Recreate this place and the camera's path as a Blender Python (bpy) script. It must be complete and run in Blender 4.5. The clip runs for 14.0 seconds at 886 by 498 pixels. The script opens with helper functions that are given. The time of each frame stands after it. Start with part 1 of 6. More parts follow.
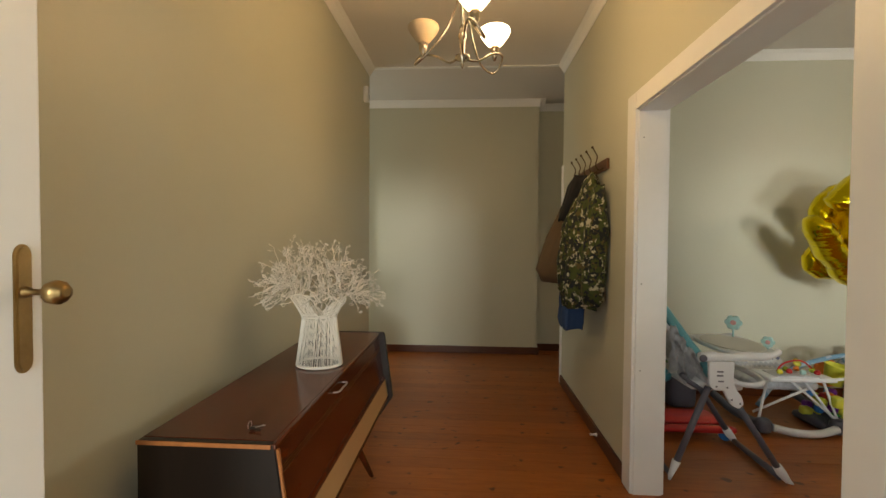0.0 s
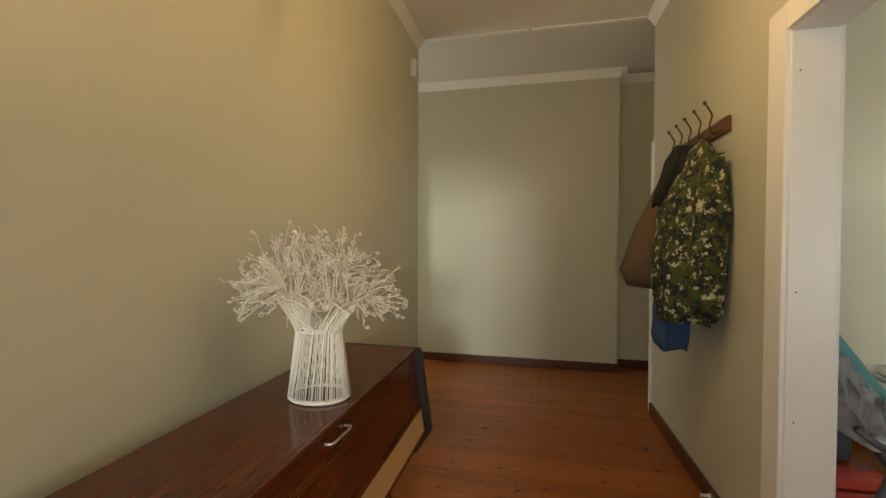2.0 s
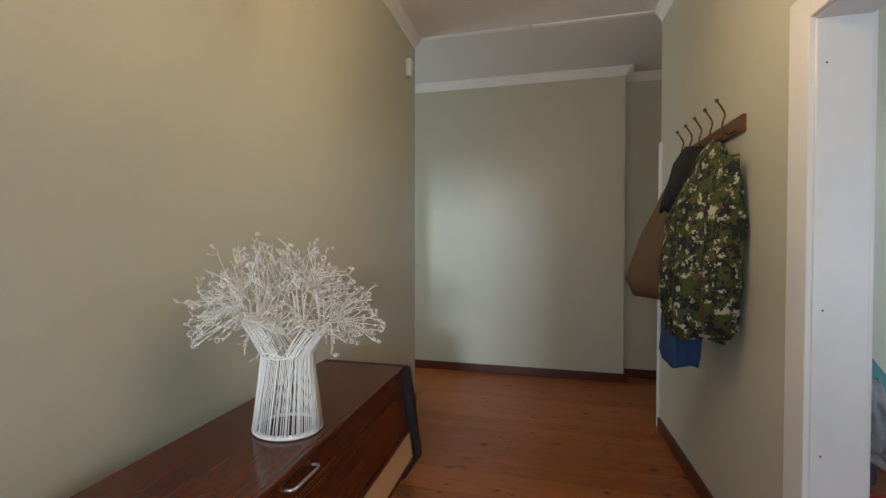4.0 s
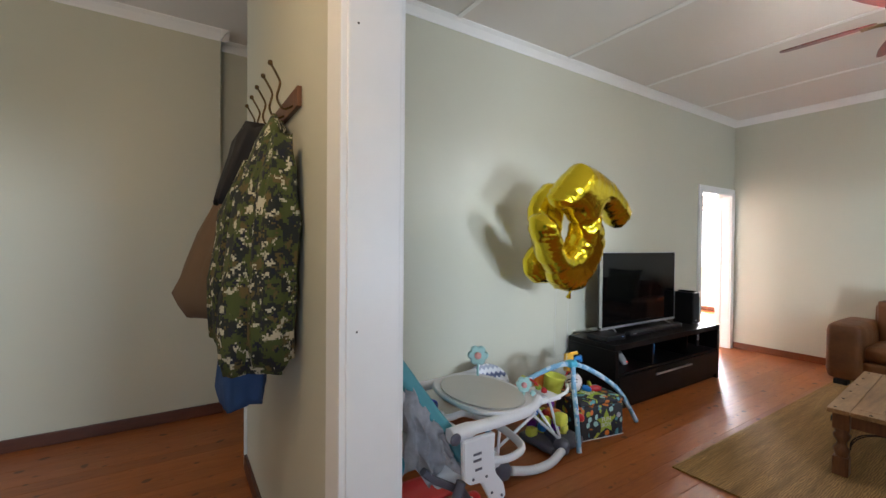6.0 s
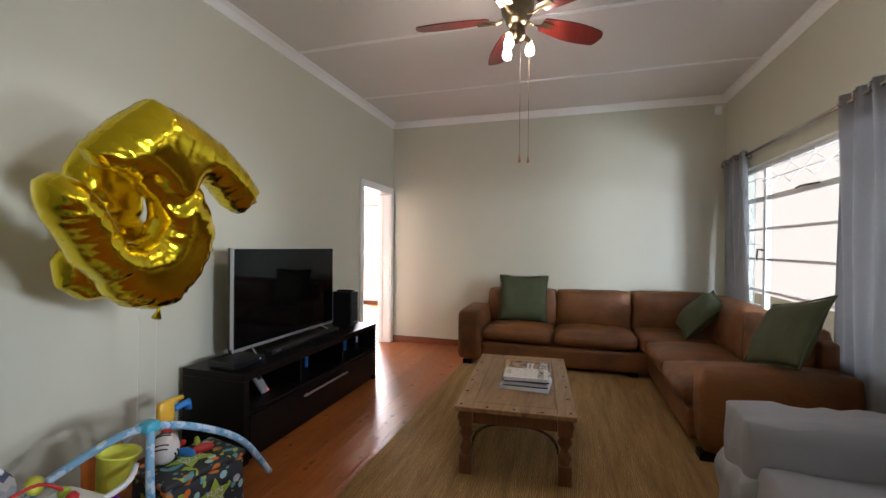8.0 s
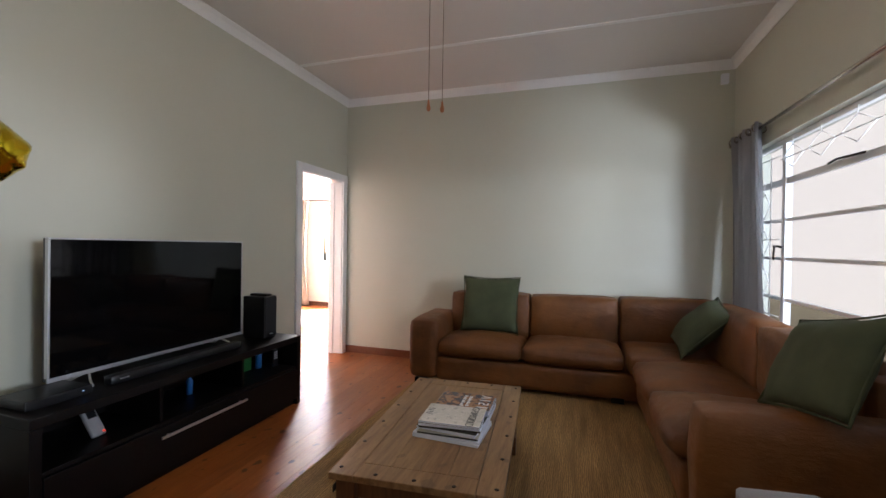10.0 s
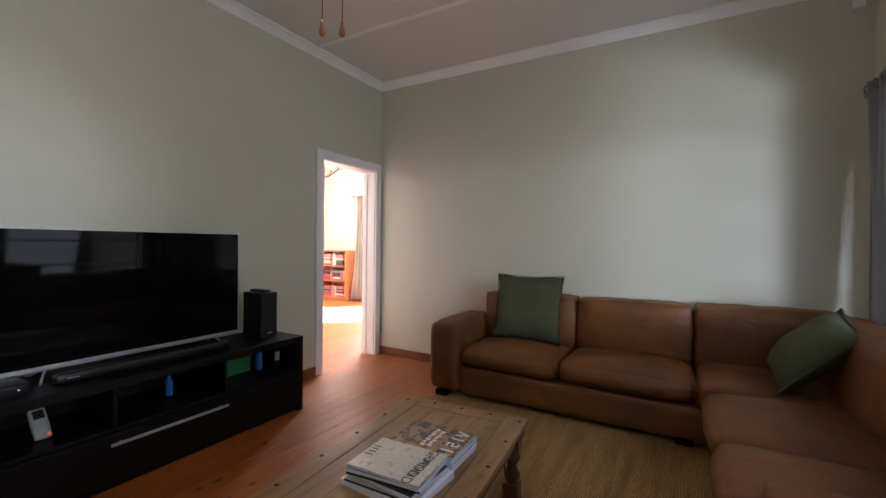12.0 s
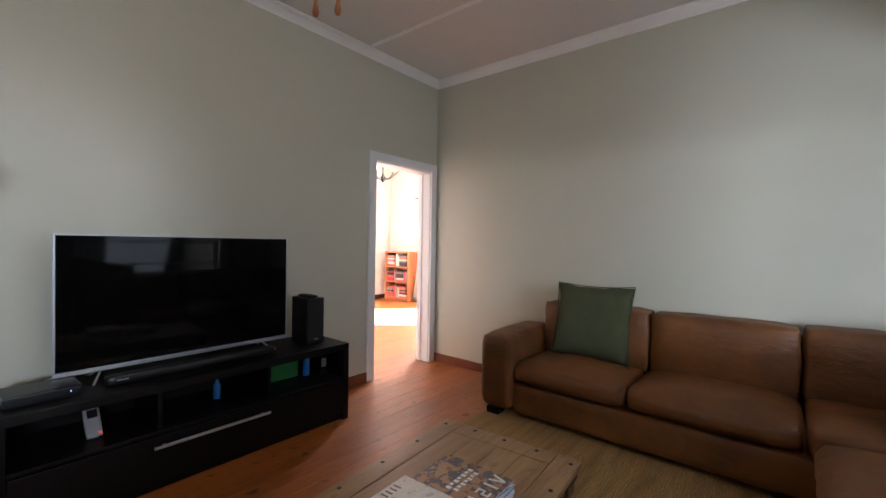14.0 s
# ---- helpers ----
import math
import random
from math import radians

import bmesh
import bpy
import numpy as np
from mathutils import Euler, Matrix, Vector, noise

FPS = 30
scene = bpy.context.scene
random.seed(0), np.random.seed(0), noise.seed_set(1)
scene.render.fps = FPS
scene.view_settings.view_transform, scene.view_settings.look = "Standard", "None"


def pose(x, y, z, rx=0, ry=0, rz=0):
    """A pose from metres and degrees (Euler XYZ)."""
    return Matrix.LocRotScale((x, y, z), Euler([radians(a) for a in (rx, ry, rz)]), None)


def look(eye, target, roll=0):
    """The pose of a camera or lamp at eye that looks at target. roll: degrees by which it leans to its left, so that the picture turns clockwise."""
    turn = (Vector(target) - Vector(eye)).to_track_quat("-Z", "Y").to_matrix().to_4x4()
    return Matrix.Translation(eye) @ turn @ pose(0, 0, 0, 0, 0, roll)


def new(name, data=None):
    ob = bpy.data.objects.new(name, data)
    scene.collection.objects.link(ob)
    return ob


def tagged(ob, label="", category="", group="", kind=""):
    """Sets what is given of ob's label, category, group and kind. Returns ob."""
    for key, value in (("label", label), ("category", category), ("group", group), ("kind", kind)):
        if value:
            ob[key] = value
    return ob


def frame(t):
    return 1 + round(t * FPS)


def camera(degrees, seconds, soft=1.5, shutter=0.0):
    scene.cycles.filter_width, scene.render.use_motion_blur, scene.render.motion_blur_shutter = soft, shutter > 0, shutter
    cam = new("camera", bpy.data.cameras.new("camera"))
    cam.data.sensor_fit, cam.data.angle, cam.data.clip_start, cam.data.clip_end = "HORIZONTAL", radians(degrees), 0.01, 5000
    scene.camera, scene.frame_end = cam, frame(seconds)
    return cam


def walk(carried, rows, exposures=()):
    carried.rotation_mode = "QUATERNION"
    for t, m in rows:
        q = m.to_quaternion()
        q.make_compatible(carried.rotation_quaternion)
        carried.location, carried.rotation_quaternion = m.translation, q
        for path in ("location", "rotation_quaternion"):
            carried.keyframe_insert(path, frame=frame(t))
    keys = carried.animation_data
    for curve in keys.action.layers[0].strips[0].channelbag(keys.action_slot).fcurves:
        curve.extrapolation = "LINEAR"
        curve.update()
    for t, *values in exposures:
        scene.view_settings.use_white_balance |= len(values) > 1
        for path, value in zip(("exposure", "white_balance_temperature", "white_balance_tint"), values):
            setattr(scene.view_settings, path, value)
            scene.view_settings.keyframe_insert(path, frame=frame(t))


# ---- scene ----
cam = camera(93.9, 14.0)
EXPOSURES = [(0, -0.52, 8000, 9), (2.6, -0.34, 7900, 9), (4.8, -0.28, 5000, 12), (5.3, -0.14, 5750, 12), (6.2, -0.07, 5950, 13), (7.0, -0.32, 6250, 16), (7.6, -0.45, 6300, 16), (8.5, -0.54, 6150, 17), (11, -0.83, 6050, 18), (12.5, -0.92, 6050, 18), (14, -0.9, 6050, 18)]
PATH = [
    (0, (0.111, -0.017, 1.358), (-0.006, 1.979, 1.312), 0.4),
    (0.5, (0.131, 0.151, 1.345), (-0.049, 2.142, 1.3), 0.5),
    (1, (0.141, 0.301, 1.335), (-0.124, 2.283, 1.291), 0.4),
    (1.5, (0.136, 0.444, 1.298), (-0.215, 2.412, 1.261), 0.1),
    (2, (0.138, 0.542, 1.306), (-0.296, 2.494, 1.266), 0.2),
    (2.5, (0.143, 0.598, 1.318), (-0.37, 2.531, 1.281), 0.1),
    (5, (0.28, 0.852, 1.365), (-0.004, 2.831, 1.335), -0.0),
    (5.5, (0.436, 1.018, 1.377), (0.851, 2.975, 1.346), 0.4),
    (6, (0.647, 1.233, 1.353), (1.734, 2.911, 1.328), 0.5),
    (6.5, (0.855, 1.332, 1.359), (2.398, 2.604, 1.337), 0.6),
    (7, (1.105, 1.424, 1.325), (2.903, 2.299, 1.309), 0.7),
    (7.5, (1.351, 1.453, 1.333), (3.236, 2.118, 1.315), 0.5),
    (8, (1.625, 1.43, 1.314), (3.538, 2.012, 1.301), 0.5),
    (8.5, (1.877, 1.383, 1.302), (3.806, 1.911, 1.295), 0.6),
    (11, (2.876, 0.977, 1.249), (4.714, 1.765, 1.229), 0.8),
    (11.5, (3.046, 0.893, 1.24), (4.824, 1.808, 1.214), 0.7),
    (12, (3.22, 0.848, 1.239), (4.956, 1.84, 1.212), 0.7),
    (12.5, (3.35, 0.836, 1.258), (5.041, 1.903, 1.227), 0.8),
    (13, (3.429, 0.838, 1.261), (5.065, 1.989, 1.23), 0.8),
    (13.5, (3.473, 0.842, 1.278), (5.053, 2.067, 1.242), 0.8),
    (14, (3.486, 0.854, 1.282), (5.032, 2.123, 1.249), 1.0),
]
walk(cam, [(t, look(eye, target, roll)) for t, eye, target, roll in PATH], exposures=EXPOSURES)

# ---- world, sun and lamps ----
world = bpy.data.worlds.new("world")
scene.world = world
world.use_nodes = True
wn, wl = world.node_tree.nodes, world.node_tree.links
sky = wn.new("ShaderNodeTexSky")
sky.sky_type, sky.sun_disc = "NISHITA", False
sky.sun_elevation, sky.sun_rotation = radians(29.8), radians(25)
wl.new(sky.outputs["Color"], wn["Background"].inputs["Color"])
wn["Background"].inputs["Strength"].default_value = 0.15


def lamp(name, kind, where, energy, colour, **more):
    data = bpy.data.lights.new(name, kind)
    data.energy, data.color = energy, colour
    for key, value in more.items():
        if key == "size":
            data.shape, data.size, data.size_y = "RECTANGLE", value[0], value[1]
        elif key == "radius":
            data.shadow_soft_size = value
        elif key == "angle":
            data.angle = value
    ob = new(name, data)
    ob.matrix_world = where
    return ob


lamp("sun", "SUN", look((7, 15, 9.5), (0, 0, 0)), 5.0, (1.0, 0.95, 0.86), angle=radians(0.6))
DAY = (0.8, 0.91, 1.0)
lamp("window_daylight", "AREA", look((4.85, -0.85, 1.65), (6.3, 1.5, 1.05)), 85, DAY, size=(2.6, 2.0))
# extra outside lamp standing in for garden bounce, shapes the east wall patch
lamp("window_garden_light", "AREA", look((2.85, -1.75, 1.1), (6.9, 0.9, 1.5)), 165, DAY, size=(0.8, 0.6))
lamp("door_daylight", "AREA", look((-0.19, -0.36, 1.05), (0.9, 2.4, 0.9)), 15, DAY, size=(0.85, 1.95))
# fill lamp for the toy corner, behind the added south window
lamp("toy_corner_fill", "AREA", look((2.35, -0.5, 1.5), (2.2, 2, 1.1)), 5, DAY, size=(1.4, 1.2))
# lamp added beyond the front door, standing in for the bright outdoors
lamp("outdoors_stand_in", "AREA", look((0.72, -7.0, 2.2), (-0.4, 4.9, 1.4)), 520, DAY, size=(1.15, 0.9))
lamp("far_window_daylight", "AREA", look((10.24, 5.45, 1.5), (8, 5.6, 1.2)), 1300, (1, 0.97, 0.94), size=(1.7, 1.2))
lamp("passage_daylight", "AREA", look((-2.5, 4.45, 1.5), (0, 4.45, 1.2)), 18, DAY, size=(0.6, 1.4))
WARM = (1.0, 0.66, 0.34)
for spot in ((0.25, 2.11, 2.35), (0.14, 1.76, 2.35)):
    lamp("hall_bulb", "POINT", pose(*spot), 13, WARM, radius=0.04)
for spot in ((3.93, 1.78, 2.49), (4.1, 1.63, 2.49), (4.13, 1.82, 2.49)):
    lamp("fan_bulb", "POINT", pose(*spot), 9, (1, 0.88, 0.76), radius=0.05)

# ---- materials ----


def nodes_of(name):
    m = bpy.data.materials.new(name)
    m.use_nodes = True
    return m, m.node_tree.nodes, m.node_tree.links, m.node_tree.nodes["Principled BSDF"]


def mixer(n, l, a, b, fac, mode="MIX"):
    mix = n.new("ShaderNodeMix")
    mix.data_type, mix.blend_type = "RGBA", mode
    for socket, value in ((mix.inputs[6], a), (mix.inputs[7], b), (mix.inputs[0], fac)):
        if hasattr(value, "links"):
            l.new(value, socket)
        else:
            socket.default_value = value
    return mix.outputs[2]


def ramp(n, l, source, low, high):
    r = n.new("ShaderNodeMapRange")
    r.inputs["From Min"].default_value, r.inputs["From Max"].default_value = low, high
    l.new(source, r.inputs["Value"])
    return r.outputs["Result"]


def coords(n, l, scale=(1, 1, 1), local=False, turn=(0, 0, 0)):
    mp = n.new("ShaderNodeMapping")
    mp.inputs["Scale"].default_value = scale
    mp.inputs["Rotation"].default_value = turn
    if local:
        l.new(n.new("ShaderNodeTexCoord").outputs["Object"], mp.inputs["Vector"])
    else:
        l.new(n.new("ShaderNodeNewGeometry").outputs["Position"], mp.inputs["Vector"])
    return mp.outputs["Vector"]


def noise_of(n, l, vec, scale, detail=3, rough=0.55):
    t = n.new("ShaderNodeTexNoise")
    t.inputs["Scale"].default_value, t.inputs["Detail"].default_value, t.inputs["Roughness"].default_value = scale, detail, rough
    l.new(vec, t.inputs["Vector"])
    return t.outputs["Fac"]


def bumped(n, l, bs, height, strength, distance=0.002):
    b = n.new("ShaderNodeBump")
    b.inputs["Strength"].default_value, b.inputs["Distance"].default_value = strength, distance
    l.new(height, b.inputs["Height"])
    l.new(b.outputs["Normal"], bs.inputs["Normal"])


def shade(c, k):
    return (min(c[0] * k, 1), min(c[1] * k, 1), min(c[2] * k, 1), 1)


def plain(name, colour, rough=0.5, metal=0.0, vary=0.12, broad=2.0, fine=80.0, relief=0.15, coat=0.0, scale=(1, 1, 1), local=False):
    """A surface with broad and fine variation and a fine relief."""
    m, n, l, bs = nodes_of(name)
    vec = coords(n, l, scale, local)
    big, small = noise_of(n, l, vec, broad), noise_of(n, l, vec, fine, 4)
    c = mixer(n, l, shade(colour, 1 - vary), shade(colour, 1 + vary), ramp(n, l, big, 0.3, 0.7))
    c = mixer(n, l, c, mixer(n, l, shade(colour, 1 - vary), shade(colour, 1 + vary), small), 0.35)
    l.new(c, bs.inputs["Base Color"])
    r = n.new("ShaderNodeMapRange")
    r.inputs["To Min"].default_value, r.inputs["To Max"].default_value = rough * 0.85, min(rough * 1.15, 1)
    l.new(big, r.inputs["Value"])
    l.new(r.outputs["Result"], bs.inputs["Roughness"])
    bs.inputs["Metallic"].default_value, bs.inputs["Coat Weight"].default_value = metal, coat
    bs.inputs["Coat Roughness"].default_value = 0.12
    bumped(n, l, bs, small, relief)
    return m


def wood(name, light, dark, rough=0.35, along="x", knots=0.0, coat=0.0, random_by="none", ring=14.0):
    m, n, l, bs = nodes_of(name)
    scale = {"x": (0.12, 1, 1), "y": (1, 0.12, 1), "z": (1, 1, 0.12)}[along]
    vec = coords(n, l, scale)
    info = n.new("ShaderNodeObjectInfo").outputs["Random"]
    if random_by == "object":
        add = n.new("ShaderNodeVectorMath")
        mul = n.new("ShaderNodeMath")
        mul.operation, mul.inputs[1].default_value = "MULTIPLY", 37.0
        l.new(info, mul.inputs[0])
        l.new(vec, add.inputs[0])
        l.new(mul.outputs[0], add.inputs[1])
        vec = add.outputs[0]
    grain = noise_of(n, l, vec, ring * 4, 6, 0.65)
    band = noise_of(n, l, vec, ring * 0.6, 2)
    c = mixer(n, l, (*light, 1), (*dark, 1), ramp(n, l, grain, 0.35, 0.75))
    c = mixer(n, l, c, (*dark, 1), mixer(n, l, (0, 0, 0, 1), (0.45, 0.45, 0.45, 1), ramp(n, l, band, 0.35, 0.85)))
    if random_by == "object":
        c = mixer(n, l, c, mixer(n, l, shade(light, 1.2), shade(dark, 0.85), info), 0.3)
    if knots:
        spot = ramp(n, l, noise_of(n, l, coords(n, l, (0.8, 1.0, 0.0)), 16.0, 0.5), 0.69, 0.76)
        c = mixer(n, l, c, shade(dark, 0.25), mixer(n, l, (0, 0, 0, 1), (knots, knots, knots, 1), spot))
    l.new(c, bs.inputs["Base Color"])
    wear = n.new("ShaderNodeMapRange")
    wear.inputs["To Min"].default_value, wear.inputs["To Max"].default_value = rough * 0.85, rough * 1.3
    l.new(noise_of(n, l, coords(n, l), 3.0, 4), wear.inputs["Value"])
    l.new(wear.outputs["Result"], bs.inputs["Roughness"])
    bs.inputs["Coat Weight"].default_value, bs.inputs["Coat Roughness"].default_value = coat, 0.15
    bumped(n, l, bs, grain, 0.05)
    return m


def glow(name, colour, strength):
    m, n, l, bs = nodes_of(name)
    bs.inputs["Base Color"].default_value = (*colour, 1)
    bs.inputs["Emission Color"].default_value, bs.inputs["Emission Strength"].default_value = (*colour, 1), strength
    return m


def clear(name, rough=0.0):
    m, n, l, bs = nodes_of(name)
    bs.inputs["Roughness"].default_value, bs.inputs["IOR"].default_value = rough, 1.02
    bs.inputs["Transmission Weight"].default_value = 1.0
    return m


def patches(name, colours, cell, rough=0.9, blocky=0.0, steps=(0.42, 0.5, 0.58), detail=2):
    """Cloth in patches of several colours: camouflage, prints, flowers."""
    m, n, l, bs = nodes_of(name)
    vec = coords(n, l)
    if blocky:
        snap = n.new("ShaderNodeVectorMath")
        snap.operation = "SNAP"
        snap.inputs[1].default_value = (blocky, blocky, blocky)
        l.new(vec, snap.inputs[0])
        vec = snap.outputs[0]
    c = (*colours[0], 1)
    for i, colour in enumerate(colours[1:]):
        f = noise_of(n, l, vec, cell * (1 + 0.17 * i), detail, 0.6)
        c = mixer(n, l, c, (*colour, 1), ramp(n, l, f, steps[i % len(steps)], steps[i % len(steps)] + 0.012))
    l.new(c, bs.inputs["Base Color"])
    bs.inputs["Roughness"].default_value = rough
    bumped(n, l, bs, noise_of(n, l, coords(n, l), 350, 3), 0.3)
    return m


def stripes(name, a, b, axis, scale, distort=1.0, rough=0.9, relief=0.5, distance=0.003):
    m, n, l, bs = nodes_of(name)
    w = n.new("ShaderNodeTexWave")
    w.bands_direction = axis
    w.inputs["Scale"].default_value, w.inputs["Distortion"].default_value, w.inputs["Detail"].default_value = scale, distort, 3
    w.inputs["Detail Scale"].default_value = 2.0
    vec = coords(n, l, (0.25, 1, 1) if axis == "Y" else (1, 1, 1))
    l.new(vec, w.inputs["Vector"])
    c = mixer(n, l, (*a, 1), (*b, 1), w.outputs["Fac"])
    c = mixer(n, l, c, shade(b, 0.75), ramp(n, l, noise_of(n, l, coords(n, l, (0.3, 3, 1)), 6, 4), 0.4, 0.8))
    l.new(c, bs.inputs["Base Color"])
    bs.inputs["Roughness"].default_value = rough
    bumped(n, l, bs, w.outputs["Fac"], relief, distance)
    return m


def hide():
    """Old tan leather: pale rubbed patches over a darker hide, pores and soft creases."""
    m, n, l, bs = nodes_of("worn_tan_leather")
    vec = coords(n, l)
    broad, patch, crease = noise_of(n, l, vec, 2.6, 5, 0.6), noise_of(n, l, vec, 9, 6, 0.65), noise_of(n, l, coords(n, l, (1, 1, 2.2)), 16, 5, 0.6)
    c = mixer(n, l, (0.085, 0.027, 0.006, 1), (0.19, 0.067, 0.013, 1), ramp(n, l, broad, 0.3, 0.62))
    c = mixer(n, l, c, (0.21, 0.098, 0.034, 1), mixer(n, l, (0, 0, 0, 1), (0.45, 0.45, 0.45, 1), ramp(n, l, patch, 0.55, 0.75)))
    l.new(c, bs.inputs["Base Color"])
    r = n.new("ShaderNodeMapRange")
    r.inputs["To Min"].default_value, r.inputs["To Max"].default_value = 0.4, 0.65
    l.new(patch, r.inputs["Value"])
    l.new(r.outputs["Result"], bs.inputs["Roughness"])
    v = n.new("ShaderNodeTexVoronoi")
    v.inputs["Scale"].default_value = 260
    l.new(vec, v.inputs["Vector"])
    add = n.new("ShaderNodeMath")
    add.operation = "MULTIPLY_ADD"
    add.inputs[1].default_value = 0.06
    l.new(v.outputs["Distance"], add.inputs[0])
    l.new(crease, add.inputs[2])
    bumped(n, l, bs, add.outputs[0], 0.45, 0.012)
    return m


WALL = plain("sage_wall_paint", (0.56, 0.55, 0.44), 0.42, vary=0.03, broad=0.8, fine=45, relief=0.12)
FAR_WALL = plain("cream_wall_paint", (0.8, 0.74, 0.66), 0.6, vary=0.03, broad=0.8, fine=45, relief=0.1)
CEILING = plain("white_ceiling_board", (0.74, 0.7, 0.65), 0.6, vary=0.03, broad=1.0, fine=30, relief=0.08)
CORNICE = plain("white_cornice_paint", (0.87, 0.86, 0.83), 0.5, vary=0.03, relief=0.05)
GLOSS_WHITE = plain("white_gloss_paint", (0.83, 0.83, 0.82), 0.36, vary=0.04, broad=3, fine=30, relief=0.12)
PINE = wood("oiled_pine_boards", (0.38, 0.116, 0.021), (0.2, 0.047, 0.008), 0.34, "x", knots=0.8, random_by="object")
LIVING_SKIRTING = wood("varnished_skirting", (0.22, 0.066, 0.022), (0.13, 0.036, 0.013), 0.32, "x")
SKIRTING = wood("dark_stained_skirting", (0.11, 0.032, 0.014), (0.06, 0.018, 0.009), 0.35, "x")
UNDER = plain("subfloor", (0.03, 0.015, 0.008), 0.9)
LEATHER = hide()
JUTE = stripes("woven_jute", (0.42, 0.245, 0.078), (0.2, 0.11, 0.032), "Y", 30.0, 7.0)
BLACK_WOOD = wood("black_brown_veneer", (0.005, 0.0035, 0.003), (0.0025, 0.002, 0.002), 0.38, "x")
BLACK_WOOD.node_tree.nodes["Principled BSDF"].inputs["Specular IOR Level"].default_value = 0.2
SCREEN = plain("dark_screen_glass", (0.002, 0.002, 0.0022), 0.05, vary=0.02, relief=0.0)
SCREEN.node_tree.nodes["Principled BSDF"].inputs["Specular IOR Level"].default_value = 0.2
SILVER = plain("brushed_silver", (0.62, 0.62, 0.63), 0.35, 0.85, vary=0.05)
BLACK_PLASTIC = plain("black_plastic", (0.006, 0.006, 0.007), 0.35)
GREEN_CLOTH = plain("olive_green_linen", (0.062, 0.072, 0.031), 1.0, vary=0.2, broad=9, fine=300, relief=0.4)
GREY_CURTAIN = plain("grey_curtain_cloth", (0.38, 0.376, 0.375), 0.85, vary=0.08, fine=300, relief=0.3)
GREY_THROW = plain("pale_grey_throw", (0.3, 0.3, 0.32), 0.95, vary=0.08, fine=220, relief=0.8)
WALNUT = wood("polished_walnut", (0.13, 0.027, 0.0075), (0.03, 0.006, 0.003), 0.15, "y", coat=0.0)
WALNUT_DARK = wood("stained_shaded_walnut", (0.011, 0.005, 0.003), (0.005, 0.003, 0.002), 0.3, "z")
WALNUT_EDGE = wood("walnut_edging", (0.42, 0.15, 0.045), (0.3, 0.1, 0.03), 0.36, "y")
SPEAKER_CLOTH = plain("tan_speaker_cloth", (0.42, 0.24, 0.1), 0.9, vary=0.08, fine=500, relief=0.6)
BRASS = plain("aged_brass", (0.32, 0.21, 0.09), 0.35, 1.0, vary=0.2, broad=20)
DARK_BRASS = plain("tarnished_brass", (0.12, 0.08, 0.04), 0.35, 1.0, vary=0.25, broad=20)
STEEL = plain("satin_nickel", (0.55, 0.5, 0.44), 0.22, 1.0, vary=0.06)
TABLE_WOOD = wood("reclaimed_table_top", (0.38, 0.225, 0.1), (0.14, 0.065, 0.026), 0.36, "x", knots=0.35, ring=9)
TABLE_LEG = wood("reclaimed_table_legs", (0.17, 0.068, 0.026), (0.075, 0.028, 0.012), 0.38, "z")
IRON = plain("dark_iron", (0.035, 0.028, 0.025), 0.5, 0.7)
WIRE = plain("white_painted_wire", (0.78, 0.72, 0.63), 0.5, vary=0.06, relief=0.1)
FAN_WOOD = wood("cherry_fan_blades", (0.17, 0.02, 0.013), (0.07, 0.009, 0.007), 0.3, "x", coat=0.15)
LIT_GLASS = glow("lit_opal_glass", (1.0, 0.83, 0.58), 12)
DIM_GLASS = plain("unlit_opal_glass", (0.5, 0.4, 0.29), 0.35, vary=0.03, relief=0.0)
LIT_BULB = glow("lit_bulb", (1.0, 0.95, 0.88), 40)
GOLD = plain("gold_foil", (0.86, 0.66, 0.025), 0.17, 1.0, vary=0.06, broad=6, fine=18, relief=0.5)
CAMO = patches("camouflage_cloth", [(0.06, 0.08, 0.02), (0.014, 0.02, 0.02), (0.11, 0.085, 0.03), (0.5, 0.48, 0.36), (0.01, 0.014, 0.03)], 19, blocky=0.006, steps=(0.51, 0.57, 0.582, 0.6), detail=5)
BROWN_CLOTH = plain("brown_corduroy", (0.13, 0.085, 0.05), 0.95, fine=300, relief=0.4)
DENIM = plain("blue_denim", (0.03, 0.075, 0.2), 0.9, vary=0.2, fine=400, relief=0.4)
BLACK_CLOTH = plain("black_lining", (0.012, 0.012, 0.014), 0.9)
WHITE_PLASTIC = plain("white_plastic", (0.78, 0.79, 0.82), 0.35, vary=0.03, relief=0.02)
GREY_PLASTIC = plain("slate_grey_plastic", (0.1, 0.1, 0.13), 0.4, vary=0.05, relief=0.05)
TEAL_CLOTH = plain("teal_padded_cloth", (0.09, 0.3, 0.34), 0.7, vary=0.15, broad=6)
PALE_CLOTH = plain("silver_grey_cloth", (0.52, 0.53, 0.57), 0.6, vary=0.3, broad=22, fine=60, relief=1.0)
TRAY = plain("beige_tray", (0.58, 0.57, 0.54), 0.35, vary=0.03, relief=0.02)
# white phone plastic greyed so its colour carries the shelf's shade
PHONE_SHADED = plain("shaded_white_plastic", (0.32, 0.31, 0.3), 0.35, vary=0.04)
MINT = plain("mint_plastic", (0.42, 0.68, 0.67), 0.35, vary=0.04)
PINK = plain("pink_plastic", (0.75, 0.36, 0.36), 0.4)
RED = plain("red_plastic", (0.5, 0.02, 0.02), 0.35, vary=0.06)
YELLOW = plain("yellow_plastic", (0.68, 0.68, 0.08), 0.35)
AMBER = plain("amber_plastic", (0.75, 0.42, 0.04), 0.35)
ORANGE = plain("orange_plastic", (0.75, 0.2, 0.03), 0.4)
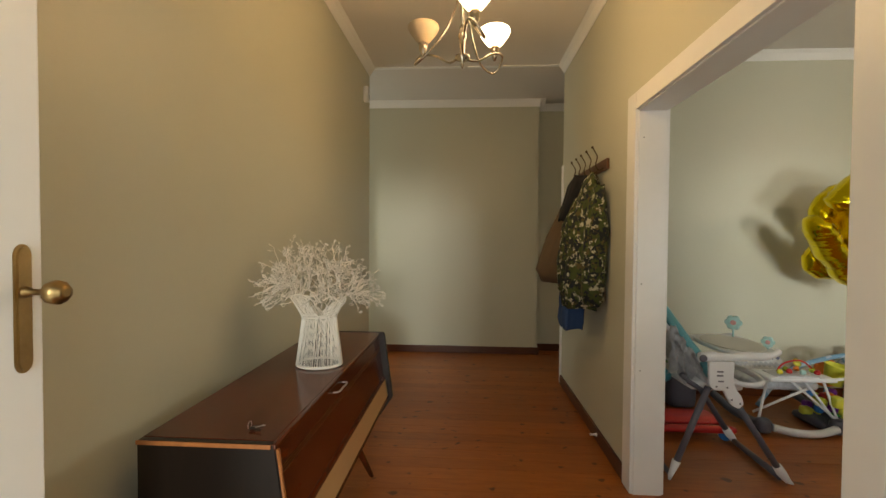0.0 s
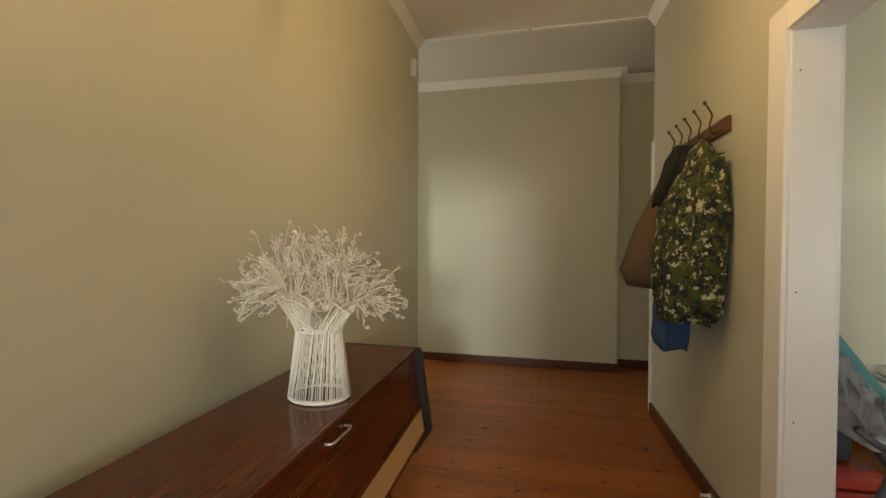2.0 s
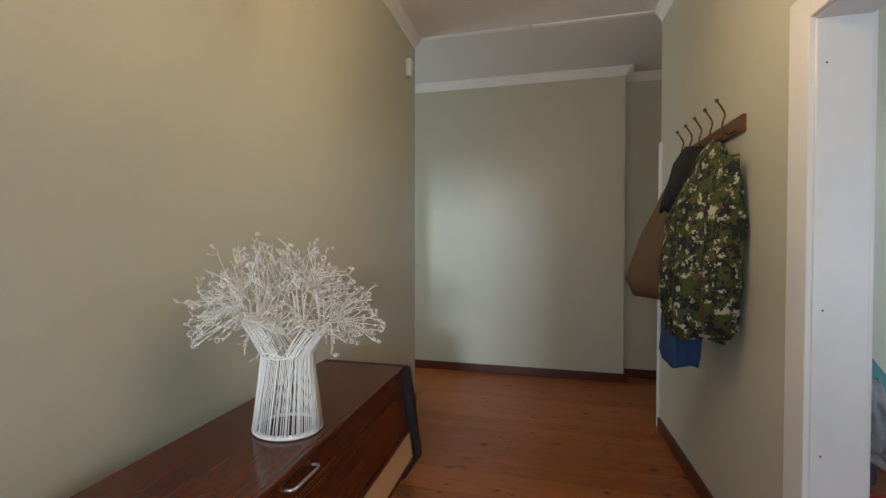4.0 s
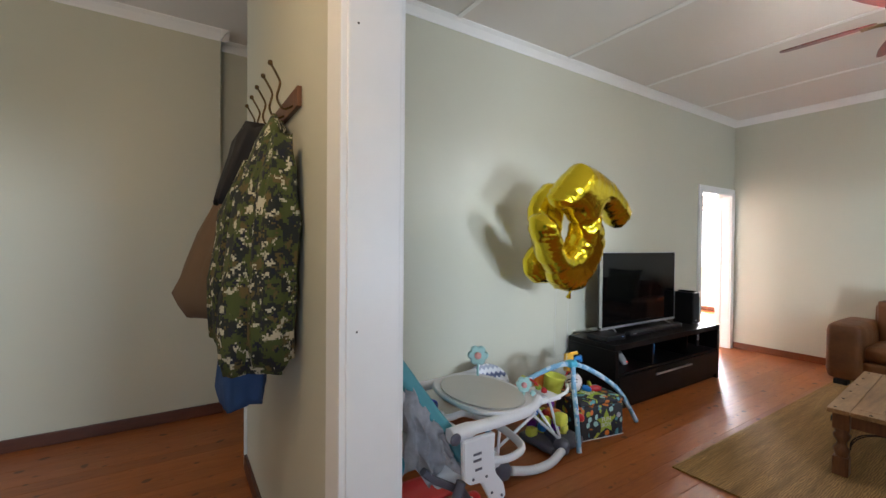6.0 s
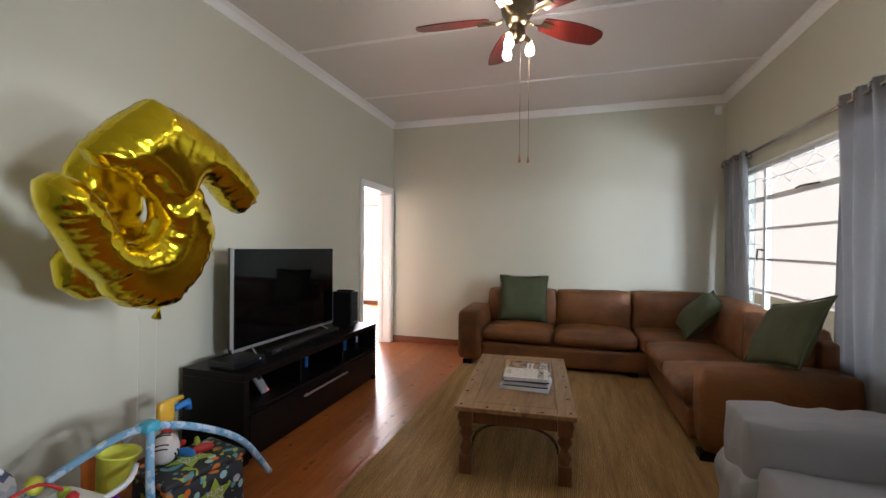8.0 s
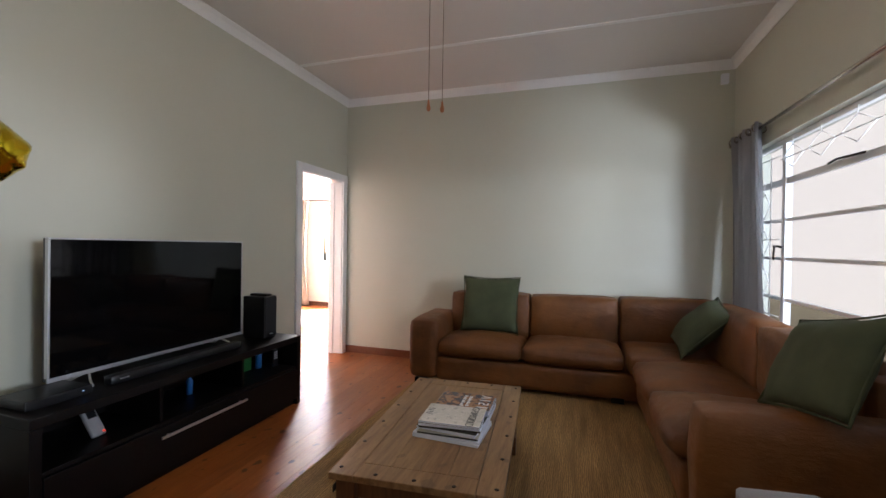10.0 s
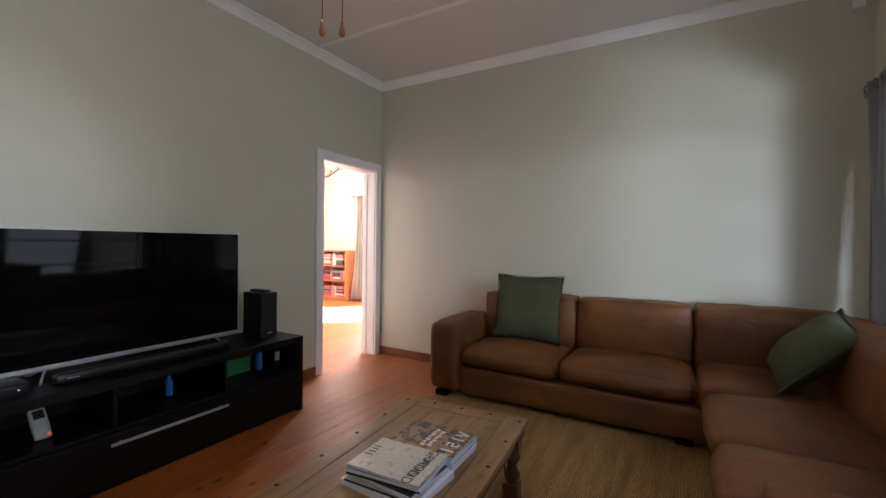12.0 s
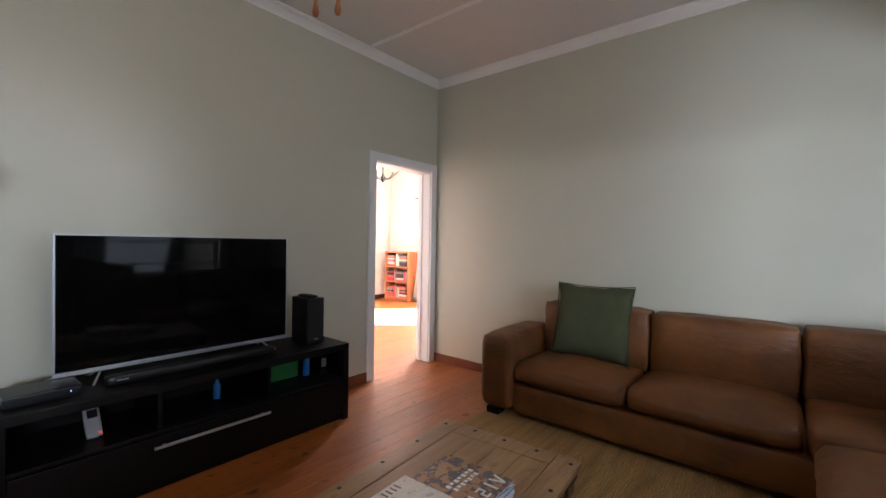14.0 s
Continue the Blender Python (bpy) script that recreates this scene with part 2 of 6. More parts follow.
BLUE = plain("blue_plastic", (0.03, 0.2, 0.55), 0.35)
AQUA = plain("aqua_plastic", (0.07, 0.4, 0.55), 0.35)
PURPLE = plain("purple_plastic", (0.2, 0.03, 0.35), 0.4)
GREEN = plain("green_plastic", (0.05, 0.4, 0.06), 0.35)
LIME = plain("lime_print", (0.38, 0.5, 0.05), 0.6)
PRINT = patches("dark_animal_print", [(0.025, 0.027, 0.035), (0.65, 0.2, 0.03), (0.12, 0.35, 0.4), (0.4, 0.5, 0.06)], 20, 0.6, steps=(0.7, 0.71, 0.72), detail=0)
PAPER = plain("magazine_paper", (0.78, 0.82, 0.93), 0.4, vary=0.06, relief=0.02)
COVER_PALE = patches("pale_magazine_cover", [(0.68, 0.65, 0.58), (0.5, 0.48, 0.44), (0.74, 0.7, 0.64)], 34, 0.25, steps=(0.6, 0.55))
COVER_BROWN = patches("brown_magazine_cover", [(0.3, 0.14, 0.07), (0.1, 0.09, 0.1), (0.42, 0.24, 0.14)], 30, 0.25)
COVER_BLUE = patches("blue_magazine_cover", [(0.3, 0.42, 0.5), (0.65, 0.66, 0.6), (0.12, 0.1, 0.1)], 18, 0.25)
INK = plain("dark_ink", (0.02, 0.02, 0.02), 0.4)
WHITE_INK = plain("white_ink", (0.75, 0.75, 0.75), 0.4)
GLASS = clear("window_glass")
OAK = wood("orange_shelf_wood", (0.55, 0.22, 0.09), (0.42, 0.15, 0.05), 0.4, "z")
CREAM_CLOTH = plain("cream_curtain_cloth", (0.72, 0.68, 0.6), 0.9, fine=200)
OUT_WALL = plain("pale_garden_wall", (0.9, 0.88, 0.84), 0.8, vary=0.04)
LEAF = plain("hedge_leaves", (0.05, 0.12, 0.03), 0.6, vary=0.4, broad=8)
EARTH = plain("garden_ground", (0.2, 0.17, 0.1), 0.95, vary=0.2)

# ---- mesh helpers ----


def part(name, bm, material, parent=None, label="", kind=""):
    """Links a bmesh, in the axes of its thing, as one mesh object under a thing or a part."""
    me = bpy.data.meshes.new(name)
    bm.to_mesh(me)
    bm.free()
    me.materials.append(material)
    ob = new(name, me)
    ob.parent = parent
    return tagged(ob, label=label, kind=kind)


def thing(name, place, label, category, group="", turn=0.0):
    ob = new(name)
    ob.empty_display_size = 0.1
    ob.matrix_world = pose(*place, 0, 0, turn)
    return tagged(ob, label, category, group)


def box(lo, hi, bm=None, edge=0.0, m=None):
    bm = bm or bmesh.new()
    lo, hi = Vector(lo), Vector(hi)
    made = bmesh.ops.create_cube(bm, size=1.0)["verts"]
    for v in made:
        v.co = Vector([(a + b) / 2 + c * (b - a) for a, b, c in zip(lo, hi, v.co)])
    if edge:
        made_edges = list({e for v in made for e in v.link_edges})
        out = bmesh.ops.bevel(bm, geom=made_edges, offset=edge, segments=2, affect="EDGES", profile=0.6)
        made = list({v for f in out["faces"] for v in f.verts})
    if m:
        bmesh.ops.transform(bm, matrix=m, verts=list({*made}) if edge == 0 else [v for v in bm.verts if v.is_valid])
    return bm


def smooth(bm):
    for f in bm.faces:
        f.smooth = True
    return bm


def soft(lo, hi, r, puff=(0, 0, 0), n=8, bm=None, m=None, wrinkle=0.0):
    """A rounded, puffed box: upholstery and moulded plastic."""
    bm = bm or bmesh.new()
    grid, seen = {}, []
    lo, hi = Vector(lo), Vector(hi)
    mid, half = (lo + hi) / 2, (hi - lo) / 2
    r = min(r, *half)

    def vert(p):
        key = tuple(round(c, 5) for c in p)
        if key not in grid:
            q = Vector([c * h for c, h in zip(p, half)])
            core = Vector([max(-h + r, min(h - r, c)) for c, h in zip(q, half)])
            d = q - core
            if d.length > 1e-9:
                q = core + d.normalized() * r
            for i in range(3):
                a, b = p[(i + 1) % 3], p[(i + 2) % 3]
                if abs(p[i]) > 0.999:
                    q[i] += math.copysign(puff[i] * (1 - a * a) * (1 - b * b), p[i])
            if wrinkle:
                q += noise.noise_vector((q + mid) * 9) * wrinkle
            q += mid
            grid[key] = bm.verts.new(m @ q if m else q)
        return grid[key]

    k = [-1 + 2 * i / n for i in range(n + 1)]
    k[1], k[-2] = -1 + 0.5 / n, 1 - 0.5 / n
    for axis in range(3):
        for side in (-1, 1):
            for i in range(n):
                for j in range(n):
                    quad = []
                    for a, b in ((i, j), (i + 1, j), (i + 1, j + 1), (i, j + 1)):
                        p = [0, 0, 0]
                        p[axis], p[(axis + 1) % 3], p[(axis + 2) % 3] = side, k[a], k[b]
                        quad.append(vert(p))
                    if side < 0:
                        quad.reverse()
                    f = bm.faces.new(quad)
                    f.smooth = True
    return bm


def tube(points, radius, sides=8, bm=None, closed=False, flat=1.0):
    """A tube along points; radius may be one number or one a point."""
    bm = bm or bmesh.new()
    pts = [Vector(p) for p in points]
    n = len(pts)
    radii = radius if isinstance(radius, (list, tuple)) else [radius] * n
    rings, side = [], None
    for i, p in enumerate(pts):
        a, b = pts[(i - 1) % n if closed else max(i - 1, 0)], pts[(i + 1) % n if closed else min(i + 1, n - 1)]
        t = (b - a).normalized() if (b - a).length > 1e-9 else Vector((0, 0, 1))
        if side is None:
            side = t.orthogonal().normalized()
        side = (side - t * side.dot(t)).normalized()
        up = t.cross(side)
        rings.append([bm.verts.new(p + (side * math.cos(u) + up * math.sin(u) * flat) * radii[i]) for u in [2 * math.pi * s / sides for s in range(sides)]])
    for i in range(n if closed else n - 1):
        a, b = rings[i], rings[(i + 1) % n]
        for s in range(sides):
            f = bm.faces.new((a[s], a[(s + 1) % sides], b[(s + 1) % sides], b[s]))
            f.smooth = True
    if not closed:
        bm.faces.new(list(reversed(rings[0])))
        bm.faces.new(rings[-1])
    return bm


def lathe(profile, sides=24, bm=None, m=None, caps=True):
    """Turned form round z from (radius, height) pairs."""
    bm = bm or bmesh.new()
    rings = []
    for r, z in profile:
        ring = []
        for s in range(sides):
            u = 2 * math.pi * s / sides
            p = Vector((r * math.cos(u), r * math.sin(u), z))
            ring.append(bm.verts.new(m @ p if m else p))
        rings.append(ring)
    for a, b in zip(rings, rings[1:]):
        for s in range(sides):
            f = bm.faces.new((a[s], a[(s + 1) % sides], b[(s + 1) % sides], b[s]))
            f.smooth = True
    if caps:
        bm.faces.new(list(reversed(rings[0])))
        bm.faces.new(rings[-1])
    return bm


def prism(outline, depth, m, bm=None):
    """A flat outline in x, y, given a depth along z and put in place by m."""
    bm = bm or bmesh.new()
    low = [bm.verts.new(m @ Vector((x, y, 0))) for x, y in outline]
    top = [bm.verts.new(m @ Vector((x, y, depth))) for x, y in outline]
    bm.faces.new(list(reversed(low)))
    bm.faces.new(top)
    k = len(outline)
    for i in range(k):
        bm.faces.new((low[i], low[(i + 1) % k], top[(i + 1) % k], top[i]))
    return bm


def lettering(name, text, size, m, material, parent, depth=0.0008):
    """Text as a thin mesh, centred, in the axes of its parent."""
    curve = bpy.data.curves.new(name, "FONT")
    curve.body, curve.size, curve.align_x, curve.align_y, curve.extrude = text, size, "CENTER", "CENTER", depth
    temp = new(name + "_text", curve)
    me = bpy.data.meshes.new_from_object(temp.evaluated_get(bpy.context.evaluated_depsgraph_get()))
    bpy.data.objects.remove(temp)
    bm = bmesh.new()
    bm.from_mesh(me)
    bm.transform(m)
    return part(name, bm, material, parent)


def spline(points, steps=6):
    """Points on a smooth curve through points."""
    pts = [Vector(p) for p in points]
    out = []
    for i in range(len(pts) - 1):
        p0, p1, p2, p3 = pts[max(i - 1, 0)], pts[i], pts[i + 1], pts[min(i + 2, len(pts) - 1)]
        for k in range(steps):
            t = k / steps
            out.append(0.5 * ((2 * p1) + (p2 - p0) * t + (2 * p0 - 5 * p1 + 4 * p2 - p3) * t * t + (3 * p1 - p0 - 3 * p2 + p3) * t ** 3))
    out.append(pts[-1])
    return out


def structure(name, bm, material, parent=None):
    return part(name, bm, material, parent, kind="structure")


# ---- the shell ----
H = 3.0
LX, RX, LIV, EAST = -0.845, 1.01, 1.145, 6.905
SOUTH, NORTH, FAR = -0.22, 3.765, 4.93
OPEN_A, OPEN_B, OPEN_H = 0.98, 2.24, 2.06
WIN = (4.2, 6.64, 0.63, 2.085)
DOOR = (6.02, 6.815, 2.03)


def slabs(name, material, *boxes):
    for lo, hi in boxes:
        structure(name, box(lo, hi), material)


slabs("wall_hall_west", WALL, ((LX - 0.15, -0.3, 0), (LX, 3.97, H)), ((-2.75, 3.82, 0), (LX - 0.15, 3.97, H)), ((-2.75, 3.97, 0), (-2.6, FAR, H)))
slabs("wall_hall_front", WALL, ((LX, -0.3, 0), (-0.645, -0.12, H)), ((0.26, -0.3, 0), (RX, -0.12, H)), ((-0.645, -0.3, 2.06), (0.26, -0.12, H)))
slabs("wall_hall_east", WALL, ((RX, -0.3, 0), (LIV, OPEN_A, H)), ((RX, OPEN_B, 0), (LIV, 3.965, H)), ((RX, OPEN_A, OPEN_H), (LIV, OPEN_B, H)))
slabs("wall_hall_far", WALL, ((-2.75, FAR, 0), (0.947, 5.4, H)), ((0.947, 5.12, 0), (2.4, 5.4, H)), ((2.25, 3.965, 0), (2.4, 5.12, H)), ((LIV, 3.905, 0), (2.4, 3.965, H)))
slabs("wall_south", WALL, ((LIV, -0.4, 0), (1.6, SOUTH, H)), ((3.1, -0.4, 0), (WIN[0], SOUTH, H)), ((1.6, -0.4, 0), (3.1, SOUTH, 0.9)), ((1.6, -0.4, 2.085), (3.1, SOUTH, H)), ((WIN[1], -0.4, 0), (EAST + 0.2, SOUTH, H)), ((WIN[0], -0.4, 0), (WIN[1], SOUTH, WIN[2])), ((WIN[0], -0.4, WIN[3]), (WIN[1], SOUTH, H)))
slabs("wall_east", WALL, ((EAST, SOUTH, 0), (EAST + 0.2, 3.905, H)))
slabs("wall_north", WALL, ((LIV, NORTH, 0), (DOOR[0], 3.905, H)), ((DOOR[1], NORTH, 0), (EAST, 3.905, H)), ((DOOR[0], NORTH, DOOR[2]), (DOOR[1], 3.905, H)))
slabs("wall_far_room", FAR_WALL, ((3.2, 7.85, 0), (10.2, 8.0, H)), ((3.05, 3.91, 0), (3.2, 8.0, H)), ((10.05, 3.91, 0), (10.2, 4.6, H)), ((10.05, 6.3, 0), (10.2, 7.85, H)),
      ((10.05, 4.6, 0), (10.2, 6.3, 0.9)), ((10.05, 4.6, 2.15), (10.2, 6.3, H)), ((EAST + 0.2, 3.76, 0), (10.2, 3.908, H)),
      ((3.2, 3.908, 0), (DOOR[0] - 0.07, 3.915, H)), ((DOOR[1] + 0.07, 3.908, 0), (EAST + 0.2, 3.915, H)), ((DOOR[0] - 0.07, 3.908, 2.1), (DOOR[1] + 0.07, 3.915, H)))
slabs("ceiling", CEILING, ((-2.75, -0.3, H), (LIV - 0.1, 5.4, H + 0.1)), ((LIV - 0.1, -0.42, H), (10.2, 8.0, H + 0.1)))


def cornice(name, a, b, inward):
    """A coved cornice from a to b along a wall; inward is the way into the room."""
    prof = [(0, 0), (0, -0.078), (0.009, -0.078), (0.013, -0.066), (0.02, -0.054), (0.036, -0.028), (0.048, -0.018), (0.056, -0.01), (0.061, -0.01), (0.061, 0)]
    a, b, w = Vector((*a, H)), Vector((*b, H)), Vector((*inward, 0))
    bm = bmesh.new()
    rows = [[bm.verts.new(p + w * (d - 0.002) + Vector((0, 0, z + 0.002))) for d, z in prof] for p in (a, b)]
    k = len(prof)
    for i in range(k):
        bm.faces.new((rows[0][i], rows[0][(i + 1) % k], rows[1][(i + 1) % k], rows[1][i]))
    bm.faces.new(rows[0])
    bm.faces.new(list(reversed(rows[1])))
    bmesh.ops.recalc_face_normals(bm, faces=bm.faces)
    return structure(name, bm, CORNICE)


for a, b, w in (((LX, -0.12), (LX, 3.97), (1, 0)), ((RX, -0.12), (RX, 3.965), (-1, 0)), ((-2.6, FAR), (1.006, FAR), (0, -1)), ((0.947, 5.12), (2.25, 5.12), (0, -1)),
                ((0.947, FAR - 0.058), (0.947, 5.12), (1, 0)), ((LIV, NORTH), (EAST, NORTH), (0, -1)), ((EAST, SOUTH), (EAST, NORTH), (-1, 0)), ((LIV, SOUTH), (EAST, SOUTH), (0, 1)),
                ((LIV, SOUTH), (LIV, NORTH), (1, 0)), ((10.05, 3.92), (10.05, 7.85), (-1, 0)), ((3.2, 7.85), (10.05, 7.85), (0, -1))):
    cornice("cornice", a, b, w)
for x in (2.37, 3.55, 4.73, 5.91):
    structure("ceiling_strip", box((x - 0.02, SOUTH + 0.055, H - 0.008), (x + 0.02, NORTH - 0.055, H + 0.004), edge=0.003), CORNICE)
structure("ceiling_strip", box((LX + 0.055, 3.94, H - 0.008), (0.07, 3.98, H + 0.004), edge=0.003), CORNICE)
structure("ceiling_strip", box((0.1, 3.942, H - 0.008), (RX - 0.055, 3.982, H + 0.004), edge=0.003), CORNICE)


def skirt(a, b, w, h=0.085, t=0.018):
    """A skirting board from a to b, standing off the wall along w."""
    (ax, ay), (bx, by) = a, b
    lo = (min(ax, bx, ax + w[0] * t, bx + w[0] * t), min(ay, by, ay + w[1] * t, by + w[1] * t), 0.001)
    hi = (max(ax, bx, ax + w[0] * t, bx + w[0] * t), max(ay, by, ay + w[1] * t, by + w[1] * t), h)
    structure("baseboard", box(lo, hi, edge=0.004), LIVING_SKIRTING if min(ax, bx) > RX + 0.1 and ay < 3.9 else SKIRTING)


for a, b, w in (((LX, -0.12), (LX, 3.97), (1, 0)), ((LX, 3.97), (-2.6, 3.97), (0, 1)), ((RX, 2.345), (RX, 3.93), (-1, 0)), ((-2.6, FAR), (0.965, FAR), (0, -1)), ((0.947, FAR), (0.947, 5.1), (1, 0)), ((0.947, 5.12), (2.25, 5.12), (0, -1)),
                ((LIV, NORTH), (5.95, NORTH), (0, -1)), ((EAST, SOUTH), (EAST, NORTH), (-1, 0)), ((LIV, SOUTH), (EAST, SOUTH), (0, 1)), ((LIV, 2.34), (LIV, NORTH), (1, 0)),
                ((10.05, 3.92), (10.05, 7.85), (-1, 0)), ((3.2, 7.85), (10.05, 7.85), (0, -1))):
    skirt(a, b, w)

# the wide opening between hall and living room
for x0, x1 in ((RX - 0.022, RX - 0.001), (LIV + 0.001, LIV + 0.022)):
    structure("trim_opening", box((x0, OPEN_B - 0.012, 0), (x1, OPEN_B + 0.098, OPEN_H + 0.08), edge=0.004), GLOSS_WHITE)
    structure("trim_opening", box((x0, OPEN_A - 0.09, 0), (x1, OPEN_A + 0.012, OPEN_H + 0.08), edge=0.004), GLOSS_WHITE)
    structure("trim_opening", box((x0, OPEN_A + 0.013, OPEN_H - 0.012), (x1, OPEN_B - 0.013, OPEN_H + 0.08), edge=0.004), GLOSS_WHITE)
structure("lining_opening", box((RX - 0.006, OPEN_B - 0.02, 0), (LIV + 0.006, OPEN_B - 0.001, OPEN_H - 0.02), edge=0.003), GLOSS_WHITE)
structure("lining_opening", box((RX - 0.006, OPEN_A + 0.001, 0), (LIV + 0.006, OPEN_A + 0.02, OPEN_H - 0.02), edge=0.003), GLOSS_WHITE)
structure("lining_opening", box((RX - 0.006, OPEN_A + 0.001, OPEN_H - 0.0195), (LIV + 0.006, OPEN_B - 0.001, OPEN_H - 0.0005), edge=0.003), GLOSS_WHITE)
screws = bmesh.new()
for z in (0.67, 1.13, 1.9):
    lathe([(0.003, 0), (0.0025, 0.002)], 8, screws, pose(RX + 0.02, OPEN_B - 0.021, z, 90))
structure("screw_heads", screws, IRON)
structure("trim_passage", box((RX - 0.012, 3.93, 0), (RX + 0.09, 3.985, 2.06), edge=0.004), GLOSS_WHITE)

# doorway to the far room
for y0, y1 in ((NORTH - 0.022, NORTH - 0.001), (3.916, 3.937)):
    structure("trim_doorway", box((DOOR[0] - 0.07, y0, 0), (DOOR[0] + 0.012, y1, 2.1), edge=0.004), GLOSS_WHITE)
    structure("trim_doorway", box((DOOR[1] - 0.012, y0, 0), (DOOR[1] + 0.07, y1, 2.1), edge=0.004), GLOSS_WHITE)
    structure("trim_doorway", box((DOOR[0] + 0.013, y0, 2.018), (DOOR[1] - 0.013, y1, 2.1), edge=0.004), GLOSS_WHITE)
structure("trim_doorway", box((DOOR[0] + 0.001, NORTH - 0.004, 0), (DOOR[0] + 0.022, 3.92, 2.008), edge=0.003), GLOSS_WHITE)
structure("trim_doorway", box((DOOR[1] - 0.022, NORTH - 0.004, 0), (DOOR[1] - 0.001, 3.92, 2.008), edge=0.003), GLOSS_WHITE)
structure("trim_doorway", box((DOOR[0] + 0.001, NORTH - 0.004, 2.009), (DOOR[1] - 0.001, 3.92, 2.029), edge=0.003), GLOSS_WHITE)
structure("trim_doorway", box((DOOR[0] + 0.022, 3.86, 0), (DOOR[0] + 0.036, 3.9, 2.005), edge=0.002), GLOSS_WHITE)
structure("trim_doorway", box((DOOR[1] - 0.036, 3.86, 0), (DOOR[1] - 0.022, 3.9, 2.005), edge=0.002), GLOSS_WHITE)



# ---- window ----
def steel_window():
    x0, x1, z0, z1 = WIN
    root = tagged(new("window_1"), "white painted steel casement window with burglar bars, closed", "window", kind="structure")
    y = -0.3
    fr = bmesh.new()
    for lo, hi in (((x0, y - 0.02, z0), (x0 + 0.035, y + 0.02, z1)), ((x1 - 0.035, y - 0.02, z0), (x1, y + 0.02, z1)), ((x0 + 0.035, y - 0.02, z1 - 0.035), (x1 - 0.035, y + 0.02, z1)),
                   ((x0 + 0.035, y - 0.02, z0), (x1 - 0.035, y + 0.02, z0 + 0.035))):
        box(lo, hi, fr, 0.003)
    part("window_frame", fr, GLOSS_WHITE, root)
    cols = (x0 + 0.035, x0 + 0.54, x1 - 0.54, x1 - 0.035)
    for x in cols[1:3]:
        part("mullion", box((x - 0.024, y - 0.022, z0 + 0.03), (x + 0.024, y + 0.024, z1 - 0.03), edge=0.004), GLOSS_WHITE, root)
    levels = (0.925, 1.22, 1.5, 1.78)
    for a, b in zip(cols, cols[1:]):
        for z in levels:
            t = 0.022 if z > 1.7 and b - a > 0.5 else 0.012
            part("glazing_bar", box((a + 0.02, y - 0.012, z - t), (b - 0.02, y + 0.014, z + t), edge=0.003), GLOSS_WHITE, root)
        rows = (z0 + 0.035, *levels, z1 - 0.035)
        for c, d in zip(rows, rows[1:]):
            pane = part("pane", box((a + 0.01, y - 0.002, c + 0.005), (b - 0.01, y + 0.002, d - 0.005)), GLASS, root)
            pane.visible_shadow = False
    bars = bmesh.new()
    yb = y + 0.045
    for a, b in ((cols[0], cols[1]), (cols[2], cols[3])):
        xm, w = (a + b) / 2, 0.11
        for x in (xm - w, xm + w):
            tube([(x, yb, z0), (x, yb, z1 - 0.1)], 0.004, 6, bars)
        z = z0 + 0.02
        while z < z1 - 0.35:
            tube([(xm, yb, z), (xm + w * 0.85, yb, z + 0.1), (xm, yb, z + 0.2), (xm - w * 0.85, yb, z + 0.1)], 0.0035, 5, bars, closed=True)
            tube([(xm, yb, z + 0.2), (xm, yb, z + 0.29)], 0.0035, 5, bars)
            z += 0.29
        for z in (0.8, 1.36, z1 - 0.12):
            tube([(a, yb, z), (b, yb, z)], 0.004, 6, bars)
    zt = (1.78 + z1) / 2
    tube([(cols[1], yb, zt), (cols[2], yb, zt)], 0.004, 6, bars)
    n = 4
    for i in range(n):
        c = cols[1] + (cols[2] - cols[1]) * (i + 0.5) / n
        tube([(c - 0.15, yb, zt), (c, yb, zt + 0.075), (c + 0.15, yb, zt), (c, yb, zt - 0.075)], 0.0035, 5, bars, closed=True)
        tube([(c, yb, zt + 0.075), (c, yb, z1 - 0.03)], 0.0035, 5, bars)
    part("burglar_bars", bars, CORNICE, root, "thin white diamond pattern bars")
    latch = tube([(6.09, y + 0.03, 1.3), (6.11, y + 0.05, 1.31), (6.16, y + 0.055, 1.31)], 0.008, 8)
    tube([(6.15, y + 0.055, 1.31), (6.165, y + 0.055, 1.24), (6.16, y + 0.055, 1.21)], 0.007, 8, latch)
    part("latch", latch, IRON, root, "dark metal latch")
    stay = tube([(5.2, y + 0.04, 1.79), (5.42, y + 0.05, 1.8), (5.5, y + 0.05, 1.79)], 0.007, 8)
    part("stay", stay, IRON, root, "dark metal stay")
    part("window_sill", box((x0 + 0.002, -0.27, z0 - 0.03), (x1 - 0.002, SOUTH + 0.03, z0 - 0.001), edge=0.005), GLOSS_WHITE, root)


steel_window()


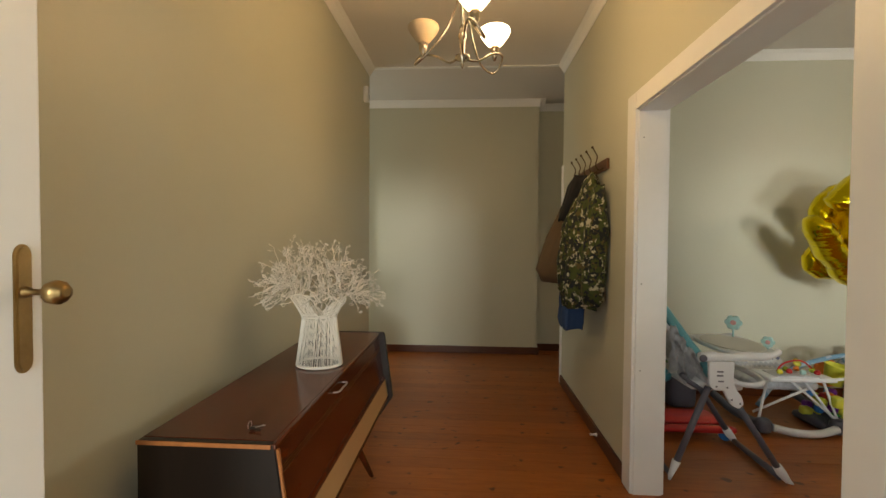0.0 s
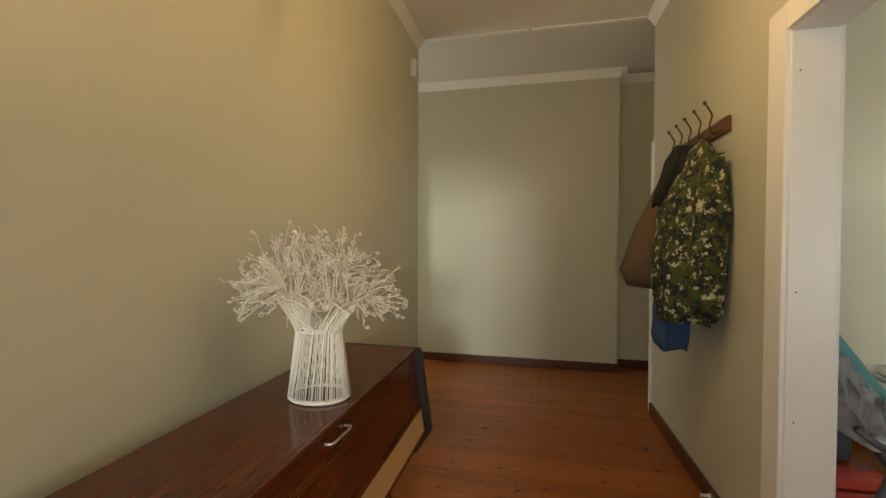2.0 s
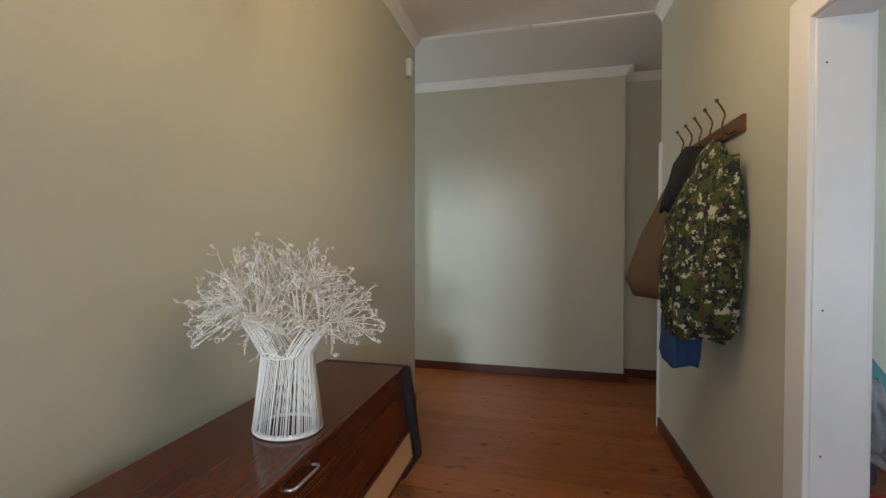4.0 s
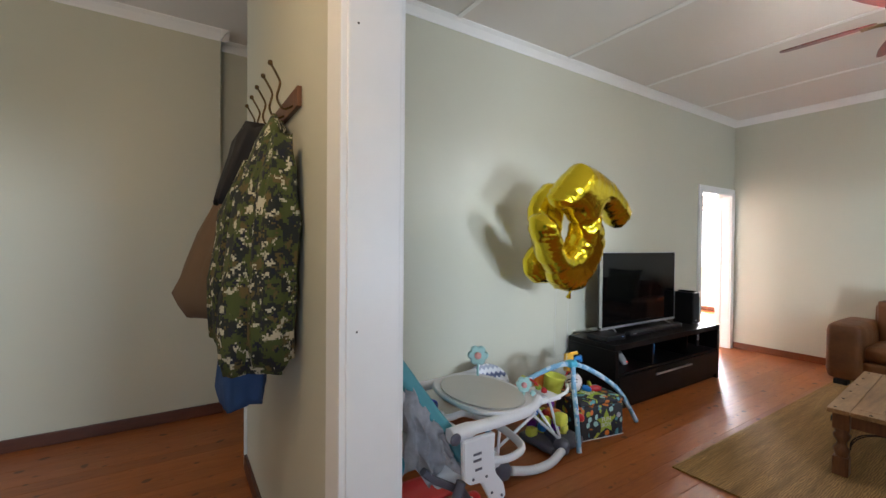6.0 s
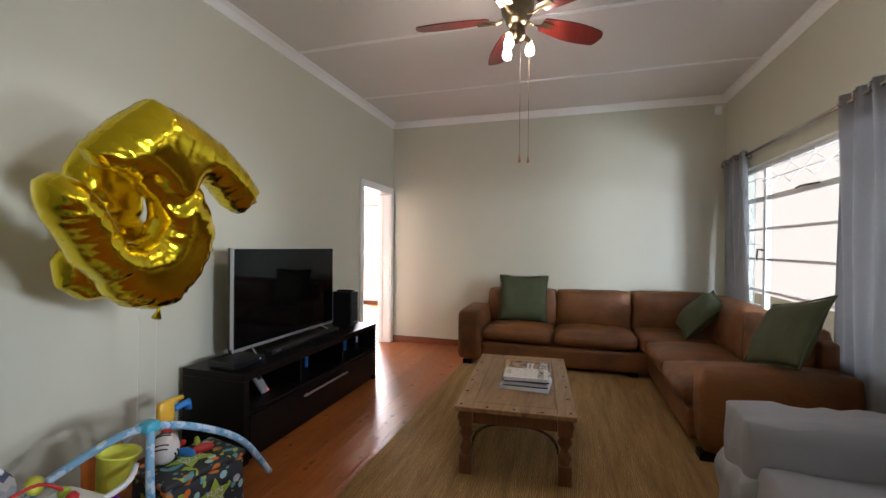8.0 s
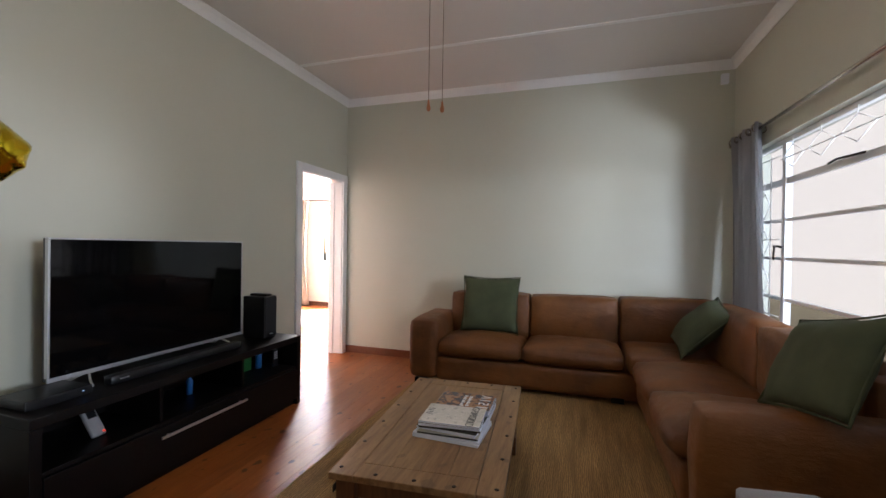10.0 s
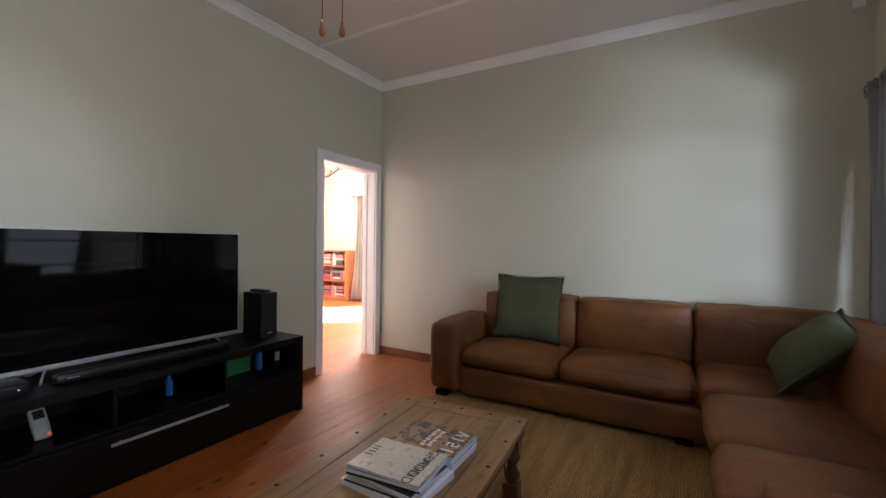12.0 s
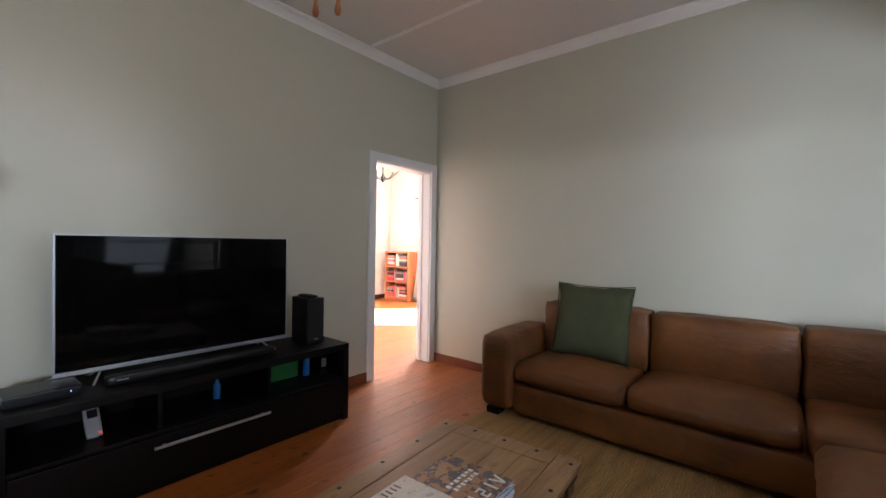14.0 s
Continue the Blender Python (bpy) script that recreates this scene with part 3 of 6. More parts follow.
# unseen window and opening, added to pass extra light towards the toys
def added_window():
    root = tagged(new("added_window_3"), "added unseen white painted steel window with plain panes, closed", "window", kind="structure")
    for lo, hi in (((1.602, -0.32, 0.902), (1.64, -0.28, 2.083)), ((3.06, -0.32, 0.902), (3.098, -0.28, 2.083)), ((1.641, -0.32, 0.902), (3.059, -0.28, 0.94)), ((1.641, -0.32, 2.045), (3.059, -0.28, 2.083))):
        part("window_frame", box(lo, hi, edge=0.003), GLOSS_WHITE, root)
    for x in (2.1, 2.6):
        part("mullion", box((x - 0.015, -0.315, 0.941), (x + 0.015, -0.285, 2.044), edge=0.003), GLOSS_WHITE, root)
    for a, b in ((1.641, 2.084), (2.116, 2.584), (2.616, 3.059)):
        part("glazing_bar", box((a, -0.31, 1.49), (b, -0.29, 1.51), edge=0.002), GLOSS_WHITE, root)
        for c, d in ((0.941, 1.489), (1.511, 2.044)):
            part("pane", box((a, -0.302, c), (b, -0.298, d)), GLASS, root).visible_shadow = False


added_window()


# ---- outside ----
slabs("ground", EARTH, ((-60, -60, -0.35), (70, 70, -0.25)))
structure("neighbour_house_wall", box((7.2, -5.3, -0.3), (34, -5.0, 5.5)), OUT_WALL)


def leaves(name, centre, size, count, label):
    """A hedge or bush: a dense mass of small leaves round a few clumps."""
    bm = bmesh.new()
    rng = random.Random(5)
    clumps = [Vector([c + rng.uniform(-s, s) for c, s in zip(centre, size)]) for _ in range(26)]
    for i in range(count):
        c = clumps[i % len(clumps)]
        d = Vector((rng.gauss(0, 1), rng.gauss(0, 1), rng.gauss(0, 1))).normalized() * rng.uniform(0.4, 0.75)
        p = c + d
        u = Vector((rng.gauss(0, 1), rng.gauss(0, 1), rng.gauss(0, 1))).normalized() * 0.07
        v = u.orthogonal().normalized() * 0.04
        bm.faces.new([bm.verts.new(p + q) for q in (-u, v, u, -v)])
    ob = part(name, bm, LEAF, kind="stuff")
    return tagged(ob, label, "hedge")


leaves("hedge", (4.9, -5.6, 1.4), (2.0, 0.6, 1.3), 9000, "dense dark green garden hedge beyond the window")


# ---- hall: radiogram, wire tree, coats, lamp, front door ----
def radiogram():
    """Long cabinet on splayed legs: the top and ends frame a leaning drop front."""
    root = thing("radiogram", (-0.6, 1.7, 0), "long polished walnut radiogram on splayed legs", "radiogram")
    y0, y1, xb, top = -0.67, 0.67, -0.17, 0.815
    side = [(xb, 0.33), (0.19, 0.33), (0.262, 0.44), (0.212, 0.8), (0.205, 0.815), (xb, 0.815)]
    turn = Matrix(((1, 0, 0, 0), (0, 0, 1, 0), (0, 1, 0, 0), (0, 0, 0, 1)))
    # ends stained dark; the far panel's black, without edging, also holds its shade
    for y, out, thick in ((y0, 0.0, 0.022), (y1 - 0.022, 0.022, 0.03)):
        bm = prism([(x + (out if x > 0.15 else 0), z) for x, z in side], thick, Matrix.Translation((0, y, 0)) @ turn)
        bmesh.ops.recalc_face_normals(bm, faces=bm.faces)
        bmesh.ops.bevel(bm, geom=bm.edges[:], offset=0.003, segments=2, affect="EDGES")
        part("side_panel", bm, WALNUT_DARK, root)
    edge = tube([(0.194, y0 + 0.009, 0.335), (0.262, y0 + 0.009, 0.44), (0.213, y0 + 0.009, 0.8)], 0.007, 4)
    part("edging", edge, WALNUT_EDGE, root, "lighter walnut edging")
    part("top", box((xb, y0 + 0.023, top - 0.02), (0.197, y1 - 0.023, top), edge=0.002), WALNUT, root)
    part("edging", box((0.1975, y0 + 0.001, top - 0.016), (0.212, y1 - 0.024, top + 0.0005), edge=0.004), WALNUT, root)
    part("edging", box((xb, y0 - 0.004, top - 0.011), (0.2, y0 - 0.0005, top + 0.0005), edge=0.001), WALNUT_EDGE, root, "lighter walnut edging")
    part("back_panel", box((xb + 0.002, y0 + 0.024, 0.35), (xb + 0.01, y1 - 0.024, 0.79)), BLACK_WOOD, root)
    part("bottom_panel", box((xb + 0.002, y0 + 0.024, 0.33), (0.17, y1 - 0.024, 0.348)), WALNUT, root)

    def leaning(za, zb, y_a, y_b, out, thick):
        """A board in the leaning front from height za to zb."""
        fx = lambda z: 0.212 + 0.05 * (0.8 - z) / 0.36 if z >= 0.44 else 0.262 - 0.072 * (0.44 - z) / 0.11
        pts = [(fx(za) - thick + out, za), (fx(za) + out, za), (fx(zb) + out, zb), (fx(zb) - thick + out, zb)]
        bm = prism(pts, y_b - y_a, Matrix.Translation((0, y_a, 0)) @ turn)
        bmesh.ops.recalc_face_normals(bm, faces=bm.faces)
        return bm

    part("drop_front", leaning(0.562, 0.796, y0 + 0.03, y1 - 0.03, -0.012, 0.018), WALNUT, root)
    part("speaker_cloth", leaning(0.452, 0.548, y0 + 0.03, y1 - 0.05, -0.003, 0.01), SPEAKER_CLOTH, root, "tan woven speaker cloth panel")
    part("rail", leaning(0.549, 0.56, y0 + 0.03, y1 - 0.03, -0.004, 0.02), WALNUT, root)
    part("rail", leaning(0.44, 0.451, y0 + 0.023, y1 - 0.023, 0.0, 0.03), WALNUT, root)
    part("skirt_board", leaning(0.332, 0.439, y0 + 0.023, y1 - 0.023, -0.004, 0.02), WALNUT, root)
    for z in (0.716, 0.724, 0.732):
        part("inlay", leaning(z, z + 0.0018, y0 + 0.03, y1 - 0.03, -0.0115, 0.003), BRASS, root, "thin brass inlay line")
    hx = 0.218
    handle = tube(spline([(hx - 0.016, -0.175, 0.77), (hx + 0.006, -0.17, 0.772), (hx + 0.01, -0.125, 0.773), (hx + 0.008, -0.065, 0.772), (hx - 0.016, -0.06, 0.77)], 4), 0.0035, 8)
    part("handle", handle, SILVER, root, "chrome bar handle")
    part("end_strip", leaning(0.452, 0.548, y1 - 0.048, y1 - 0.031, -0.001, 0.012), BRASS, root, "brass end strip")
    for sx, sy in ((-1, -1), (-1, 1), (1, -1), (1, 1)):
        a = Vector((-0.02 + sx * 0.075, sy * 0.5, 0.332))
        b = Vector((-0.02 + sx * (0.12 if sx < 0 else 0.2), sy * 0.59, 0.0))
        leg = tube([b, b + (a - b) * 0.06, b + (a - b) * 0.061, a], [0.009, 0.011, 0.013, 0.024], 12)
        part("leg", leg, WALNUT, root)


def wire_tree():
    """A baobab of bound wire: a waisted trunk of strands, boughs, and curled twigs."""
    root = thing("wire_tree", (-0.52, 1.72, 0.816), "white painted wire baobab sculpture standing on the radiogram", "sculpture")
    rng = random.Random(7)
    trunk = bmesh.new()
    rim = [Vector((0.095 * math.cos(u), 0.08 * math.sin(u), 0.006)) for u in [2 * math.pi * i / 40 for i in range(40)]]
    tube(rim, 0.005, 6, trunk, closed=True)
    tube([p * 0.97 + Vector((0, 0, 0.004)) for p in rim], 0.004, 6, trunk, closed=True)
    lobes = ((Vector((-0.055, -0.02, 0.3)), 0.066), (Vector((0.062, 0.01, 0.285)), 0.05))
    for i in range(96):
        u = 2 * math.pi * i / 96 + rng.uniform(-0.03, 0.03)
        low = Vector((0.098 * math.cos(u), 0.082 * math.sin(u), 0.008))
        waist = Vector((0.072 * math.cos(u + 0.2), 0.06 * math.sin(u + 0.2), 0.215 + rng.uniform(-0.008, 0.008)))
        hub, wide = lobes[0] if math.cos(u) < 0.1 else lobes[1]
        v = u + rng.uniform(-0.15, 0.15)
        tip = hub + Vector((wide * math.cos(v), wide * 0.75 * math.sin(v), 0.012 * math.sin(3 * v) - 0.15 * wide * math.cos(v)))
        tube([low, low * 0.5 + waist * 0.5 + (low - waist).normalized() * 0.003, waist, waist.lerp(tip, 0.5) + Vector((0, 0, 0.003)), tip], 0.0017, 4, trunk)
    for z in (0.215, 0.22, 0.209):
        tube([(0.074 * math.cos(u) + rng.uniform(-0.003, 0.003), 0.062 * math.sin(u), z + rng.uniform(-0.006, 0.006)) for u in [2 * math.pi * i / 30 for i in range(30)]], 0.0022, 5, trunk, closed=True)
    for hub, wide in lobes:
        ring = [hub + Vector((wide * math.cos(v), wide * 0.75 * math.sin(v), 0.012 * math.sin(3 * v) - 0.15 * wide * math.cos(v))) for v in [2 * math.pi * i / 24 for i in range(24)]]
        tube(ring, 0.003, 5, trunk, closed=True)
    part("trunk", trunk, WIRE, root, "bound bundle of wire strands")
    crown = bmesh.new()

    def curl(at, way, size):
        b = way.normalized()
        a = Matrix.Rotation(rng.uniform(0, 6.28), 3, b) @ b.orthogonal().normalized()
        side = b.cross(a)
        turns, pts = rng.uniform(1.0, 1.9), []
        for k in range(11):
            q = k / 10
            ang = q * turns * 2 * math.pi
            r = size * (1 - 0.5 * q)
            pts.append(at + a * r * (1 - math.cos(ang)) + b * (r * math.sin(ang) + size * 0.3 * q) + side * 0.005 * q)
        tube(pts, 0.0011, 3, crown)

    middle = Vector((-0.005, 0, 0.285))

    def envelope(way, reach):
        return middle + Vector((way.x * 0.285, way.y * 0.215, way.z * (0.26 if way.x < 0.2 else 0.235))) * reach

    boughs = []
    for k in range(20):
        u = k * 2.39996
        lift = 0.08 + 0.8 * ((k * 0.618) % 1)
        flat = math.sqrt(1 - lift * lift)
        way = Vector((math.cos(u) * flat, math.sin(u) * flat, lift))
        hub = lobes[0][0] if way.x < 0.05 else lobes[1][0]
        if abs(way.x) < 0.25:
            hub = Vector((0.015, 0.0, 0.27))
        fork = envelope(way, 0.5) + Vector((rng.gauss(0, 0.008), rng.gauss(0, 0.008), 0.012))
        start = hub + Vector((way.x, way.y, 0.2)) * 0.05
        path = spline([hub, start, (start + fork) / 2 + Vector((0, 0, 0.012)), fork], 3)
        tube(path, [0.004 - 0.00025 * q for q in range(len(path))], 5, crown)
        boughs += [fork, (start + fork) / 2 + Vector((0, 0, 0.012))]
    for k in range(330):
        u = k * 2.39996 + rng.uniform(-0.1, 0.1)
        lift = -0.12 + 1.1 * ((k + 0.5) / 330)
        flat = math.sqrt(max(0.0, 1 - lift * lift))
        end = envelope(Vector((math.cos(u) * flat, math.sin(u) * flat, lift)), rng.choice((0.72, 0.82, 0.9, 0.98)) + rng.uniform(-0.05, 0.05))
        end.z += 0.03 * noise.noise(Vector((math.cos(u) * 2, math.sin(u) * 2, lift * 2)))
        near = min(boughs, key=lambda b: (b - end).length)
        mid = (near + end) / 2
        bend = mid + Vector((rng.gauss(0, 0.012), rng.gauss(0, 0.012), rng.gauss(0.006, 0.012)))
        tube(spline([near, bend, end], 3), 0.0012, 3, crown)
        w = (end - bend).normalized()
        for _ in range(2):
            w2 = (w + Vector((rng.gauss(0, 0.8), rng.gauss(0, 0.8), rng.gauss(0.05, 0.7)))).normalized()
            root_at = bend.lerp(end, rng.uniform(0.4, 1.0))
            tip = root_at + w2 * rng.uniform(0.014, 0.035)
            tube([root_at, (root_at + tip) / 2 + w2.orthogonal() * 0.004, tip], 0.001, 3, crown)
            if rng.random() < 0.5:
                curl(tip, (w2 + Vector((rng.gauss(0, 0.6), rng.gauss(0, 0.6), rng.gauss(0, 0.6)))).normalized(), rng.uniform(0.004, 0.011))
    part("crown", crown, WIRE, root, "spreading twigs of curled wire")


def keys():
    root = thing("key_bunch", (-0.5, 1.11, 0.817), "small bunch of metal keys on the radiogram", "keys")
    ring = [(0.0, 0.014 * math.cos(u), 0.016 + 0.014 * math.sin(u)) for u in [2 * math.pi * i / 16 for i in range(16)]]
    part("ring", tube(ring, 0.0012, 5, closed=True), SILVER, root)
    for a in (-20, 35):
        bm = lathe([(0.011, 0.001), (0.011, 0.003)], 12, m=pose(0.012, 0, 0, 0, 0, a))
        box((0.02, -0.003, 0.001), (0.055, 0.003, 0.003), bm)
        box((0.045, 0.003, 0.001), (0.05, 0.007, 0.003), bm)
        bm.transform(pose(0, 0, 0.001 if a > 0 else 0.004, 0, 0, a))
        part("key", bm, SILVER if a > 0 else IRON, root)
    root.scale = (0.75, 0.75, 0.75)


def draped(name, pts, y0, y1, material, parent, label, seed=1, thick=0.05):
    """Hanging cloth: an outline seen along the wall, folded and given a depth from y0 to y1."""
    bm = bmesh.new()
    rng = random.Random(seed)
    n, rows = 28, []
    for (z, xa, xb, spread) in pts:
        ring = []
        for i in range(n):
            u = 2 * math.pi * i / n
            c, s = math.cos(u), math.sin(u)
            ex = math.copysign(abs(c) ** 0.75, c)
            ey = math.copysign(abs(s) ** 0.75, s)
            fold = 1 + 0.1 * math.sin(5 * u + z * 4 + seed) + 0.05 * math.sin(11 * u - z * 7)
            ym = (y0 + y1) / 2
            ring.append(bm.verts.new(((xa + xb) / 2 + ex * (xb - xa) / 2 * fold, ym + ey * (y1 - y0) / 2 * spread * fold, z + 0.012 * math.sin(3 * u + seed))))
        rows.append(ring)
    for a, b in zip(rows, rows[1:]):
        for i in range(n):
            bm.faces.new((a[i], a[(i + 1) % n], b[(i + 1) % n], b[i])).smooth = True
    bm.faces.new(list(reversed(rows[0])))
    bm.faces.new(rows[-1])
    bmesh.ops.subdivide_edges(bm, edges=bm.edges[:], cuts=1, use_grid_fill=True)
    for v in bm.verts:
        v.co += noise.noise_vector(v.co * 14) * 0.008 + noise.noise_vector(v.co * 5) * 0.012
    bmesh.ops.recalc_face_normals(bm, faces=bm.faces)
    return part(name, smooth(bm), material, parent, label)


def coats():
    rack = thing("coat_rack", (RX, 3.01, 1.85), "narrow wooden wall rack with curved brass hooks", "coat rack")
    part("board", box((-0.018, -0.33, -0.035), (-0.001, 0.33, 0.035), edge=0.004), TABLE_LEG, rack)
    for y in (-0.27, -0.135, 0.0, 0.135, 0.27):
        hook = tube(spline([(-0.018, y, -0.02), (-0.05, y, -0.035), (-0.07, y, 0.0), (-0.06, y, 0.05), (-0.072, y, 0.08), (-0.09, y, 0.11)], 4), 0.0042, 8)
        lathe([(0.003, -0.009), (0.008, -0.005), (0.008, 0.005), (0.003, 0.009)], 10, hook, Matrix.Translation((-0.092, y, 0.113)))
        part("hook", hook, DARK_BRASS, rack, "dark curved brass hook")
    jacket = thing("camouflage_jacket", (RX - 0.1, 2.85, 0.905), "green and white camouflage jacket hanging on the rack", "jacket")
    draped("body", [(0.0, -0.13, 0.075, 0.82), (0.16, -0.145, 0.085, 0.95), (0.4, -0.12, 0.088, 1.0), (0.62, -0.08, 0.088, 0.95), (0.78, -0.04, 0.085, 0.75), (0.87, 0.0, 0.08, 0.45), (0.9, 0.02, 0.07, 0.2)], -0.16, 0.22, CAMO, jacket, "", 1)
    draped("sleeve", [(0.05, -0.05, 0.07, 0.8), (0.25, -0.06, 0.08, 1.0), (0.5, -0.05, 0.085, 1.0), (0.68, -0.02, 0.08, 0.9), (0.8, 0.0, 0.07, 0.5)], -0.235, -0.1, CAMO, jacket, "", 3)
    draped("sleeve", [(0.1, -0.16, -0.04, 0.8), (0.3, -0.165, -0.03, 1.0), (0.55, -0.12, 0.0, 1.0), (0.74, -0.06, 0.03, 0.7)], -0.02, 0.14, CAMO, jacket, "", 5)
    draped("collar", [(0.6, -0.13, -0.06, 0.5), (0.7, -0.115, 0.0, 0.8), (0.84, -0.07, 0.05, 0.8), (0.91, -0.03, 0.06, 0.3)], 0.08, 0.27, BLACK_CLOTH, jacket, "black lining", 4)
    brown = thing("brown_jacket", (RX - 0.12, 3.19, 1.04), "brown corduroy jacket hanging behind the camouflage jacket", "jacket")
    draped("body", [(0.0, -0.2, 0.1, 0.8), (0.1, -0.25, 0.1, 1.0), (0.35, -0.15, 0.1, 0.95), (0.58, -0.05, 0.1, 0.7), (0.72, 0.02, 0.09, 0.4)], -0.11, 0.2, BROWN_CLOTH, brown, "", 9)
    jeans = thing("jeans", (RX - 0.11, 3.01, 0.73), "blue denim jeans hanging below the jackets", "jeans")
    draped("leg", [(0.0, -0.11, 0.04, 0.8), (0.05, -0.12, 0.05, 0.95), (0.2, -0.11, 0.06, 1.0), (0.42, -0.08, 0.06, 0.9)], -0.1, 0.12, DENIM, jeans, "", 12)


def hall_lamp():
    cx, cy = 0.08, 1.97
    root = thing("ceiling_lamp", (cx, cy, H), "satin nickel ceiling lamp, two of three opal shades lit", "ceiling lamp")
    part("canopy", lathe([(0.02, -0.045), (0.05, -0.03), (0.062, -0.008), (0.062, 0)], 24), STEEL, root)
    stem = lathe([(0.008, -0.69), (0.008, -0.04)], 10)
    part("stem", stem, STEEL, root)
    hub = lathe([(0.003, -0.8), (0.009, -0.785), (0.006, -0.77), (0.035, -0.755), (0.035, -0.742), (0.012, -0.73), (0.012, -0.67), (0.02, -0.655), (0.014, -0.6)], 18)
    bmesh.ops.translate(hub, vec=(0, 0, -0.03), verts=hub.verts)
    part("hub", hub, STEEL, root)
    for k, (a, lit) in enumerate(((158, False), (40, True), (-75, True))):
        u = radians(a)
        d = Vector((math.cos(u), math.sin(u), 0))
        s = Vector((-d.y, d.x, 0))
        pts = [(0.008, 0, -0.3), (0.02, 0.0, -0.45), (0.07, 0.02, -0.6), (0.15, 0.05, -0.71), (0.23, 0.04, -0.755), (0.25, 0.0, -0.72), (0.23, -0.03, -0.685), (0.16, -0.03, -0.7), (0.08, -0.02, -0.75), (0.03, 0, -0.75)]
        arm = tube(spline([d * r + s * q + Vector((0, 0, z - 0.03)) for r, q, z in pts], 6), 0.0055, 8)
        part("arm", arm, STEEL, root)
        tip = d * 0.21 + Vector((0, 0, -0.72))
        cup = lathe([(0.006, -0.02), (0.012, 0.0), (0.02, 0.015), (0.024, 0.055), (0.02, 0.06)], 18, m=Matrix.Translation(tip))
        part("lamp_holder", cup, STEEL, root)
        bowl = lathe([(0.024, 0.05), (0.04, 0.065), (0.07, 0.105), (0.078, 0.125), (0.075, 0.135), (0.07, 0.137), (0.068, 0.13), (0.06, 0.105), (0.03, 0.07), (0.01, 0.062)], 28, m=Matrix.Translation(tip), caps=False)
        sh = part("shade", bowl, LIT_GLASS if lit else DIM_GLASS, root, "lit opal glass bowl" if lit else "unlit opal glass bowl")
        sh.visible_shadow = False


def front_door():
    root = tagged(new("door_1"), "cream painted panelled front door, standing open against the hall side", "door", kind="structure")
    x0, x1, y0, y1 = -0.705, -0.66, -0.115, 0.69
    leaf = bmesh.new()
    for ya, yb in ((y0, y0 + 0.11), (y1 - 0.11, y1)):
        box((x0, ya, 0.005), (x1, yb, 2.035), leaf, 0.003)
    for za, zb in ((0.005, 0.22), (0.85, 1.02), (1.92, 2.035)):
        box((x0, y0 + 0.11, za), (x1, y1 - 0.11, zb), leaf, 0.003)
    part("leaf", leaf, GLOSS_WHITE, root)
    for za, zb in ((0.22, 0.85), (1.02, 1.92)):
        part("panel", box((x0 + 0.012, y0 + 0.105, za - 0.005), (x1 - 0.012, y1 - 0.105, zb + 0.005), edge=0.005), GLOSS_WHITE, root)
    yk = y1 - 0.035
    ends = [(0.015 * math.cos(a), 1.325 + 0.02 * math.sin(a)) for a in [math.pi * i / 10 for i in range(11)]]
    ends += [(-0.015 * math.cos(a), 1.14 - 0.02 * math.sin(a)) for a in [math.pi * i / 10 for i in range(11)]]
    plate = bmesh.new()
    for k, deep in ((1.0, 0.0035), (0.72, 0.006)):
        prism([(y * k, 1.2325 + (z - 1.2325) * (1 - (1 - k) * 0.15)) for y, z in ends], deep, Matrix.Translation((x1, yk, 0)) @ Matrix(((0, 0, 1, 0), (1, 0, 0, 0), (0, 1, 0, 0), (0, 0, 0, 1))), plate)
    bmesh.ops.recalc_face_normals(plate, faces=plate.faces)
    bmesh.ops.bevel(plate, geom=plate.edges[:], offset=0.001, segments=2, affect="EDGES")
    part("handle_plate", plate, BRASS, root, "worn brass backplate")
    knob = lathe([(0.011, 0), (0.01, 0.006), (0.0055, 0.014), (0.0055, 0.036), (0.011, 0.042), (0.0195, 0.05), (0.0215, 0.06), (0.0205, 0.068), (0.0145, 0.071), (0.0135, 0.077), (0.006, 0.079)], 10, m=pose(x1 + 0.004, yk, 1.262, 0, 90, 0))
    part("knob", knob, BRASS, root, "round aged brass knob")


def sensor(name, place, size, label):
    root = thing(name, place, label, "motion sensor")
    sx, sy, sz = size
    part("casing", soft((-sx, -sy, -sz), (sx, sy, sz), 0.006, n=4), WHITE_PLASTIC, root)
    return root


radiogram()
wire_tree()
keys()
coats()
hall_lamp()
front_door()
hs = sensor("motion_sensor", (LX + 0.024, 3.75, 2.68), (0.023, 0.03, 0.068), "small white wall sensor with dark lens")
part("lens", soft((0.01, 0.02, -0.05), (0.0245, 0.028, 0.0), 0.003, n=4), BLACK_PLASTIC, hs)
sensor("motion_sensor", (EAST - 0.024, SOUTH + 0.09, 2.835), (0.022, 0.03, 0.045), "small white alarm sensor in the corner under the cornice")
stop = thing("door_stop", (RX - 0.022, 2.8, 0.05), "small white wall stop above the baseboard", "door stop")
part("body", lathe([(0.012, 0), (0.012, 0.02), (0.007, 0.03), (0.007, 0.055), (0.01, 0.06)], 14, m=pose(0.02, 0, 0, 0, -90, 0)), WHITE_PLASTIC, stop)


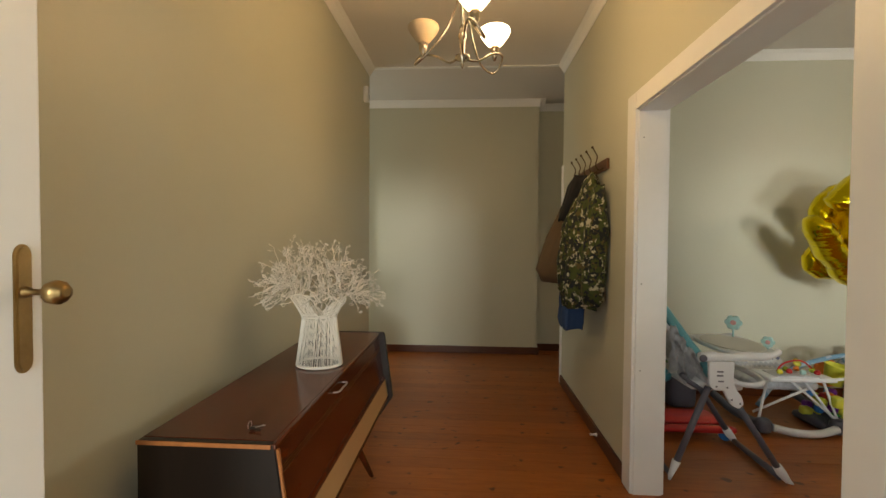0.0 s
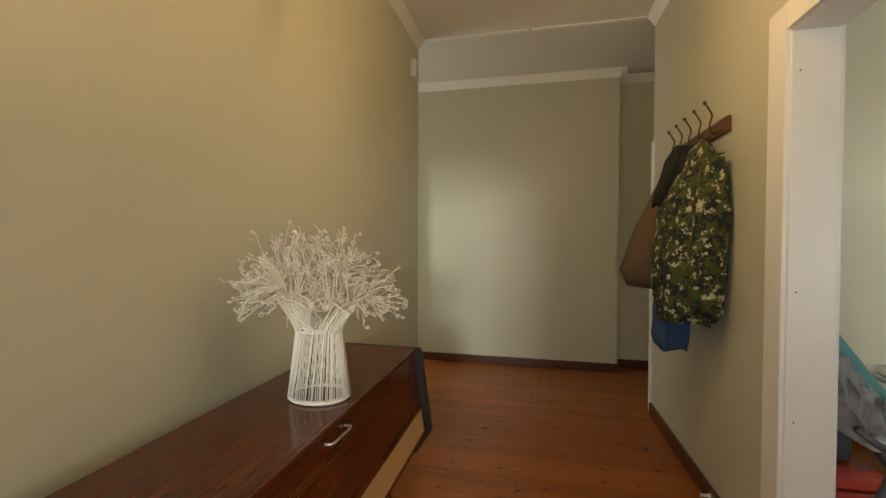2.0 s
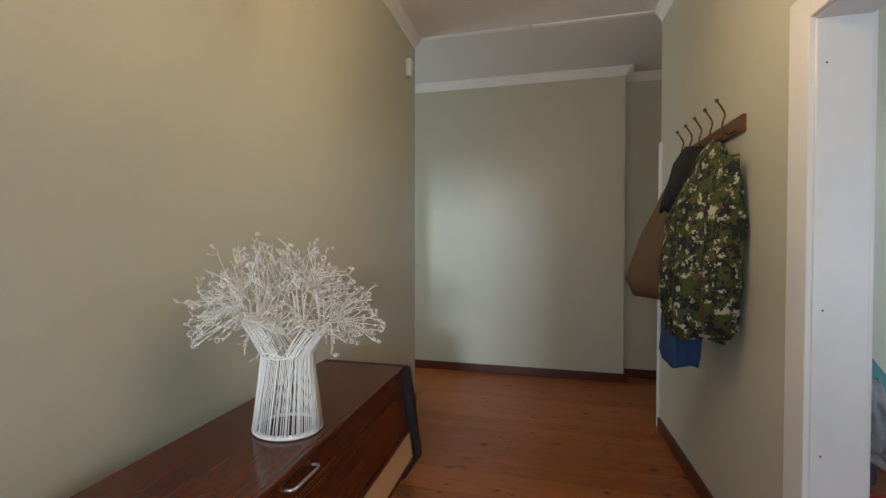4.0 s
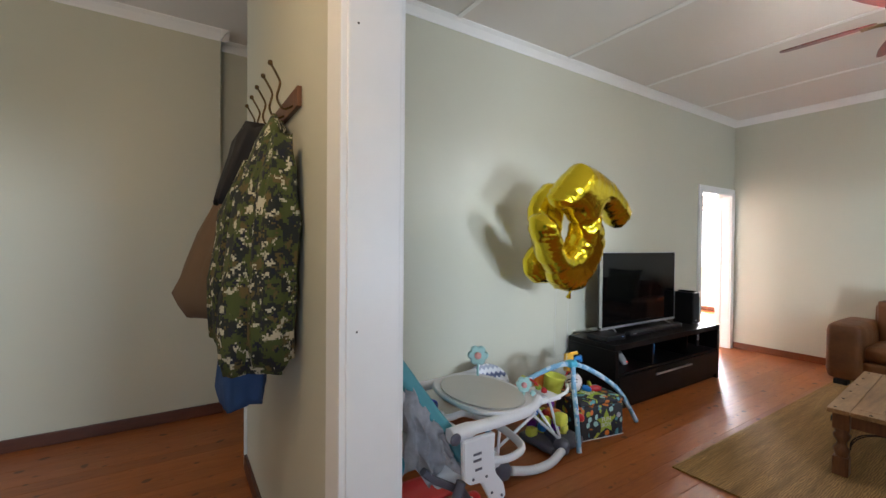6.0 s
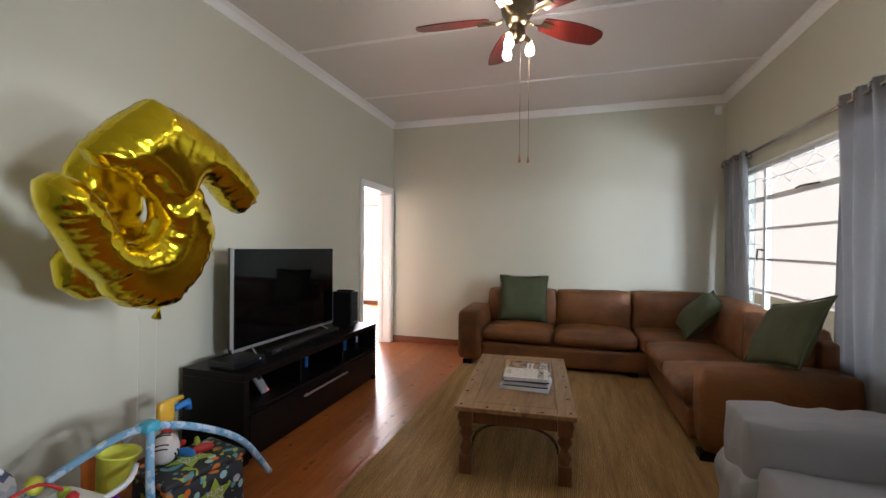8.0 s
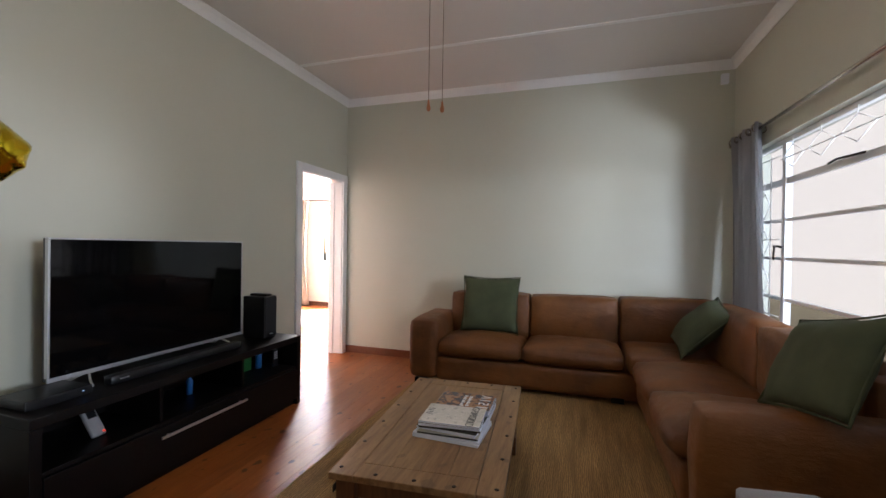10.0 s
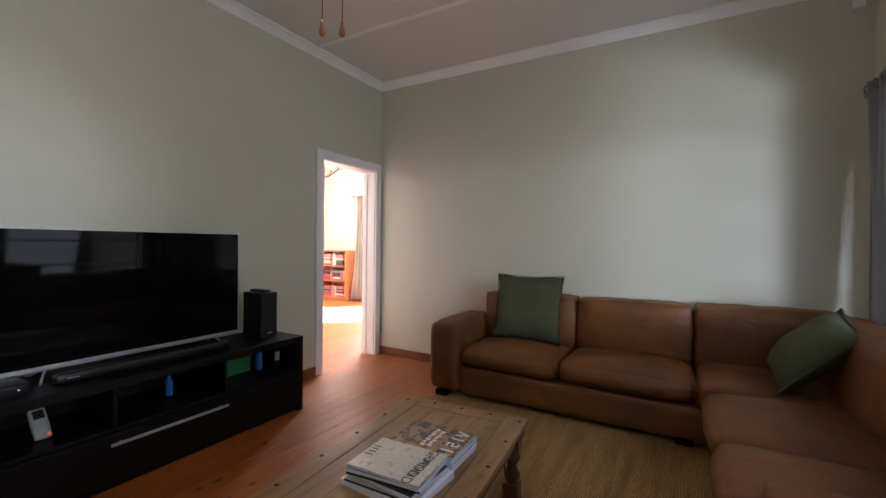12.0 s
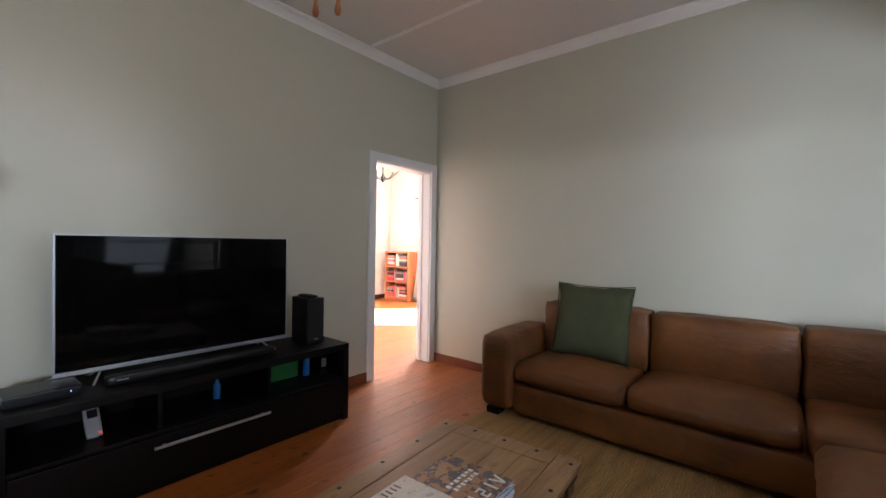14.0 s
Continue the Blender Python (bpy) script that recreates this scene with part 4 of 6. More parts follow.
# ---- living room ----
def sofa():
    root = thing("corner_sofa", (6.5, 1.0, 0), "large tan leather corner sofa, worn and creased, on the jute rug", "corner sofa")

    def s(name, lo, hi, r=0.05, puff=(0, 0, 0), n=10, wrinkle=0.006, m=None, mat=LEATHER):
        bm = soft(lo, hi, r, puff, n, m=m, wrinkle=wrinkle)
        bm.transform(Matrix.Translation((-6.5, -1.0, 0)))
        part(name, bm, mat, root)

    s("base", (6.145, -0.05, 0.045), (6.86, 2.36, 0.262), 0.03, (0, 0, 0))
    s("base", (4.7, -0.1, 0.06), (6.17, 0.665, 0.262), 0.02, (0, 0, 0))
    s("arm", (6.1, 2.35, 0.06), (6.88, 2.62, 0.6), 0.055, (0.008, 0.016, 0.014), 14)
    s("arm", (4.48, -0.16, 0.06), (4.7, 0.64, 0.595), 0.05, (0.012, 0.014, 0.014), 14)
    s("back_frame", (6.76, -0.05, 0.1), (6.89, 2.4, 0.76), 0.04)
    s("back_frame", (4.65, -0.13, 0.1), (6.8, -0.02, 0.76), 0.04)
    s("back_cushion", (6.63, 1.565, 0.38), (6.89, 2.36, 0.812), 0.045, (0.025, 0, 0.006), 14, 0.009)
    s("back_cushion", (6.63, 0.757, 0.38), (6.89, 1.56, 0.812), 0.045, (0.025, 0, 0.006), 14, 0.009)
    s("back_cushion", (6.63, -0.1, 0.38), (6.89, 0.745, 0.825), 0.045, (0.025, 0, 0.008), 14, 0.009)
    s("back_cushion", (5.5, -0.125, 0.38), (6.62, 0.1, 0.835), 0.05, (0, 0.025, 0.01), 14, 0.009)
    s("back_cushion", (4.72, -0.125, 0.38), (5.495, 0.1, 0.83), 0.05, (0, 0.025, 0.01), 14, 0.009)
    s("seat_cushion", (6.12, 1.585, 0.268), (6.7, 2.355, 0.425), 0.07, (0.02, 0, 0.038), 14, 0.009)
    s("seat_cushion", (6.12, 0.745, 0.268), (6.7, 1.58, 0.425), 0.07, (0.02, 0, 0.038), 14, 0.009)
    s("seat_cushion", (6.06, -0.02, 0.268), (6.7, 0.735, 0.44), 0.045, (0, 0, 0.016), 14, 0.009)
    s("seat_cushion", (5.37, 0.0, 0.268), (6.055, 0.71, 0.425), 0.07, (0, 0.02, 0.04), 14, 0.009)
    s("seat_cushion", (4.7, 0.0, 0.268), (5.365, 0.71, 0.425), 0.07, (0, 0.02, 0.04), 14, 0.009)
    for x in (1.575, 0.75):
        seam = tube([(6.115 - 6.5, x - 1.0, 0.43), (6.118 - 6.5, x - 1.0, 0.3)], 0.004, 6)
        part("seam", seam, LEATHER, root)
    for x, y in ((6.15, 2.5), (6.8, 2.5), (6.2, 0.8), (4.55, 0.6), (4.55, 0.05), (6.8, 0.1)):
        part("foot", box((x - 6.55, y - 1.05, 0.014), (x - 6.45, y - 0.95, 0.062), edge=0.006), BLACK_WOOD, root)


def pillow(place, size, tilt, label):
    w, h, d = size
    root = thing("cushion", place, label, "cushion", "green cushions")
    root.matrix_world = pose(*place) @ pose(0, 0, 0, *tilt)
    bm, n = bmesh.new(), 16
    sides = []
    for face in (-1, 1):
        grid = []
        for i in range(n + 1):
            row = []
            for j in range(n + 1):
                u, v = -1 + 2 * i / n, -1 + 2 * j / n
                pull = 1 - 0.09 * (1 - u * u) * abs(v) ** 2, 1 - 0.09 * (1 - v * v) * abs(u) ** 2
                x, z = u * w / 2 * (1 - 0.07 * (1 - v * v) * abs(u) ** 3), v * h / 2 * (1 - 0.07 * (1 - u * u) * abs(v) ** 3)
                t = d / 2 * ((1 - u ** 4) * (1 - v ** 4)) ** 0.8
                p = Vector((x, face * t, z))
                p += noise.noise_vector(p * 7 + Vector(place)) * 0.011 + noise.noise_vector(p * 18 + Vector(place)) * 0.004
                row.append(bm.verts.new(p))
            grid.append(row)
        sides.append(grid)
        for i in range(n):
            for j in range(n):
                q = [grid[i][j], grid[i + 1][j], grid[i + 1][j + 1], grid[i][j + 1]]
                bm.faces.new(q if face < 0 else q[::-1]).smooth = True
    bmesh.ops.remove_doubles(bm, verts=bm.verts, dist=0.012)
    part("cover", smooth(bm), GREEN_CLOTH, root)
    edge = []
    for k in range(64):
        q = k / 16
        side, f = int(q), (q - int(q)) * 2 - 1
        u, v = ((f, -1), (1, f), (-f, 1), (-1, -f))[side]
        edge.append(Vector((u * (w / 2 + 0.006) * (1 - 0.07 * (1 - v * v)), 0, v * (h / 2 + 0.006) * (1 - 0.07 * (1 - u * u)))))
    part("piping", tube(edge, 0.007, 6, closed=True, flat=0.5), GREEN_CLOTH, root)


def armchair():
    root = thing("armchair", (3.3, 0.3, 0), "armchair draped with a pale grey textured throw beside the sofa", "armchair")

    def s(name, lo, hi, r, puff=(0, 0, 0), w=0.012):
        bm = soft(lo, hi, r, puff, 14, wrinkle=w)
        bm.transform(Matrix.Translation((-3.3, -0.3, 0)))
        part(name, bm, GREY_THROW, root)

    s("arm", (3.64, -0.15, 0.02), (3.93, 0.71, 0.6), 0.045, (0.01, 0.015, 0.008), 0.022)
    s("throw_skirt", (3.6, 0.3, 0.015), (3.95, 0.735, 0.36), 0.03, (0.02, 0.01, 0), 0.035)
    s("arm", (2.66, -0.15, 0.02), (2.9, 0.6, 0.6), 0.07, (0.02, 0.02, 0.015))
    s("seat", (2.88, 0.0, 0.03), (3.66, 0.68, 0.42), 0.05, (0, 0.02, 0.02), 0.025)
    s("backrest", (2.8, -0.18, 0.1), (3.7, 0.03, 0.8), 0.08, (0, 0.02, 0.02))


def coffee_table():
    root = thing("coffee_table", (4.515, 1.752, 0.013), "low reclaimed wood coffee table with turned legs, on jute rug", "coffee table", turn=4)
    w, d, t = 0.6, 0.334, 0.392
    part("frame_board", box((-w, d - 0.1, t - 0.026), (w, d, t), edge=0.004), TABLE_WOOD, root)
    part("frame_board", box((-w, -d, t - 0.026), (w, -d + 0.1, t), edge=0.004), TABLE_WOOD, root)
    for x0 in (-w, w - 0.1):
        part("frame_board", box((x0, -d + 0.101, t - 0.026), (x0 + 0.1, d - 0.101, t), edge=0.004), TABLE_WOOD, root)
    k = 4
    for i in range(k):
        y0 = -d + 0.102 + i * (2 * d - 0.204) / k
        part("board", box((-w + 0.102, y0 + 0.0008, t - 0.024), (w - 0.102, y0 + (2 * d - 0.204) / k - 0.0008, t - 0.0008), edge=0.0012), TABLE_WOOD, root)
    for y in (-d + 0.035, d - 0.055):
        part("apron", box((-w + 0.1, y, t - 0.105), (w - 0.1, y + 0.02, t - 0.027), edge=0.002), TABLE_LEG, root)
    for x in (-w + 0.045, w - 0.065):
        part("apron", box((x, -d + 0.1, t - 0.105), (x + 0.02, d - 0.1, t - 0.027), edge=0.002), TABLE_LEG, root)
    legs = [(0.033, 0.0), (0.035, 0.02), (0.035, 0.1), (0.028, 0.112), (0.036, 0.13), (0.039, 0.15), (0.025, 0.172), (0.021, 0.19), (0.036, 0.215), (0.041, 0.235), (0.03, 0.25), (0.036, 0.262), (0.026, 0.275)]
    for sx in (-1, 1):
        for sy in (-1, 1):
            cx, cy = sx * (w - 0.06), sy * (d - 0.06)
            leg = lathe(legs[2:], 20, m=Matrix.Translation((cx, cy, 0)))
            box((cx - 0.036, cy - 0.036, 0), (cx + 0.036, cy + 0.036, 0.108), leg, 0.004)
            box((cx - 0.038, cy - 0.038, 0.272), (cx + 0.038, cy + 0.038, t - 0.027), leg, 0.003)
            part("leg", leg, TABLE_LEG, root)
            for ax in (0, 1):
                for off in (0.0, 0.022):
                    pts = []
                    for i in range(9):
                        u = math.pi / 2 * i / 8
                        a, b = 0.16 - off, 0.13 - off
                        q, z = a * (1 - math.sin(u)), t - 0.108 - b * (1 - math.cos(u))
                        pts.append((cx - sx * (0.036 + q), cy, z) if ax else (cx, cy - sy * (0.036 + q), z))
                    part("brace", tube(pts, 0.0035, 5), IRON, root)
            strap = box((cx - 0.06 if sx < 0 else cx - 0.06, cy + sy * 0.039 - 0.002, t - 0.075), (cx + 0.06, cy + sy * 0.039 + 0.002, t - 0.045), edge=0.001)
            part("strap", strap, IRON, root)
    for i in range(6):
        for sy in (-1, 1):
            x = -w + 0.05 + i * (2 * w - 0.1) / 5
            part("stud", lathe([(0.009, 0), (0.008, 0.0015), (0.004, 0.003)], 10, m=Matrix.Translation((x, sy * (d - 0.03), t))), IRON, root)
    for i in range(1, 4):
        for sx in (-1, 1):
            part("stud", lathe([(0.009, 0), (0.008, 0.0015), (0.004, 0.003)], 10, m=Matrix.Translation((sx * (w - 0.03), -d + 0.03 + i * (2 * d - 0.06) / 4, t))), IRON, root)


def magazines():
    rng = random.Random(3)
    base = 0.013 + 0.3925
    z = base
    for i in range(8):
        t = (0.012, 0.009, 0.008, 0.011, 0.008, 0.009, 0.01, 0.009)[i]
        big = i < 2
        a = rng.uniform(-6, 6) if i < 7 else 3
        mag = thing("magazine", (4.41 if not big else 4.43, 1.69, z), "glossy magazine in the pile on the coffee table", "magazine", "magazines on the coffee table")
        mag.matrix_world = pose(4.395 + rng.uniform(-0.01, 0.01), 1.69, z, 0, 0, a)
        w, h = (0.125, 0.155) if big else (0.108, 0.14)
        part("page_block", box((-w, -h, 0.0006), (w - 0.001, h, t - 0.0008)), PAPER, mag)
        part("cover", box((-w, -h - 0.001, t - 0.0008), (w, h + 0.001, t - 0.0002)), (PAPER, PAPER, COVER_PALE, PAPER, INK, PAPER, INK, COVER_PALE)[i], mag)
        part("spine", box((-w - 0.001, -h, 0.0004), (-w, h, t - 0.0002)), (PAPER, PAPER, INK)[i % 3], mag)
        if i == 7:
            for word, x in (("GRAND", 0.02), ("MOND", -0.035)):
                lettering("title", word, 0.052, pose(x, -h + 0.05, t, 0, 0, 180), INK, mag, 0.0003).name = "title"
            bm = bmesh.new()
            for q in range(4):
                box((-0.02 + 0.02 * q, 0.1, t), (-0.014 + 0.02 * q, 0.13, t + 0.0004), bm)
            part("small_print", bm, INK, mag)
        z += t
    z = base
    for i in range(6):
        t = (0.011, 0.01, 0.01, 0.011, 0.009, 0.009)[i]
        mag = thing("magazine", (4.63, 1.7, z), "glossy magazine in the pile on the coffee table", "magazine", "magazines on the coffee table")
        mag.matrix_world = pose(4.635 + rng.uniform(-0.004, 0.006), 1.69, z, 0, 0, rng.uniform(-3, 3) if i < 5 else 2)
        w, h = 0.108, 0.14
        part("page_block", box((-w, -h, 0.0006), (w - 0.001, h, t - 0.0008)), PAPER, mag)
        part("cover", box((-w, -h - 0.001, t - 0.0008), (w, h + 0.001, t - 0.0002)), (PAPER, PAPER, INK, PAPER, COVER_BLUE, COVER_BROWN)[i], mag)
        if i == 5:
            bm = bmesh.new()
            for q in range(4):
                x = 0.075 - q * 0.048
                if q == 0:
                    for a in (-18, 18):
                        b2 = box((-0.005, -0.028, 0), (0.005, 0.028, 0.0004))
                        b2.transform(pose(x - (0.009 if a > 0 else -0.009), -h + 0.042, t, 0, 0, a))
                        me = bpy.data.meshes.new("bar")
                        b2.to_mesh(me)
                        b2.free()
                        bm.from_mesh(me)
                        bpy.data.meshes.remove(me)
                elif q == 2:
                    for dy in (-0.026, -0.004, 0.018):
                        box((x - 0.014, -h + 0.042 + dy, t), (x + 0.014, -h + 0.05 + dy, t + 0.0004), bm)
                    box((x + 0.006, -h + 0.046, t), (x + 0.014, -h + 0.068, t + 0.0004), bm)
                    box((x - 0.014, -h + 0.022, t), (x - 0.006, -h + 0.046, t + 0.0004), bm)
                else:
                    box((x - 0.005, -h + 0.014, t), (x + 0.005, -h + 0.07, t + 0.0004), bm)
            part("masthead", bm, WHITE_INK, mag, "bold white masthead")
            bm = bmesh.new()
            for q in range(7):
                box((-0.075 + 0.022 * q, 0.0 + 0.006 * (q % 2), t), (-0.06 + 0.022 * q, 0.018, t + 0.0004), bm)
                box((-0.07 + 0.02 * q, -0.028 + 0.005 * (q % 2), t), (-0.056 + 0.02 * q, -0.01, t + 0.0004), bm)
            part("small_print", bm, WHITE_INK, mag)
        z += t


def tv_stand():
    x0, x1, y0, y1, top = 3.61, 5.36, 3.252, 3.72, 0.545
    cx, cy = (x0 + x1) / 2, (y0 + y1) / 2
    root = thing("tv_stand", (cx, cy, 0), "low black-brown television cabinet with open shelf and long drawer", "tv stand")
    b = lambda lo, hi, e=0.003: box((lo[0] - cx, lo[1] - cy, lo[2]), (hi[0] - cx, hi[1] - cy, hi[2]), edge=e)
    part("top", b((x0, y0, top - 0.045), (x1, y1, top)), BLACK_WOOD, root)
    part("side_panel", b((x0, y0, 0), (x0 + 0.045, y1, top - 0.046)), BLACK_WOOD, root)
    part("side_panel", b((x1 - 0.045, y0, 0), (x1, y1, top - 0.046)), BLACK_WOOD, root)
    part("shelf", b((x0 + 0.046, y0 + 0.01, 0.285), (x1 - 0.046, y1 - 0.02, 0.305)), BLACK_WOOD, root)
    part("back_panel", b((x0 + 0.046, y1 - 0.018, 0.03), (x1 - 0.046, y1 - 0.004, 0.498)), BLACK_WOOD, root)
    for x in (4.2, 4.78):
        part("divider", b((x - 0.01, y0 + 0.03, 0.306), (x + 0.01, y1 - 0.02, 0.498)), BLACK_WOOD, root)
    part("plinth", b((x0 + 0.046, y0 + 0.03, 0), (x1 - 0.046, y0 + 0.05, 0.05)), BLACK_WOOD, root)
    drawer = part("drawer", b((x0 + 0.048, y0 - 0.004, 0.05), (x1 - 0.048, y0 + 0.016, 0.283)), BLACK_WOOD, root)
    hb = b((4.16, y0 - 0.032, 0.228), (4.76, y0 - 0.022, 0.243), 0.002)
    for x in (4.2, 4.71):
        box((x - cx, y0 - cy - 0.0225, 0.231), (x + 0.012 - cx, y0 - cy - 0.004, 0.24), hb)
    part("handle", hb, SILVER, drawer, "long brushed metal handle")

    tv = thing("television", (4.437, 3.56, top), "large black television with thin silver frame, switched off", "television")
    w, z0, z1 = 0.604, 0.05, 0.745
    body = box((-w, -0.01, z0), (w, 0.03, z1), edge=0.004)
    box((-w * 0.6, 0.028, z0 + 0.03), (w * 0.6, 0.06, z0 + 0.42), body, 0.01)
    part("body", body, BLACK_PLASTIC, tv)
    part("screen", box((-w + 0.008, -0.0135, z0 + 0.02), (w - 0.008, -0.0105, z1 - 0.008)), SCREEN, tv, "dark glossy screen")
    fr = bmesh.new()
    box((-w - 0.003, -0.016, z0 - 0.002), (w + 0.003, -0.006, z0 + 0.018), fr, 0.001)
    box((-w - 0.003, -0.015, z1 - 0.006), (w + 0.003, 0.01, z1 + 0.002), fr, 0.001)
    box((-w - 0.003, -0.015, z0 + 0.019), (-w + 0.006, 0.01, z1 - 0.007), fr, 0.001)
    box((w - 0.006, -0.015, z0 + 0.019), (w + 0.003, 0.01, z1 - 0.007), fr, 0.001)
    part("frame", fr, SILVER, tv, "thin silver frame")
    for sx in (-1, 1):
        leg = tube([(sx * 0.42, 0.0, z0 + 0.004), (sx * 0.45, -0.06, 0.02), (sx * 0.47, -0.11, 0.007)], 0.006, 8)
        tube([(sx * 0.42, 0.01, z0 + 0.004), (sx * 0.45, 0.08, 0.012), (sx * 0.46, 0.12, 0.007)], 0.006, 8, leg)
        part("leg", leg, SILVER, tv, "slim silver foot")
    bar = thing("soundbar", (4.43, 3.4, top), "long slim black soundbar in front of the television", "soundbar")
    part("body", soft((-0.43, -0.032, 0.002), (0.43, 0.032, 0.05), 0.012, n=6), BLACK_PLASTIC, bar)
    mark = bmesh.new()
    for i in range(7):
        box((-0.39 + i * 0.007, -0.0335, 0.026), (-0.385 + i * 0.007, -0.0322, 0.031), mark)
    part("badge", mark, SILVER, bar)
    spk = thing("subwoofer", (5.18, 3.5, top), "black box speaker standing on the cabinet beside the television", "speaker")
    part("body", box((-0.068, -0.1, 0.008), (0.068, 0.1, 0.325), edge=0.006), BLACK_PLASTIC, spk)
    part("grille", box((-0.062, -0.106, 0.02), (0.062, -0.1005, 0.318), edge=0.003), BLACK_CLOTH, spk)
    part("badge", box((-0.018, -0.1085, 0.034), (0.018, -0.1062, 0.04)), SILVER, spk)
    part("feet", box((-0.06, -0.09, 0.0), (0.06, 0.09, 0.0078)), BLACK_PLASTIC, spk)
    dev = thing("remote_control", (5.165, 3.48, top + 0.326), "black remote control lying on the speaker", "remote control")
    part("body", soft((-0.03, -0.08, 0.001), (0.03, 0.08, 0.02), 0.007, n=5), BLACK_PLASTIC, dev)
    dec = thing("decoder", (3.78, 3.46, top), "flat black decoder box with tiny blue light", "decoder")
    part("body", box((-0.13, -0.1, 0.004), (0.13, 0.1, 0.045), edge=0.008), BLACK_PLASTIC, dec)
    part("light", lathe([(0.003, 0), (0.002, 0.002)], 8, m=pose(0.09, -0.1, 0.025, 90)), glow("blue_indicator", (0.3, 0.5, 1.0), 4), dec)
    part("feet", box((-0.12, -0.09, 0), (0.12, 0.09, 0.0038)), BLACK_PLASTIC, dec)
    ph = thing("phone", (3.93, 3.37, 0.306), "white cordless phone propped up on the open shelf, greyed for shade", "phone")
    ph.matrix_world = pose(3.96, 3.45, 0.36, 52, 0, 2)
    part("body", soft((-0.033, -0.075, 0.0), (0.033, 0.075, 0.03), 0.012, n=6), PHONE_SHADED, ph)
    part("display", box((-0.02, 0.02, 0.03), (0.02, 0.06, 0.032)), BLACK_PLASTIC, ph)
    part("light", lathe([(0.006, 0.029), (0.005, 0.032)], 10, m=Matrix.Translation((0.02, -0.06, 0))), glow("red_indicator", (1, 0.05, 0.02), 2), ph)
    bx = thing("green_box", (5.02, 3.55, 0.306), "green cardboard box on the open shelf", "box")
    part("carton", box((-0.13, -0.03, 0), (0.1, 0.03, 0.11), edge=0.002), plain("green_card", (0.02, 0.17, 0.035), 0.5), bx)
    bl = thing("blue_tin", (5.17, 3.5, 0.306), "small blue tin on the open shelf", "tin")
    part("can", lathe([(0.025, 0), (0.025, 0.12), (0.02, 0.125)], 16), BLUE, bl)
    rm = thing("remote_control", (5.26, 3.42, 0.306), "pale keypad remote standing on the shelf", "remote control")
    part("body", box((-0.025, -0.008, 0), (0.025, 0.008, 0.13), edge=0.003), BLACK_PLASTIC, rm)
    keysbm = bmesh.new()
    for i in range(3):
        for j in range(4):
            box((-0.018 + i * 0.013, -0.0105, 0.06 + j * 0.015), (-0.009 + i * 0.013, -0.0082, 0.07 + j * 0.015), keysbm)
    part("keypad", keysbm, WHITE_PLASTIC, rm)
    tb = thing("toy_bottle", (4.56, 3.5, 0.306), "small blue bottle on the open shelf", "bottle")
    part("body", lathe([(0.02, 0), (0.022, 0.08), (0.01, 0.1), (0.01, 0.12)], 14), BLUE, tb)
    part("cap", lathe([(0.012, 0.12), (0.012, 0.14)], 12), RED, tb)


def curtain(name, x0, x1, label, lean=0.0, seed=2):
    root = thing(name, ((x0 + x1) / 2, -0.16, 0.02), label, "curtain")
    cx = (x0 + x1) / 2
    bm = bmesh.new()
    n, m = 90, 26
    folds = max(3, round((x1 - x0) / 0.13))
    rows = []
    for j in range(m + 1):
        v = j / m
        row = []
        for i in range(n + 1):
            u = i / n
            amp = 0.034 * (1 - 0.55 * v)
            gather = 1 - 0.16 * v + 0.08 * v * v
            x = (u - 0.5) * (x1 - x0) * gather + lean * v + 0.014 * math.sin(9 * u + 4 * v + seed)
            y = amp * math.sin(u * folds * 2 * math.pi + 0.6 * math.sin(3 * v + seed)) + 0.01 * math.sin(17 * u + 5 * v)
            row.append(bm.verts.new((x, y, 2.225 * (1 - v) + 0.0)))
        rows.append(row)
    for a, b in zip(rows, rows[1:]):
        for i in range(n):
            bm.faces.new((a[i], a[i + 1], b[i + 1], b[i])).smooth = True
    bmesh.ops.solidify(bm, geom=bm.faces[:], thickness=0.004)
    part("cloth", smooth(bm), GREY_CURTAIN, root)
    for k in range(folds * 2):
        u = (k + 0.5) / (folds * 2)
        ring = [(0.026 * math.cos(a), 0, 0.026 * math.sin(a)) for a in [2 * math.pi * q / 16 for q in range(16)]]
        bmr = tube(ring, 0.005, 6, closed=True)
        bmr.transform(pose((u - 0.5) * (x1 - x0), 0.036 * math.sin(u * folds * 2 * math.pi), 2.178, 0, 0, 55 if k % 2 else -55))
        part("eyelet", bmr, STEEL, root)


def curtain_rod():
    root = thing("curtain_rod", (5.35, -0.16, 2.198), "slim grey metal curtain rod above the window", "curtain rod")
    part("rod", tube([(-1.5, 0, 0), (1.42, 0, 0)], 0.0125, 12), STEEL, root)
    for x in (-1.5, 1.42):
        part("finial", lathe([(0.013, 0), (0.018, 0.01), (0.018, 0.03), (0.01, 0.04)], 14, m=pose(x, 0, 0, 0, 90 if x > 0 else -90, 0)), STEEL, root)
    for x in (-1.1, 1.38):
        br = box((x - 0.008, -0.059, -0.03), (x + 0.008, -0.054, 0.03))
        box((x - 0.006, -0.054, -0.02), (x + 0.006, -0.012, -0.01), br)
        part("bracket", br, STEEL, root)


